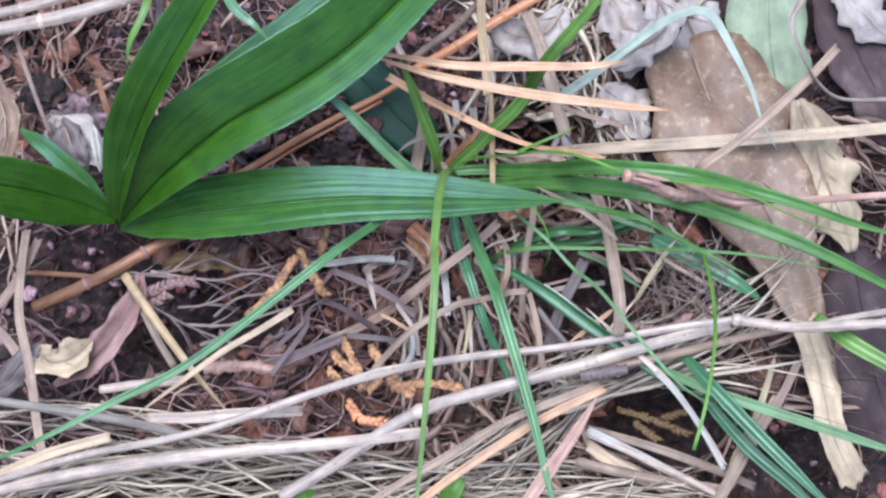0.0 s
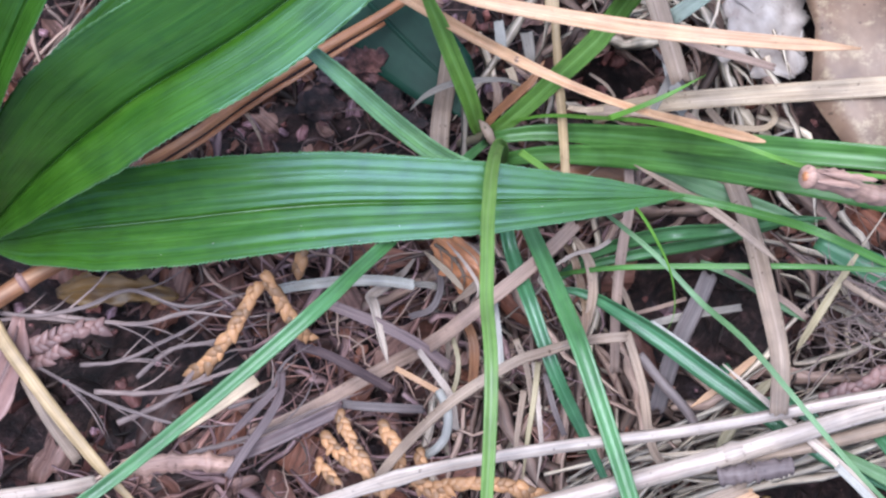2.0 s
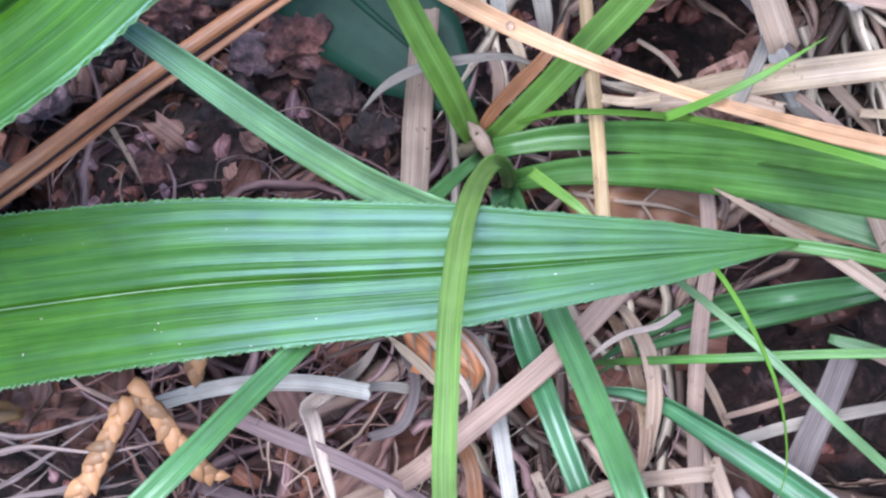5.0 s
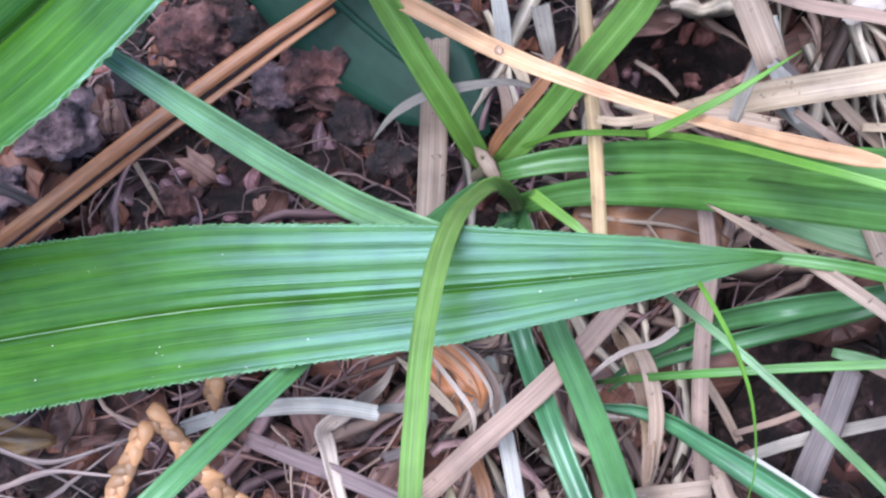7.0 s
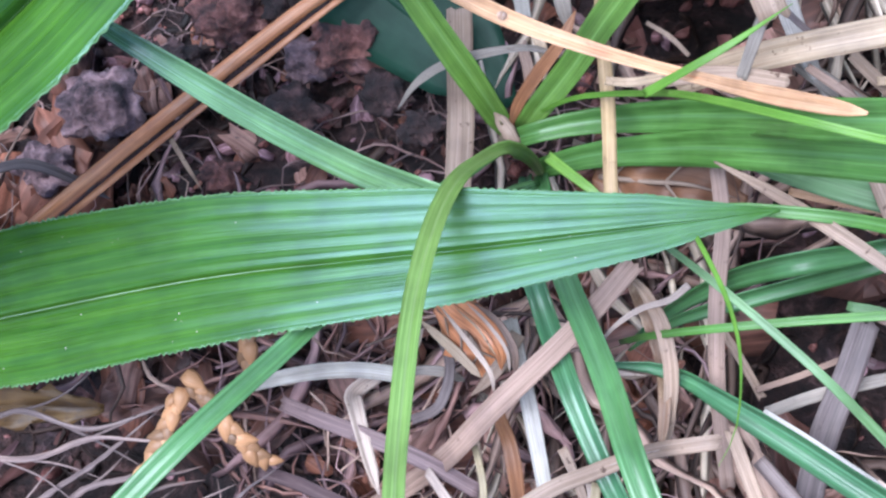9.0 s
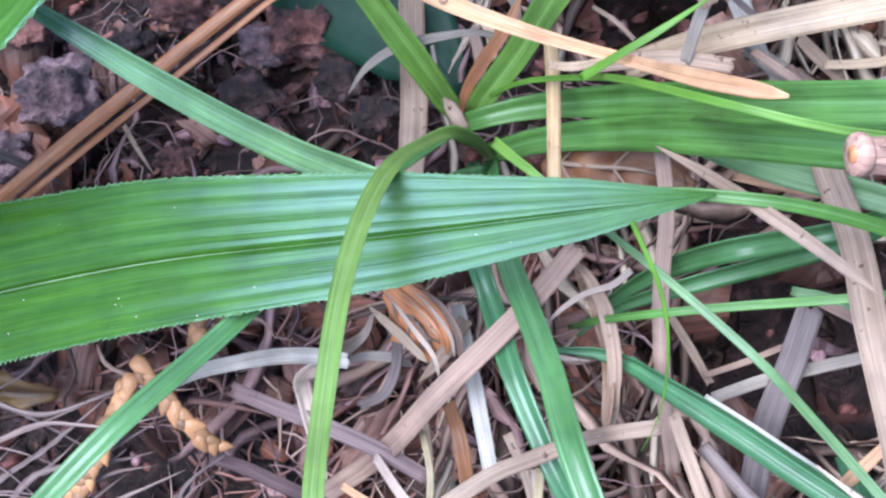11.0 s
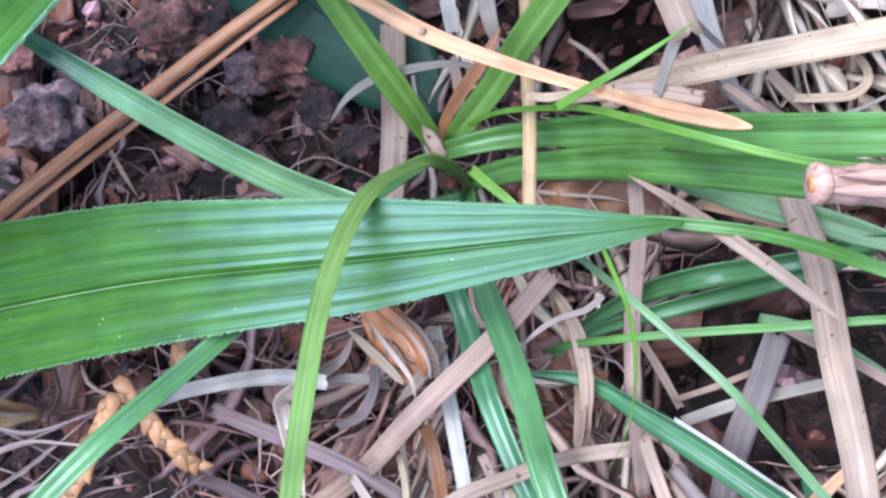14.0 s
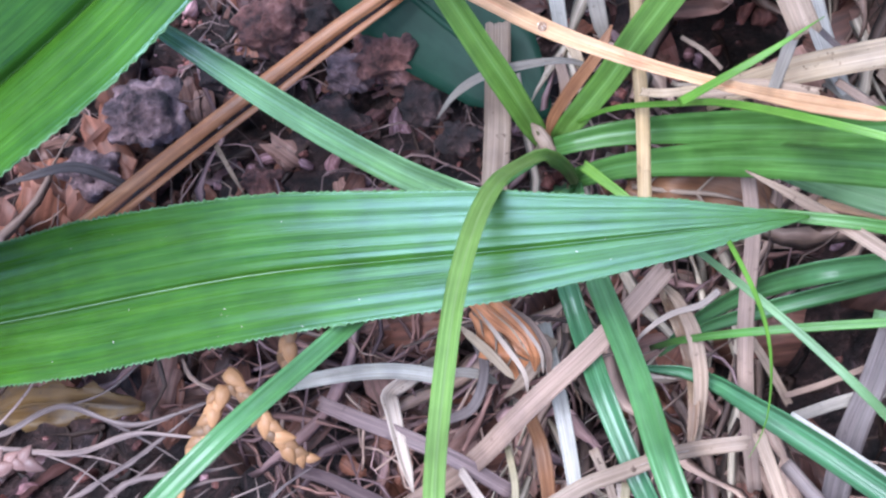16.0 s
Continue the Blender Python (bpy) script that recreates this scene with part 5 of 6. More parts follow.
thing("yellow_straw", tube([(-8.73, -3.89, 2.20), (-8.35, -4.31, 2.50), (-7.25, -5.54, 2.70), (-6.40, -6.47, 2.60), (-5.34, -7.52, 2.30)], 2.76, shape='taper', flat=0.5, seed=97), YELLOW_STRAW, "yellow dry grass stem with a hollow end", "straw", "dry stalks")
ribbed_straw("straw", [(-8.73, -3.90, 2.00), (-8.21, -4.66, 2.20), (-7.65, -5.55, 2.20), (-7.14, -6.27, 2.00)], 2.17, "band", TAN, TAN, "frayed tan dead blade", "straw", "dry stalks", fold=0.3, seed=98)
ribbed_straw("straw", [(-11.47, -2.94, 2.60), (-11.43, -3.89, 2.80), (-11.31, -5.28, 2.90), (-10.87, -6.62, 2.90), (-10.45, -8.26, 2.90), (-10.08, -9.59, 2.70)], 2.59, "band", TAN, TAN, "pinkish tan upright dead stem", "straw", "dry stalks", fold=0.3, n=36, seed=99)
ribbed_straw("straw", [(-11.16, -3.12, 2.40), (-11.36, -3.87, 2.60), (-11.85, -4.84, 2.60), (-12.45, -5.50, 2.40)], 2.47, "band", PINK_STRAW, PINK_STRAW, "brownish dead stem lying on litter", "straw", "dry stalks", fold=0.3, seed=100)
ribbed_straw("straw", [(-12.29, -5.49, 2.40), (-11.58, -6.05, 2.50), (-11.03, -6.78, 2.50), (-10.65, -7.66, 2.40)], 2.77, "band", PINK_STRAW, PINK_STRAW, "brownish dead stem lying on litter", "straw", "dry stalks", fold=0.3, seed=101)
culm = thing("pale_stalk", tube([(-13.71, 2.30, 2.80), (-12.74, 2.54, 3.00), (-10.86, 3.02, 3.20), (-8.91, 3.82, 3.20), (-7.76, 4.42, 3.00)], 4.03, seed=102), PALE_STRAW, "cream dry grass stalk", "stalk", "dry stalks")
for share in [0.35, 0.72]:
    part("node", knot([(-13.71, 2.30, 2.80), (-12.74, 2.54, 3.00), (-10.86, 3.02, 3.20), (-8.91, 3.82, 3.20), (-7.76, 4.42, 3.00)], 4.03, share), PALE_STRAW, culm)
culm = thing("pale_stalk", tube([(-13.77, 2.78, 2.80), (-12.21, 3.20, 2.90), (-10.85, 3.71, 2.90), (-9.52, 4.33, 2.80)], 3.13, seed=103), PALE_STRAW, "cream dry grass stalk", "stalk", "dry stalks")
for share in [0.35, 0.72]:
    part("node", knot([(-13.77, 2.78, 2.80), (-12.21, 3.20, 2.90), (-10.85, 3.71, 2.90), (-9.52, 4.33, 2.80)], 3.13, share), PALE_STRAW, culm)
thing("straw", ribbon([(-12.82, 3.25, 2.20), (-12.19, 1.80, 2.40), (-11.67, 0.72, 2.40), (-11.31, -0.11, 2.00)], 1.26, "band", fold=0.3, seed=104), PINK_STRAW, "thin grey-pink dead stem", "straw", "dry stalks")
ribbed_straw("straw", [(-7.91, 0.67, 2.60), (-7.13, 1.36, 3.00), (-6.24, 2.07, 3.20), (-5.38, 2.81, 3.20)], 2.47, "band", PALE_STRAW, PALE_STRAW, "cream dead blade lying on litter", "straw", "dry stalks", fold=0.3, seed=105)
culm = thing("brown_stalk", tube([(-11.31, -4.95, 1.60), (-10.04, -4.32, 1.90), (-9.13, -3.78, 2.00), (-8.00, -2.95, 1.80), (-7.15, -2.44, 1.50)], 3.44, seed=106), RUST, "reddish brown dry stalk", "stalk", "dry stalks")
for share in [0.35, 0.72]:
    part("node", knot([(-11.31, -4.95, 1.60), (-10.04, -4.32, 1.90), (-9.13, -3.78, 2.00), (-8.00, -2.95, 1.80), (-7.15, -2.44, 1.50)], 3.44, share), CONE, culm)
culm = thing("brown_stalk", tube([(-1.38, 2.63, 1.60), (-0.31, 3.30, 1.90), (0.74, 4.06, 2.10), (2.09, 4.96, 2.20)], 2.85, seed=107), BROWN_STALK, "brown dry stalk lying on litter", "stalk", "dry stalks")
for share in [0.35, 0.72]:
    part("node", knot([(-1.38, 2.63, 1.60), (-0.31, 3.30, 1.90), (0.74, 4.06, 2.10), (2.09, 4.96, 2.20)], 2.85, share), BROWN_STALK, culm)
culm = thing("brown_stalk", tube([(-1.56, 2.88, 1.50), (-0.96, 3.37, 1.70), (-0.36, 3.91, 1.70), (0.36, 4.82, 1.60)], 2.24, seed=108), PINK_STRAW, "grey brown dry stalk", "stalk", "dry stalks")
for share in [0.35, 0.72]:
    part("node", knot([(-1.56, 2.88, 1.50), (-0.96, 3.37, 1.70), (-0.36, 3.91, 1.70), (0.36, 4.82, 1.60)], 2.24, share), PINK_STRAW, culm)
ribbed_straw("straw", [(0.34, 5.04, 2.00), (0.48, 3.69, 2.20), (0.64, 2.88, 2.30), (0.78, 1.93, 2.30)], 2.67, "band", YELLOW_STRAW, YELLOW_STRAW, "yellowish upright dry grass stem", "straw", "dry stalks", fold=0.3, seed=109)
ribbed_straw("straw", [(1.66, 4.44, 2.20), (2.12, 3.43, 2.50), (2.51, 2.30, 2.70), (3.01, 0.94, 2.60)], 3.73, "band", TAN, TAN, "pale pinkish dead blade", "straw", "dry stalks", fold=0.2, seed=110)
ribbed_straw("straw", [(2.79, 2.03, 2.40), (3.44, 2.52, 2.70), (4.58, 3.48, 3.10), (5.72, 4.31, 3.50), (6.51, 4.43, 3.70), (7.13, 3.56, 3.80), (7.81, 2.38, 3.80), (8.11, 1.57, 3.80), (8.64, 0.83, 3.50)], 2.86, "taper", GREY_GREEN, GREY_GREEN, "pale greenish grey arched dead blade", "straw", "dry stalks", fold=0.35, n=50, seed=111)
ribbed_straw("straw", [(6.57, 0.13, 3.60), (7.48, 0.86, 3.80), (8.33, 1.70, 3.80), (9.34, 2.81, 3.70), (10.09, 3.77, 3.50)], 2.57, "band", TAN, TAN, "tan dead blade lying on litter", "straw", "dry stalks", fold=0.3, seed=112)
thing("straw", ribbon([(9.30, 5.66, 3.40), (8.96, 4.87, 3.70), (8.71, 4.27, 3.90), (9.20, 3.15, 3.90), (9.94, 2.35, 3.80), (10.64, 2.28, 3.70), (11.26, 2.39, 3.50), (12.09, 2.54, 3.30)], 2.24, "band", fold=0.4, twist=140, n=60, seed=113), PALE_STRAW, "cream twisted curling dead blade", "straw", "dry stalks")
ribbed_straw("straw", [(9.21, -5.69, 2.80), (8.70, -6.64, 3.00), (8.17, -7.73, 3.00), (7.67, -8.83, 2.80)], 3.31, "band", TAN, TAN, "pinkish tan dead blade", "straw", "dry stalks", fold=0.3, seed=114)
ribbed_straw("straw", [(9.68, -4.73, 2.80), (9.13, -6.00, 2.90), (8.45, -7.11, 2.90), (8.10, -8.20, 2.70)], 2.41, "band", PINK_STRAW, PINK_STRAW, "brownish dead blade lying on litter", "straw", "dry stalks", fold=0.3, seed=115)
thing("straw", ribbon([(5.83, -5.39, 3.60), (6.36, -5.88, 3.80), (7.00, -6.64, 3.80), (7.77, -7.75, 3.60)], 1.48, "band", fold=0.3, seed=116), WHITE_STRAW, "pale thin dead blade", "straw", "dry stalks")
ribbed_straw("straw", [(4.21, -7.02, 2.80), (5.30, -7.45, 2.90), (6.39, -7.89, 2.90), (7.19, -8.20, 2.70)], 2.26, "band", WHITE_STRAW, WHITE_STRAW, "pale dead blade lying on litter", "straw", "dry stalks", fold=0.3, seed=117)
thing("straw", tube([(3.99, -7.87, 2.60), (5.21, -8.07, 2.70), (6.43, -8.19, 2.70), (7.97, -8.29, 2.60)], 3.03, seed=118), TAN, "tan dry stalk lying on litter", "straw", "dry stalks")
ribbed_straw("straw", [(5.32, -2.99, 3.00), (4.89, -2.70, 3.00), (4.44, -2.47, 2.80), (3.97, -2.24, 2.50)], 1.18, "band", PINK_STRAW, PINK_STRAW, "pinkish dead blade lying on litter", "straw", "dry stalks", fold=0.3, seed=119)
thing("straw", ribbon([(2.75, -3.20, 2.60), (3.20, -3.47, 2.72), (3.70, -3.80, 2.80), (4.40, -4.25, 2.90)], 0.5, "taper", fold=0.3, seed=120), WHITE_STRAW, "thin white dead blade margin", "straw", "dry stalks")
ribbed_straw("wide_straw", [(2.25, -0.26, 1.80), (2.33, -1.22, 1.90), (2.24, -1.99, 1.90), (2.20, -3.02, 1.80), (2.26, -4.20, 1.60)], 1.91, "band", PINK_STRAW, TAN, "greyish upright dead blade", "straw", "dry stalks", fold=0.2, seed=121)
ribbed_straw("wide_straw", [(4.47, -2.90, 1.50), (3.85, -3.03, 1.50), (3.26, -3.17, 1.50), (2.70, -3.37, 1.40)], 1.5, "band", ASH_STRAW, ASH_STRAW, "greyish dead blade lying on litter", "straw", "dry stalks", fold=0.2, seed=123)
ribbed_straw("wide_straw", [(2.98, 1.65, 0.80), (3.10, 1.18, 0.80), (3.28, 0.67, 0.75), (3.52, 0.13, 0.60)], 2.88, "taper", WHITE_STRAW, WHITE_STRAW, "pale pinkish dead blade", "straw", "dry stalks", fold=0.2, seed=124)
ribbed_straw("wide_straw", [(1.48, 0.43, 1.70), (2.04, 0.45, 1.90), (2.49, 0.44, 2.00), (3.11, 0.32, 1.90)], 1.89, "band", TAN, PALE_STRAW, "tan dead blade lying on litter", "straw", "dry stalks", fold=0.2, seed=125)
# under the tufts
ribbed_straw("straw", [(3.84, -2.34, 1.70), (3.62, -2.93, 1.70), (3.32, -3.66, 1.70), (3.03, -4.82, 1.60)], 3.33, "band", LILAC_STRAW, LILAC_STRAW, "lilac-grey broad dead blade", "straw", "dry stalks", fold=0.25, n=30, seed=126)
ribbed_straw("straw", [(2.37, -3.44, 2.30), (2.54, -3.93, 2.40), (2.69, -4.39, 2.40), (2.94, -5.44, 2.20), (3.32, -5.92, 2.00)], 1.68, "band", TAN, TAN, "tan bent dead blade", "straw", "dry stalks", fold=0.25, n=30, seed=128)
thing("straw", ribbon([(1.14, -1.68, 1.70), (1.48, -1.96, 2.10), (1.69, -2.39, 2.30), (1.73, -3.03, 2.20), (1.56, -3.76, 1.90)], 1.8, "spindle", n=40, fold=0.9, ragged=0.25, curl=0.3, seed=204), TAN, "folded pale brown dead sheath curving between the tufts", "straw", "dry stalks")
thing("straw", ribbon([(2.58, -3.15, 1.00), (3.06, -2.99, 1.10), (3.54, -2.81, 1.00)], 0.8, "band", n=40, fold=0.3, seed=220), PINK_STRAW, "thin reddish dead stem over the dark gap", "straw", "dry stalks")
thing("straw", ribbon([(2.21, -2.47, 0.90), (2.42, -2.81, 1.00), (2.64, -3.26, 0.90)], 1.1, "band", n=40, fold=0.3, seed=221), TAN, "dim tan dead blade over the dark gap", "straw", "dry stalks")
ribbed_straw("straw", [(-0.15, 2.08, 0.70), (-0.09, 1.72, 0.80), (-0.06, 1.39, 0.70)], 2.0, "band", WHITE_STRAW, WHITE_STRAW, "whitish upright dead blade behind the tuft", "straw", "dry stalks", fold=0.3, n=36, seed=216)
ribbed_straw("straw", [(0.37, 1.89, 0.80), (0.45, 1.50, 0.90), (0.51, 1.10, 0.70)], 2.4, "taper", ASH_STRAW, ASH_STRAW, "pale lilac-grey dead blade behind the tuft", "straw", "dry stalks", fold=0.3, n=36, seed=217)
thing("straw", ribbon([(0.09, 1.21, 0.90), (0.19, 0.99, 1.00), (0.21, 0.78, 0.80)], 1.6, "taper", n=40, fold=0.3, seed=218), WARM_STRAW, "cream pointed dead blade tip by the tuft", "straw", "dry stalks")
thing("straw", ribbon([(-0.19, 1.11, 0.30), (-0.09, 0.78, 0.40), (-0.11, 0.40, 0.20)], 1.5, "band", n=40, fold=0.3, seed=219), PINK_STRAW, "pinkish dead blade behind the tuft", "straw", "dry stalks")
ribbed_straw("straw", [(3.16, 0.65, 0.60), (3.42, 0.43, 0.70), (3.86, 0.12, 0.60)], 2.2, "band", ASH_STRAW, ASH_STRAW, "dim beige dead blade under straw", "straw", "dry stalks", fold=0.3, n=36, seed=207)
ribbed_straw("straw", [(3.77, 0.70, 0.70), (4.04, 0.39, 0.80), (4.35, 0.08, 0.70)], 1.6, "band", TAN, TAN, "thin brown dead blade under straw", "straw", "dry stalks", fold=0.3, n=36, seed=208)
thing("straw", ribbon([(3.53, 0.07, 1.40), (4.00, 0.03, 1.50), (4.35, 0.04, 1.60), (4.71, 0.12, 1.60), (5.21, 0.33, 1.50)], 0.5, "band", n=40, fold=0.3, seed=209), ASH_STRAW, "thin pale grey dry stem", "straw", "dry stalks")
ribbed_straw("straw", [(-0.09, -2.40, 1.60), (-0.26, -2.72, 1.80), (-0.49, -2.96, 1.70), (-0.71, -3.13, 1.50)], 1.9, "taper", TAN, TAN, "pinkish brown tapering dead blade scrap", "straw", "dry stalks", fold=0.3, n=36, seed=210)
thing("straw", ribbon([(-0.46, -3.43, 1.10), (-0.31, -3.71, 1.30), (-0.25, -4.05, 1.30), (-0.25, -4.56, 1.10)], 1.9, "band", n=40, fold=0.5, seed=211), RUST, "reddish brown dead strip under the tufts", "straw", "dry stalks")
thing("straw", ribbon([(-0.80, -3.58, 1.00), (-0.73, -3.95, 1.10), (-0.74, -4.59, 1.00)], 0.95, "band", n=40, fold=0.3, seed=212), TAN, "thin upright tan dead stem", "straw", "dry stalks")
ribbed_straw("straw", [(-1.69, -2.90, 1.30), (-1.34, -2.82, 1.50), (-1.02, -2.84, 1.50), (-0.85, -2.98, 1.20)], 1.3, "spindle", ASH_STRAW, ASH_STRAW, "short pale grey dead blade on roots", "straw", "dry stalks", fold=0.3, n=36, seed=213)
thing("straw", ribbon([(0.83, -2.43, 1.60), (0.97, -2.73, 1.80), (1.20, -2.88, 1.80), (1.47, -2.85, 1.60)], 1.0, "band", n=40, fold=0.3, seed=214), TAN, "curved pale pink dead blade", "straw", "dry stalks")
dead_leaf([(-1.12, -2.06, 1.40), (-0.72, -2.32, 1.70), (-0.52, -2.62, 1.70), (-0.53, -2.98, 1.30)], 6.6, BROWN_STALK, "orange-brown fibrous torn dead leaf beneath the green leaf", "oval", ribs=3, fold=0.35, cells=12, n=40, ragged=0.5, curl=0.3, seed=215)
thing("straw", tube([(2.64, -3.82, 2.00), (3.08, -4.31, 2.10), (3.51, -4.75, 2.10), (3.78, -5.13, 1.90)], 1.90, seed=129), LILAC_STRAW, "striped grey dry stalk", "straw", "dry stalks")
ribbed_straw("straw", [(3.57, -4.69, 2.10), (4.07, -4.27, 2.20), (4.70, -3.68, 2.20)], 1.59, "spindle", ORANGE_TAN, ORANGE_TAN, "orange-brown narrow dead blade", "straw", "dry stalks", fold=0.25, n=30, seed=130)
ribbed_straw("straw", [(4.00, -5.65, 2.10), (4.21, -5.13, 2.20), (4.48, -4.68, 2.20), (4.98, -4.11, 2.00)], 2.39, "spindle", OLIVE_STRAW, OLIVE_STRAW, "pale olive dead blade", "straw", "dry stalks", fold=0.25, n=30, seed=131)
ribbed_straw("straw", [(6.21, -1.73, 3.00), (6.07, -1.90, 3.10), (5.52, -2.84, 3.20), (5.19, -3.56, 2.90)], 1.5, "spindle", OLIVE_STRAW, OLIVE_STRAW, "brown translucent dead blade", "straw", "dry stalks", fold=0.5, n=30, seed=134)
culm = thing("pale_stalk", tube([(5.84, -2.33, 3.30), (6.18, -2.55, 3.50), (6.63, -2.77, 3.60), (7.13, -3.01, 3.60)], 1.23, rough=0.4, seed=135), TAN, "frayed whitish grass stalk", "stalk", "dry stalks")
for share in [0.35, 0.72]:
    part("node", knot([(5.84, -2.33, 3.30), (6.18, -2.55, 3.50), (6.63, -2.77, 3.60), (7.13, -3.01, 3.60)], 1.23, share), TAN, culm)
thing("straw", ribbon([(0.99, -4.23, 2.20), (1.17, -4.81, 2.30), (1.39, -5.30, 2.20)], 1.09, "band", n=30, fold=0.25, seed=136), LILAC_STRAW, "thin grey dead blade", "straw", "dry stalks")
thing("straw", ribbon([(0.86, -4.04, 2.20), (0.82, -4.63, 2.40), (0.74, -5.43, 2.40), (0.70, -6.24, 2.20)], 1.09, "taper", n=30, fold=0.25, seed=137), OLIVE_STRAW, "thin pale dead blade in a fan", "straw", "dry stalks")
thing("straw", ribbon([(0.79, -4.05, 2.20), (0.90, -4.82, 2.40), (0.99, -5.51, 2.40), (0.95, -6.23, 2.20)], 0.99, "taper", n=30, fold=0.4, seed=138), PALE_STRAW, "thin pale dead blade in a fan", "straw", "dry stalks")
thing("straw", ribbon([(0.65, -4.57, 2.00), (0.57, -5.26, 2.20), (0.53, -5.96, 2.20)], 1.19, "taper", n=30, fold=0.25, seed=139), TAN, "thin tan dead blade in a fan", "straw", "dry stalks")
thing("straw", ribbon([(0.45, -3.68, 2.00), (0.67, -4.16, 2.10), (0.82, -4.85, 2.10), (1.12, -5.64, 2.00)], 1.20, "taper", n=30, fold=0.25, seed=140), TAN, "thin tan dead blade in a fan", "straw", "dry stalks")
thing("straw", tube([(-1.05, -5.84, 2.00), (-0.83, -5.65, 2.20), (-0.69, -5.45, 2.20), (-0.67, -5.01, 2.10), (-0.85, -4.67, 1.90)], 1.69, seed=141), WHITE_STRAW, "greyish white kneed dry stalk", "straw", "dry stalks")
ribbed_straw("straw", [(-2.55, -5.00, 1.90), (-2.14, -5.01, 2.00), (-1.63, -5.01, 2.00), (-1.10, -5.02, 1.80)], 1.71, "band", LILAC_STRAW, LILAC_STRAW, "grey dead blade lying on litter", "straw", "dry stalks", fold=0.25, n=30, seed=142)
ribbed_straw("straw", [(-3.11, -3.20, 1.40), (-2.57, -3.37, 1.60), (-1.94, -3.58, 1.70), (-1.29, -3.88, 1.60), (-0.68, -4.28, 1.40)], 2.13, "band", DUSKY_STRAW, DUSKY_STRAW, "purplish broad dead blade", "straw", "dry stalks", fold=0.25, n=30, seed=143)
ribbed_straw("straw", [(-3.47, -4.05, 1.30), (-2.93, -4.16, 1.50), (-2.41, -4.39, 1.50), (-1.68, -4.76, 1.30)], 1.84, "band", DARK_LEAF, DARK_LEAF, "dark purplish dead blade", "straw", "dry stalks", fold=0.25, n=30, seed=144)
thing("straw", ribbon([(-1.25, -4.00, 1.60), (-0.92, -4.38, 1.80), (-0.64, -4.76, 1.80), (-0.50, -5.38, 1.60)], 1.31, "band", n=30, fold=0.25, seed=145), PALE_STRAW, "thin pale dead blade", "straw", "dry stalks")
thing("straw", ribbon([(-0.66, -3.71, 1.60), (-0.53, -4.15, 1.80), (-0.56, -4.56, 1.80), (-0.73, -4.99, 1.60)], 0.91, "band", n=30, fold=0.25, seed=146), OLIVE_STRAW, "thin curled dead blade", "straw", "dry stalks")
thing("straw", ribbon([(-1.64, -4.33, 1.70), (-1.26, -4.49, 1.90), (-0.80, -4.72, 1.80)], 1.11, "band", n=30, fold=0.25, seed=147), ORANGE_TAN, "short orange dead blade", "straw", "dry stalks")
thing("straw", ribbon([(-1.10, -2.36, 1.40), (-0.92, -2.76, 1.60), (-1.05, -3.22, 1.70), (-1.45, -3.41, 1.50)], 1.32, "band", n=30, fold=0.25, seed=148), LILAC_STRAW, "curled grey dead blade", "straw", "dry stalks")
thing("straw", ribbon([(-1.26, -2.22, 1.60), (-0.78, -2.60, 1.80), (-0.51, -2.88, 1.80)], 1.31, "spindle", n=30, fold=0.25, seed=149), WARM_STRAW, "cream torn dead blade", "straw", "dry stalks")
ribbed_straw("straw", [(-4.40, -6.32, 2.60), (-4.16, -5.91, 2.60), (-3.62, -4.92, 2.30), (-3.63, -4.49, 2.00)], 1.59, "band", DUSKY_STRAW, DUSKY_STRAW, "grey broken dead blade", "straw", "dry stalks", fold=0.25, n=30, seed=150)
ribbed_straw("straw", [(-4.51, -5.72, 2.30), (-4.18, -5.34, 2.40), (-3.63, -4.72, 2.30)], 1.58, "spindle", DUSKY_STRAW, DUSKY_STRAW, "grey broken flat dead blade", "straw", "dry stalks", fold=0.25, n=30, seed=151)
ribbed_straw("straw", [(-4.71, -6.15, 2.10), (-4.15, -5.90, 2.30), (-3.26, -5.44, 2.30), (-2.53, -5.06, 2.10)], 2.58, "band", DUSKY_STRAW, DUSKY_STRAW, "grey-brown folded dead blade", "straw", "dry stalks", fold=0.5, n=30, seed=152)
thing("straw", ribbon([(-11.24, -5.64, 2.60), (-10.75, -7.10, 2.80), (-10.15, -9.37, 2.70)], 1.66, "band", n=30, fold=0.25, seed=153), PALE_STRAW, "thin cream upright dead stem", "straw", "dry stalks")
thing("brown_stalk", tube([(-11.87, -4.01, 1.50), (-10.88, -3.98, 1.70), (-9.86, -3.97, 1.70), (-9.35, -3.98, 1.50)], 1.56, seed=154), RUST, "thin reddish brown dry stalk", "stalk", "dry stalks")
thing("straw", tube([(-9.07, -7.07, 2.10), (-8.28, -6.91, 2.30), (-7.19, -6.69, 2.30), (-6.80, -6.60, 2.10)], 2.75, seed=155), PALE_STRAW, "cream dry stalk in the hollow", "straw", "dry stalks")
ribbed_straw("straw", [(-7.62, -7.74, 2.60), (-6.29, -7.61, 2.80), (-4.95, -7.39, 2.80), (-3.47, -7.18, 2.60)], 3.17, "band", PALE_STRAW, PALE_STRAW, "cream broad dead blade", "straw", "dry stalks", fold=0.4, n=30, seed=156)
ribbed_straw("straw", [(-11.36, -9.60, 2.90), (-10.05, -8.91, 3.00), (-8.45, -8.32, 3.00)], 3.00, "band", WARM_STRAW, WARM_STRAW, "cream flat dead blade", "straw", "dry stalks", fold=0.25, n=30, seed=157)
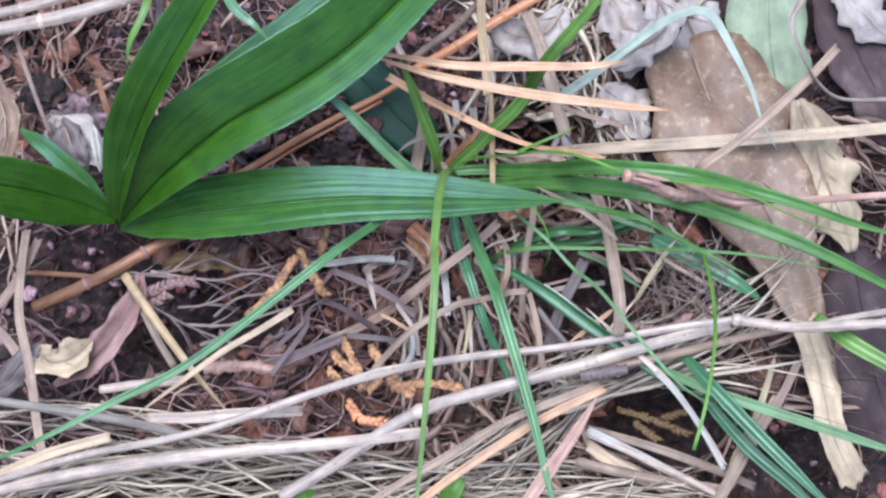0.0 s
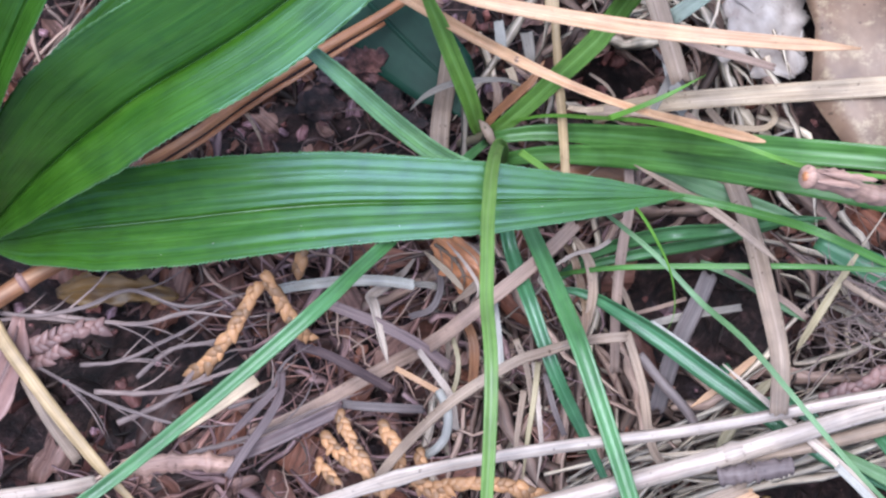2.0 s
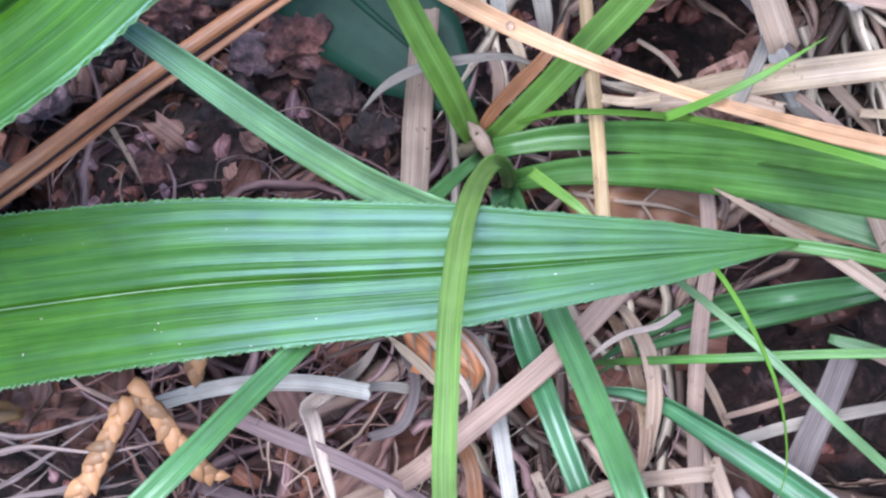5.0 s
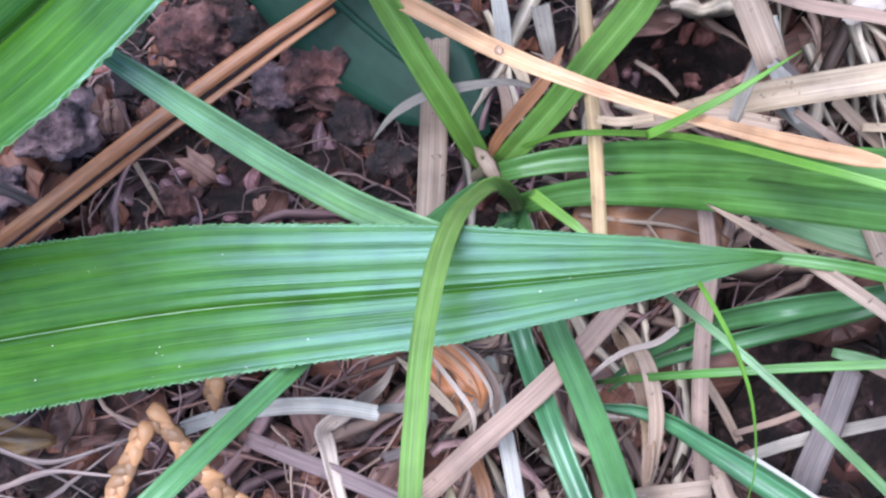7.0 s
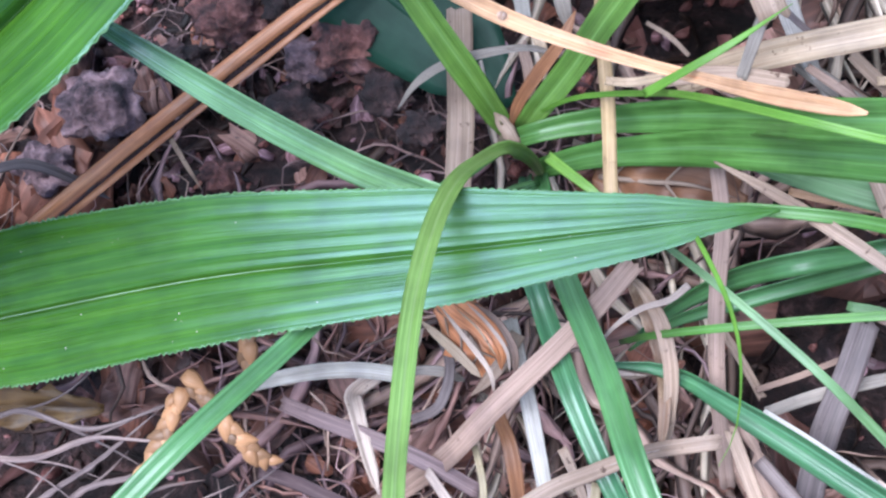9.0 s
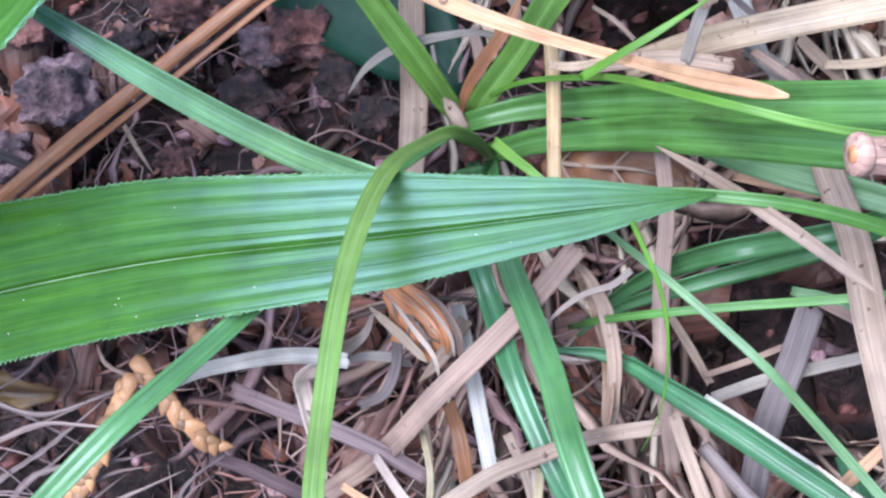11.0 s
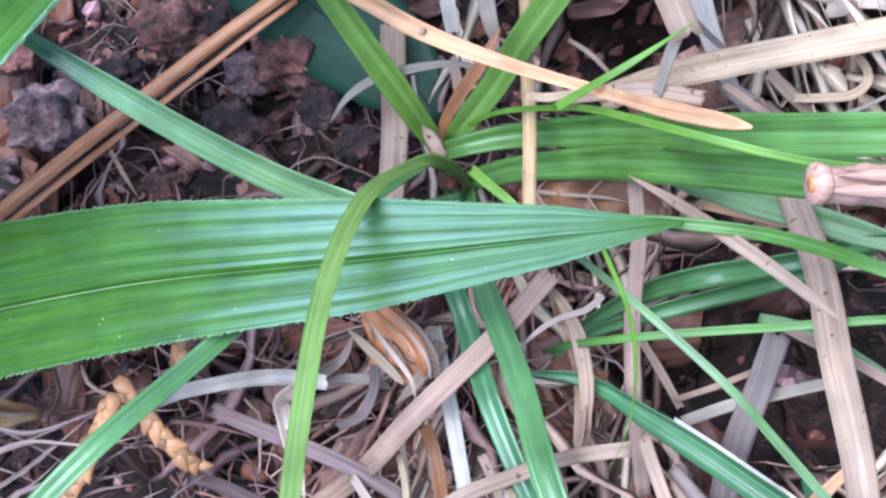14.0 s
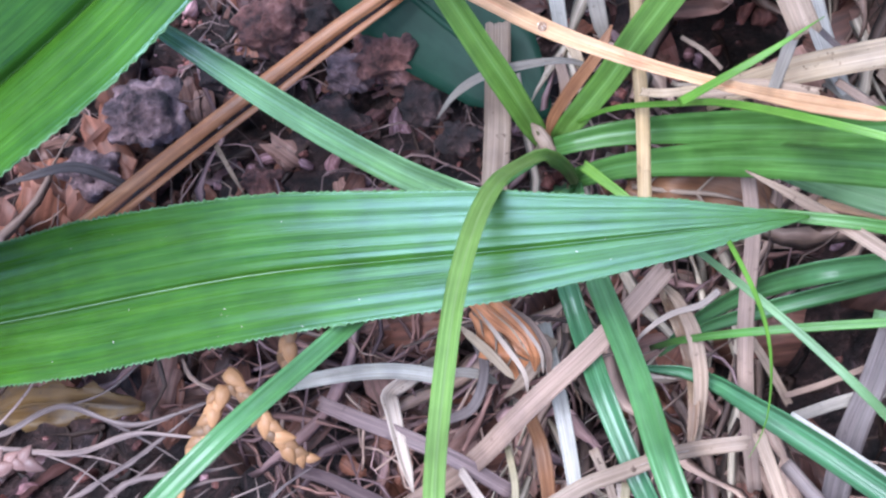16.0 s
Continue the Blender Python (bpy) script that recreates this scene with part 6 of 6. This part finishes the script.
ribbed_straw("straw", [(4.25, -6.98, 2.20), (5.84, -7.28, 2.40), (7.64, -7.75, 2.40), (8.84, -8.14, 2.20)], 2.4, "band", TAN, TAN, "tan narrow dead blade", "straw", "dry stalks", fold=0.25, n=30, seed=158)
thing("straw", tube([(4.22, -7.12, 2.70), (5.50, -7.56, 2.90), (7.10, -8.16, 2.90), (8.02, -8.55, 2.70)], 1.95, seed=159), PALE_STRAW, "cream dry stalk lying on litter", "straw", "dry stalks")
ribbed_straw("straw", [(7.91, -8.20, 2.50), (8.22, -7.25, 2.70), (8.64, -6.31, 2.80), (9.12, -4.53, 2.60)], 2.0, "spindle", OLIVE_STRAW, OLIVE_STRAW, "translucent brownish dead blade", "straw", "dry stalks", fold=0.25, n=30, seed=160)
thing("straw", ribbon([(3.90, -3.83, 3.30), (5.06, -4.74, 3.50), (6.22, -5.68, 3.60), (7.88, -7.66, 3.40)], 1.78, "spindle", n=30, fold=0.25, seed=161), PALE_STRAW, "pale thin dead blade", "straw", "dry stalks")
ribbed_straw("straw", [(-8.64, 4.22, 2.20), (-8.54, 3.32, 2.40), (-8.51, 2.49, 2.20)], 2.17, "band", LILAC_STRAW, LILAC_STRAW, "pale grey upright dead blade", "straw", "dry stalks", fold=0.25, n=30, seed=162)
thing("straw", ribbon([(-10.21, 1.63, 1.80), (-9.95, 1.06, 2.00), (-9.72, 0.53, 1.80)], 1.71, "band", n=30, fold=0.25, seed=163), RUST, "rust brown dead strip", "straw", "dry stalks")
thing("straw", ribbon([(-3.06, 4.87, 2.20), (-2.16, 3.64, 2.40), (-1.61, 2.74, 2.40)], 2.01, "band", n=30, fold=0.25, seed=164), PALE_STRAW, "thin cream bent dead blade", "straw", "dry stalks")
ribbed_straw("straw", [(4.27, -7.39, 2.30), (5.12, -7.91, 2.50), (6.38, -8.34, 2.40)], 3.64, "band", WARM_STRAW, WARM_STRAW, "cream dead blade lying on litter", "straw", "dry stalks", fold=0.25, n=30, seed=165)
ribbed_straw("straw", [(-7.69, -0.30, 0.90), (-7.23, -0.22, 1.10), (-6.43, -0.13, 1.30), (-5.95, -0.31, 1.20), (-5.51, -0.61, 0.90)], 1.50, "spindle", LILAC_STRAW, LILAC_STRAW, "grey arched dead blade over soil", "straw", "dry stalks", fold=0.25, n=30, seed=167)
thing("straw", ribbon([(-4.68, 0.12, 0.80), (-4.44, -0.23, 0.90), (-4.33, -0.54, 0.70)], 0.75, "taper", n=30, fold=0.25, seed=168), TAN, "short tan dead stem on soil", "straw", "dry stalks")
ribbed_straw("straw", [(2.97, 1.30, 2.00), (2.80, 0.87, 2.20), (2.59, 0.39, 2.00)], 1.45, "band", ASH_STRAW, ASH_STRAW, "bluish white narrow dead blade", "straw", "dry stalks", fold=0.25, n=30, seed=169)
ribbed_straw("straw", [(1.13, 0.43, 2.20), (1.42, 0.38, 2.40), (1.75, 0.43, 2.20)], 1.04, "band", WARM_STRAW, WARM_STRAW, "cream short dead blade", "straw", "dry stalks", fold=0.25, n=30, seed=170)
ribbed_straw("straw", [(2.70, 1.78, 2.60), (3.38, 1.50, 2.90), (3.98, 1.36, 3.00), (4.56, 1.23, 2.90)], 1.46, "band", PINK_STRAW, PINK_STRAW, "pink-brown flat dead blade", "straw", "dry stalks", fold=0.25, n=30, seed=172)
ribbed_straw("straw", [(3.29, 0.52, 1.40), (3.61, 0.26, 1.60), (3.92, 0.02, 1.50)], 1.05, "band", PINK_STRAW, PINK_STRAW, "short grey-brown dead blade", "straw", "dry stalks", fold=0.25, n=30, seed=173)
ribbed_straw("straw", [(4.05, 0.35, 1.00), (4.40, 0.33, 1.10), (4.75, 0.35, 1.20), (4.90, 0.49, 1.30), (4.87, 0.66, 1.20), (4.78, 0.78, 1.00)], 1.15, "band", WARM_STRAW, WARM_STRAW, "short cream dead blade piece", "straw", "dry stalks", fold=0.25, n=30, seed=174)
thing("straw", ribbon([(1.52, 1.12, 1.50), (1.81, 0.91, 1.70), (1.99, 0.71, 1.60)], 0.60, "band", n=30, fold=0.25, seed=175), TAN, "thin bent tan dead stem", "straw", "dry stalks")
thing("straw", ribbon([(2.66, 1.65, 1.30), (2.92, 1.33, 1.50), (3.24, 0.98, 1.50), (3.55, 0.72, 1.30)], 0.79, "band", n=30, fold=0.25, seed=176), LILAC_STRAW, "thin grey dead blade underneath", "straw", "dry stalks")
cypress_twig([[(5.12, -6.36, 1.30), (5.89, -6.52, 1.50), (7.09, -6.88, 1.50)], [(5.62, -6.71, 1.30), (6.26, -7.11, 1.40)], [(6.37, -6.48, 1.40), (7.13, -6.18, 1.40)]], 2.18, OCHRE_LEAF, "dark brown scaly twig in a dark hollow")
part("blade", ribbon([(-6.21, 3.49, 6.30), (-5.74, 2.68, 6.60), (-5.21, 2.30, 6.60), (-4.83, 2.00, 6.30)], 3.09, "taper", fold=0.4, seed=177), SILVER_GREEN, tuft4, "pale blue-green blade")

# ---- roots, cypress twigs and clods of soil ----
root([(-8.76, -3.76, 1.70), (-8.12, -3.77, 1.80), (-7.19, -3.55, 1.90), (-6.40, -3.20, 1.90), (-5.48, -3.45, 1.90), (-4.28, -3.12, 1.90), (-3.50, -2.92, 1.80)], 0.84, seed=178)
root([(-8.12, -3.70, 1.80), (-6.87, -3.79, 1.90), (-6.14, -3.79, 2.00), (-5.35, -3.54, 2.00), (-4.44, -3.58, 2.00), (-3.67, -3.44, 1.80)], 0.92, seed=179)
root([(-7.29, -4.61, 1.60), (-6.56, -4.49, 1.70), (-5.86, -4.13, 1.80), (-5.35, -3.84, 1.90), (-4.48, -3.20, 1.90)], 0.84, seed=180)
root([(-6.28, -4.78, 1.50), (-5.66, -4.23, 1.70), (-4.85, -4.02, 1.80), (-3.97, -3.56, 1.70)], 0.92, seed=181)
root([(-7.01, -5.08, 1.60), (-5.80, -4.99, 1.80), (-4.60, -4.55, 1.90), (-3.63, -4.15, 1.70)], 1.00, seed=182)
root([(-8.24, -4.53, 1.90), (-7.05, -5.05, 2.10), (-6.33, -5.30, 2.10), (-5.22, -5.54, 2.00), (-4.04, -5.43, 1.80)], 0.74, seed=183)
root([(-6.56, -5.61, 1.60), (-5.61, -5.09, 1.70), (-5.15, -4.54, 1.90), (-4.35, -3.88, 1.80)], 1.09, seed=184)
root([(-5.24, -6.08, 1.70), (-4.02, -5.63, 1.90), (-2.93, -5.10, 2.00), (-2.16, -4.75, 1.90)], 0.99, seed=185)
root([(-9.18, -3.99, 1.60), (-8.55, -3.85, 1.70), (-7.81, -3.80, 1.80), (-6.66, -3.93, 1.90)], 0.76, seed=186)
root([(-4.59, -5.23, 1.60), (-3.88, -4.87, 1.80), (-3.61, -4.34, 1.80), (-3.04, -3.91, 1.60)], 0.67, seed=187)
culm = thing("pale_twig", tube([(-6.25, -6.29, 2.40), (-5.59, -6.16, 2.50), (-4.91, -6.09, 2.50), (-4.34, -6.14, 2.30)], 3.16, rough=0.45, nodes=[0.2, 0.45, 0.75], seed=188), PALE_PINK, "knobbly pinkish dry twig", "twig", "dry stalks")
for share in [0.2, 0.45, 0.75]:
    part("node", knot([(-6.25, -6.29, 2.40), (-5.59, -6.16, 2.50), (-4.91, -6.09, 2.50), (-4.34, -6.14, 2.30)], 3.16, share), PALE_PINK, culm)
culm = thing("pale_twig", tube([(3.89, -5.68, 3.70), (4.32, -5.56, 3.90), (5.05, -5.40, 3.90)], 3.26, rough=0.5, nodes=[0.5], seed=189), ROOT, "stub of grey peeling dry twig", "twig", "dry stalks")
for share in [0.5]:
    part("node", knot([(3.89, -5.68, 3.70), (4.32, -5.56, 3.90), (5.05, -5.40, 3.90)], 3.26, share), ROOT, culm)
cypress_twig([[(-4.19, -3.06, 2.10), (-4.34, -3.42, 2.10), (-4.56, -3.89, 2.10), (-4.85, -4.29, 2.00), (-5.26, -4.65, 1.80)]], 2.85, CYPRESS, "orange-brown scaly dead cypress twig on roots")
cypress_twig([[(-3.99, -2.90, 2.10), (-3.76, -3.19, 2.00), (-3.53, -3.53, 1.90), (-3.20, -3.92, 1.60)]], 2.85, CYPRESS, "orange-brown scaly dead cypress twig on roots")
cypress_twig([[(-3.41, -2.20, 1.60), (-3.46, -2.53, 1.60), (-3.54, -2.72, 1.50)]], 3.06, CYPRESS, "short orange scaly dead cypress twig")
cypress_twig([[(-2.53, -5.17, 2.30), (-2.31, -5.61, 2.50), (-2.04, -5.98, 2.60), (-1.86, -6.47, 2.50)], [(-2.76, -5.58, 2.30), (-2.40, -5.86, 2.50), (-2.01, -6.07, 2.60)], [(-1.78, -5.32, 2.30), (-1.52, -5.66, 2.50), (-1.46, -6.10, 2.50), (-1.72, -6.46, 2.50)], [(-1.12, -5.75, 2.30), (-1.04, -6.03, 2.40), (-1.14, -6.34, 2.40)], [(-2.84, -6.00, 2.40), (-2.51, -6.30, 2.60)]], 2.58, CYPRESS, "branched sandy-orange scaly dead cypress spray")
cypress_twig([[(-0.73, -6.25, 2.60), (0.03, -6.15, 2.70), (0.73, -6.25, 2.60), (1.28, -6.42, 2.40)], [(-1.20, -6.18, 2.50), (-0.56, -6.51, 2.60)]], 2.60, CYPRESS, "orange scaly dead cypress twig under straw")
cypress_twig([[(-8.35, -4.39, 1.90), (-7.81, -4.19, 2.10), (-7.32, -3.96, 2.10), (-6.82, -3.89, 1.90)], [(-8.03, -4.62, 1.90), (-7.50, -4.29, 2.10)]], 3.03, CONE, "pinkish brown scaly cone scrap among roots")
cypress_twig([[(5.73, -4.32, 3.00), (6.18, -4.13, 3.10), (6.69, -3.82, 3.10)]], 2.90, CONE, "dark brown scaly cone scrap among straw")
cypress_twig([[(-2.23, -6.87, 2.30), (-1.88, -7.23, 2.40), (-1.11, -7.31, 2.30)]], 2.77, BROWN_STALK, "brown scaly twig scrap under straw")
clod(-6.20, 0.71, -0.45, 0.59, LILAC_SOIL, "grey lilac rounded clod of damp soil", 190)
clod(-2.59, 1.38, -0.45, 0.52, RED_SOIL, "reddish lump of damp soil with fibres", 191)
clod(-4.27, 1.83, -0.45, 0.47, RED_SOIL, "reddish brown lump of damp soil", 192)
clod(-3.23, 1.14, -0.45, 0.34, LILAC_SOIL, "dark greyish clod of damp soil", 193)
clod(-3.46, 0.49, -0.45, 0.36, soil_mat, "dark crumbly clod of damp soil", 194)
clod(-2.17, 0.66, -0.45, 0.33, soil_mat, "dark crumbly clod of damp soil", 195)
clod(-2.86, 2.09, -0.45, 0.39, LILAC_SOIL, "grey lilac clod of damp soil", 196)
clod(-1.67, 0.18, -0.45, 0.27, soil_mat, "dark crumbly clod of damp soil", 197)
clod(-5.10, 1.25, -0.45, 0.32, soil_mat, "dark crumbly clod of damp soil", 198)
clod(-6.84, 1.67, -0.45, 0.42, RED_SOIL, "reddish brown lump of damp soil", 199)
clod(-4.51, -0.32, -0.45, 0.26, RED_SOIL, "small reddish lump of damp soil", 200)
clod(-3.52, 1.90, -0.45, 0.29, soil_mat, "dark crumbly clod of damp soil", 201)
clod(-7.11, -0.10, -0.45, 0.40, LILAC_SOIL, "greyish clod of damp soil", 202)
clod(-10.98, 0.67, 0.60, 0.73, LILAC_SOIL, "grey lilac clod of damp soil", 230)
clod(-12.07, 1.34, 0.50, 0.65, soil_mat, "dark crumbly clod of damp soil", 231)

# ---- loose litter that nobody could count ----
thing("soil_crumbs", crumbs(2000, 21, (-12, 2), (-2, 9), (0.03, 0.2)), CRUMBS, "reddish brown and grey crumbs of damp soil", "soil", kind="stuff")
thing("leaf_flakes", strands(170, 31, (-12, 6), (-8, 8), (0.0, 0.3), (0.4, 1.3), (1.0, 3.2), 30, 80, seg=7, flatness=(0.03, 0.08), wave=1.6, smooth=False), FLAKES, "rotting rust and purple-brown flakes of leaf and bark", "litter", kind="stuff")
thing("scattered_crumbs", crumbs(900, 22, (-13, 13), (-10, 9), (0.04, 0.3), keep=lambda x, y: x > 2 or y < -2), CRUMBS, "brown crumbs of soil and bark under the litter", "soil", kind="stuff")
thing("root_litter", strands(230, 11, (-13, 2), (-10, -1.2), (0.2, 1.5), (1.2, 4.5), (0.5, 2.2), 8, 34, wave=0.9, seg=14, flatness=(0.06, 0.3)), LITTER, "tangle of grey-brown dead roots and blades over the soil", "litter", kind="stuff")
thing("hollow_roots", strands(300, 17, (-12, 1.5), (-1.5, 8), (0.1, 0.9), (0.8, 2.8), (0.15, 0.55), 70, 50, wave=1.9, seg=10), HOLLOW_FIBRE, "sparse fine dead roots in the soil hollow", "litter", kind="stuff")
thing("straw_litter", strands(230, 12, (-0.5, 9), (-9, 0.5), (0.3, 1.8), (2.0, 6.0), (0.9, 3.2), lambda x, y: -72 + 9 * x, 30, flatness=(0.05, 0.15), wave=0.8, seg=14, keep=lambda x, y: not under_leaf(x, y)), LITTER_TAN, "pinkish grey dead grass blades lying over one another", "litter", kind="stuff")
thing("back_straw_litter", strands(330, 13, (0.5, 13), (0, 9), (0.2, 1.2), (1.5, 4.5), (0.6, 2.8), 25, 50, flatness=(0.05, 0.2), wave=0.7, seg=12, keep=lambda x, y: not under_leaf(x, y)), LITTER_TAN, "greyish dead grass blades and scraps over soil", "litter", kind="stuff")
thing("front_straw_litter", strands(110, 14, (-13, 9), (-11, -4.8), (0.1, 1.1), (3.0, 8.0), (0.7, 2.4), 20, 22, flatness=(0.1, 0.5), wave=0.4, seg=12, keep=lambda x, y: (x > 0 or y < -7.3)), LITTER_TAN, "bleached dead grass stalks lying in a loose mat", "litter", kind="stuff")
thing("fine_straw_litter", strands(170, 18, (-13, 13), (-10, 8), (0.1, 1.2), (1.5, 4.0), (0.2, 0.7), -40, 50, wave=1.0, seg=9, keep=lambda x, y: not (-9 < x < 3 and y > -6.5) and not under_leaf(x, y)), LITTER_TAN, "hair-thin dead grass stems among the litter", "litter", kind="stuff")
thing("needle_litter", strands(330, 19, (-9, 2), (-8, -1.5), (0.3, 1.5), (0.5, 1.9), (0.3, 1.3), 30, 60, seg=8, wave=0.5, flatness=(0.06, 0.3)), RUST_BITS, "short rust-brown dead needles and twig bits", "litter", kind="stuff")
thing("outer_litter", strands(1500, 15, (-20, 20), (-18, 18), (0.05, 0.9), (2.0, 6.0), (0.7, 2.4), 20, 60, keep=lambda x, y: max(abs(x) / 12, abs(y) / 9) > 1), LITTER_TAN, "dead grass and twigs covering the woodland floor", "litter", kind="stuff")
thing("soil_debris", strands(1600, 16, (-13, 13), (-10, 9), (-0.05, 0.25), (0.2, 1.3), (0.4, 2.0), 0, 90, seg=5, flatness=(0.1, 0.5), wave=2.0), DEBRIS, "dark flakes of rotted leaf and bark on the soil", "debris", kind="stuff")
thing("pale_straw_litter", strands(330, 23, (-13, 5), (-11, -5.4), (1.5, 3.0), (3.0, 9.0), (0.5, 1.9), 18, 16, flatness=(0.15, 0.6), wave=0.35, seg=12, keep=lambda x, y: y < -7.7 - 0.08 * (x + 4) or x > 1), LITTER_PALE, "cream bleached grass stalks over the litter", "litter", kind="stuff")
thing("pale_blade_litter", strands(42, 24, (-1, 9), (-7, 4), (0.4, 1.4), (2.0, 5.0), (0.7, 2.6), lambda x, y: -70 + 8 * x, 30, flatness=(0.06, 0.2), wave=0.7, seg=14, keep=lambda x, y: not under_leaf(x, y)), LITTER_PALE, "bleached curled dead grass blades among the tufts", "litter", kind="stuff")
thing("matted_fibres", strands(110, 38, (-13, 3), (-10, -1.4), (0.7, 2.3), (1.0, 3.6), (0.2, 0.9), 12, 45, wave=1.7, seg=11, flatness=(0.15, 0.6)), LITTER_TAN, "matted cream and brown dead grass fibres", "litter", kind="stuff")
thing("corner_litter", strands(90, 39, (-14, -7.5), (-2, 6), (0.4, 1.8), (0.8, 3.5), (0.4, 1.8), 60, 55, wave=0.9, seg=9, flatness=(0.12, 0.6)), LITTER_TAN, "brown dead twigs and blades around the soil", "litter", kind="stuff")
thing("corner_bits", strands(140, 40, (-14, -7.5), (-2, 6), (0.2, 1.0), (0.4, 1.6), (0.5, 1.8), 60, 80, wave=1.5, seg=6, flatness=(0.1, 0.5)), RUST_BITS, "rust-brown scraps of bark and needles", "litter", kind="stuff")
thing("fine_roots", strands(230, 37, (-13, 2), (-10, -1.2), (0.3, 1.7), (0.8, 3.2), (0.15, 0.5), 15, 55, wave=2.0, seg=10), LITTER, "hair-fine tangled dead roots over the soil", "litter", kind="stuff")
thing("hair_roots", strands(80, 25, (5.7, 7.7), (-4.0, -2.2), (2.3, 3.5), (0.6, 2.0), (0.2, 0.55), 150, 50, wave=2.0, seg=9), ROOT, "tuft of hair-fine pale fibrous roots", "roots", kind="stuff")
thing("hollow_flakes", strands(90, 33, (-11, 1), (-1.5, 7), (0.0, 0.2), (0.3, 0.9), (0.4, 1.5), 30, 80, seg=7, flatness=(0.03, 0.1), wave=1.6, smooth=False), FLAKES, "damp rust and lilac-brown leaf flakes in the hollow", "litter", kind="stuff")
part("dust", specks(main_leaf.data, 26, (0.03, 0.085), 41, (0.2, 0.97)), WHITE_STRAW, main_leaf, "fine white dust motes")
thing("back_pale_litter", strands(95, 35, (0.6, 9), (0.5, 6), (0.5, 1.7), (1.5, 4.5), (0.8, 2.8), 20, 55, flatness=(0.05, 0.2), wave=0.6, seg=14, keep=lambda x, y: not under_leaf(x, y)), LITTER_PALE, "pale pinkish dead grass blades behind the tuft", "litter", kind="stuff")
thing("leaf_scraps", scraps(380, 51, (-8.6, 3), (-9.5, -1.3), (0.15, 1.3), (0.12, 0.75), keep=covered), SCRAP, "torn rust, grey and purple-brown scraps of rotting leaf", "litter", kind="stuff")
thing("corner_scraps", scraps(150, 52, (-14, -6.5), (-2, 6.5), (0.1, 1.0), (0.2, 0.9), keep=covered), SCRAP, "crumpled brown and lilac-grey scraps of rotting leaf", "litter", kind="stuff")
thing("tuft_scraps", scraps(170, 53, (1, 11), (-7, 7), (0.1, 0.7), (0.15, 0.8), keep=lambda x, y: covered(x, y) and not under_leaf(x, y)), SCRAP, "rust-brown scraps of rotting leaf under the straw", "litter", kind="stuff")
thing("hollow_scraps", scraps(200, 54, (-7.5, 1), (-1.4, 5.5), (0.0, 0.25), (0.08, 0.45)), SCRAP, "small damp brown and pinkish leaf scraps in the soil hollow", "litter", kind="stuff")
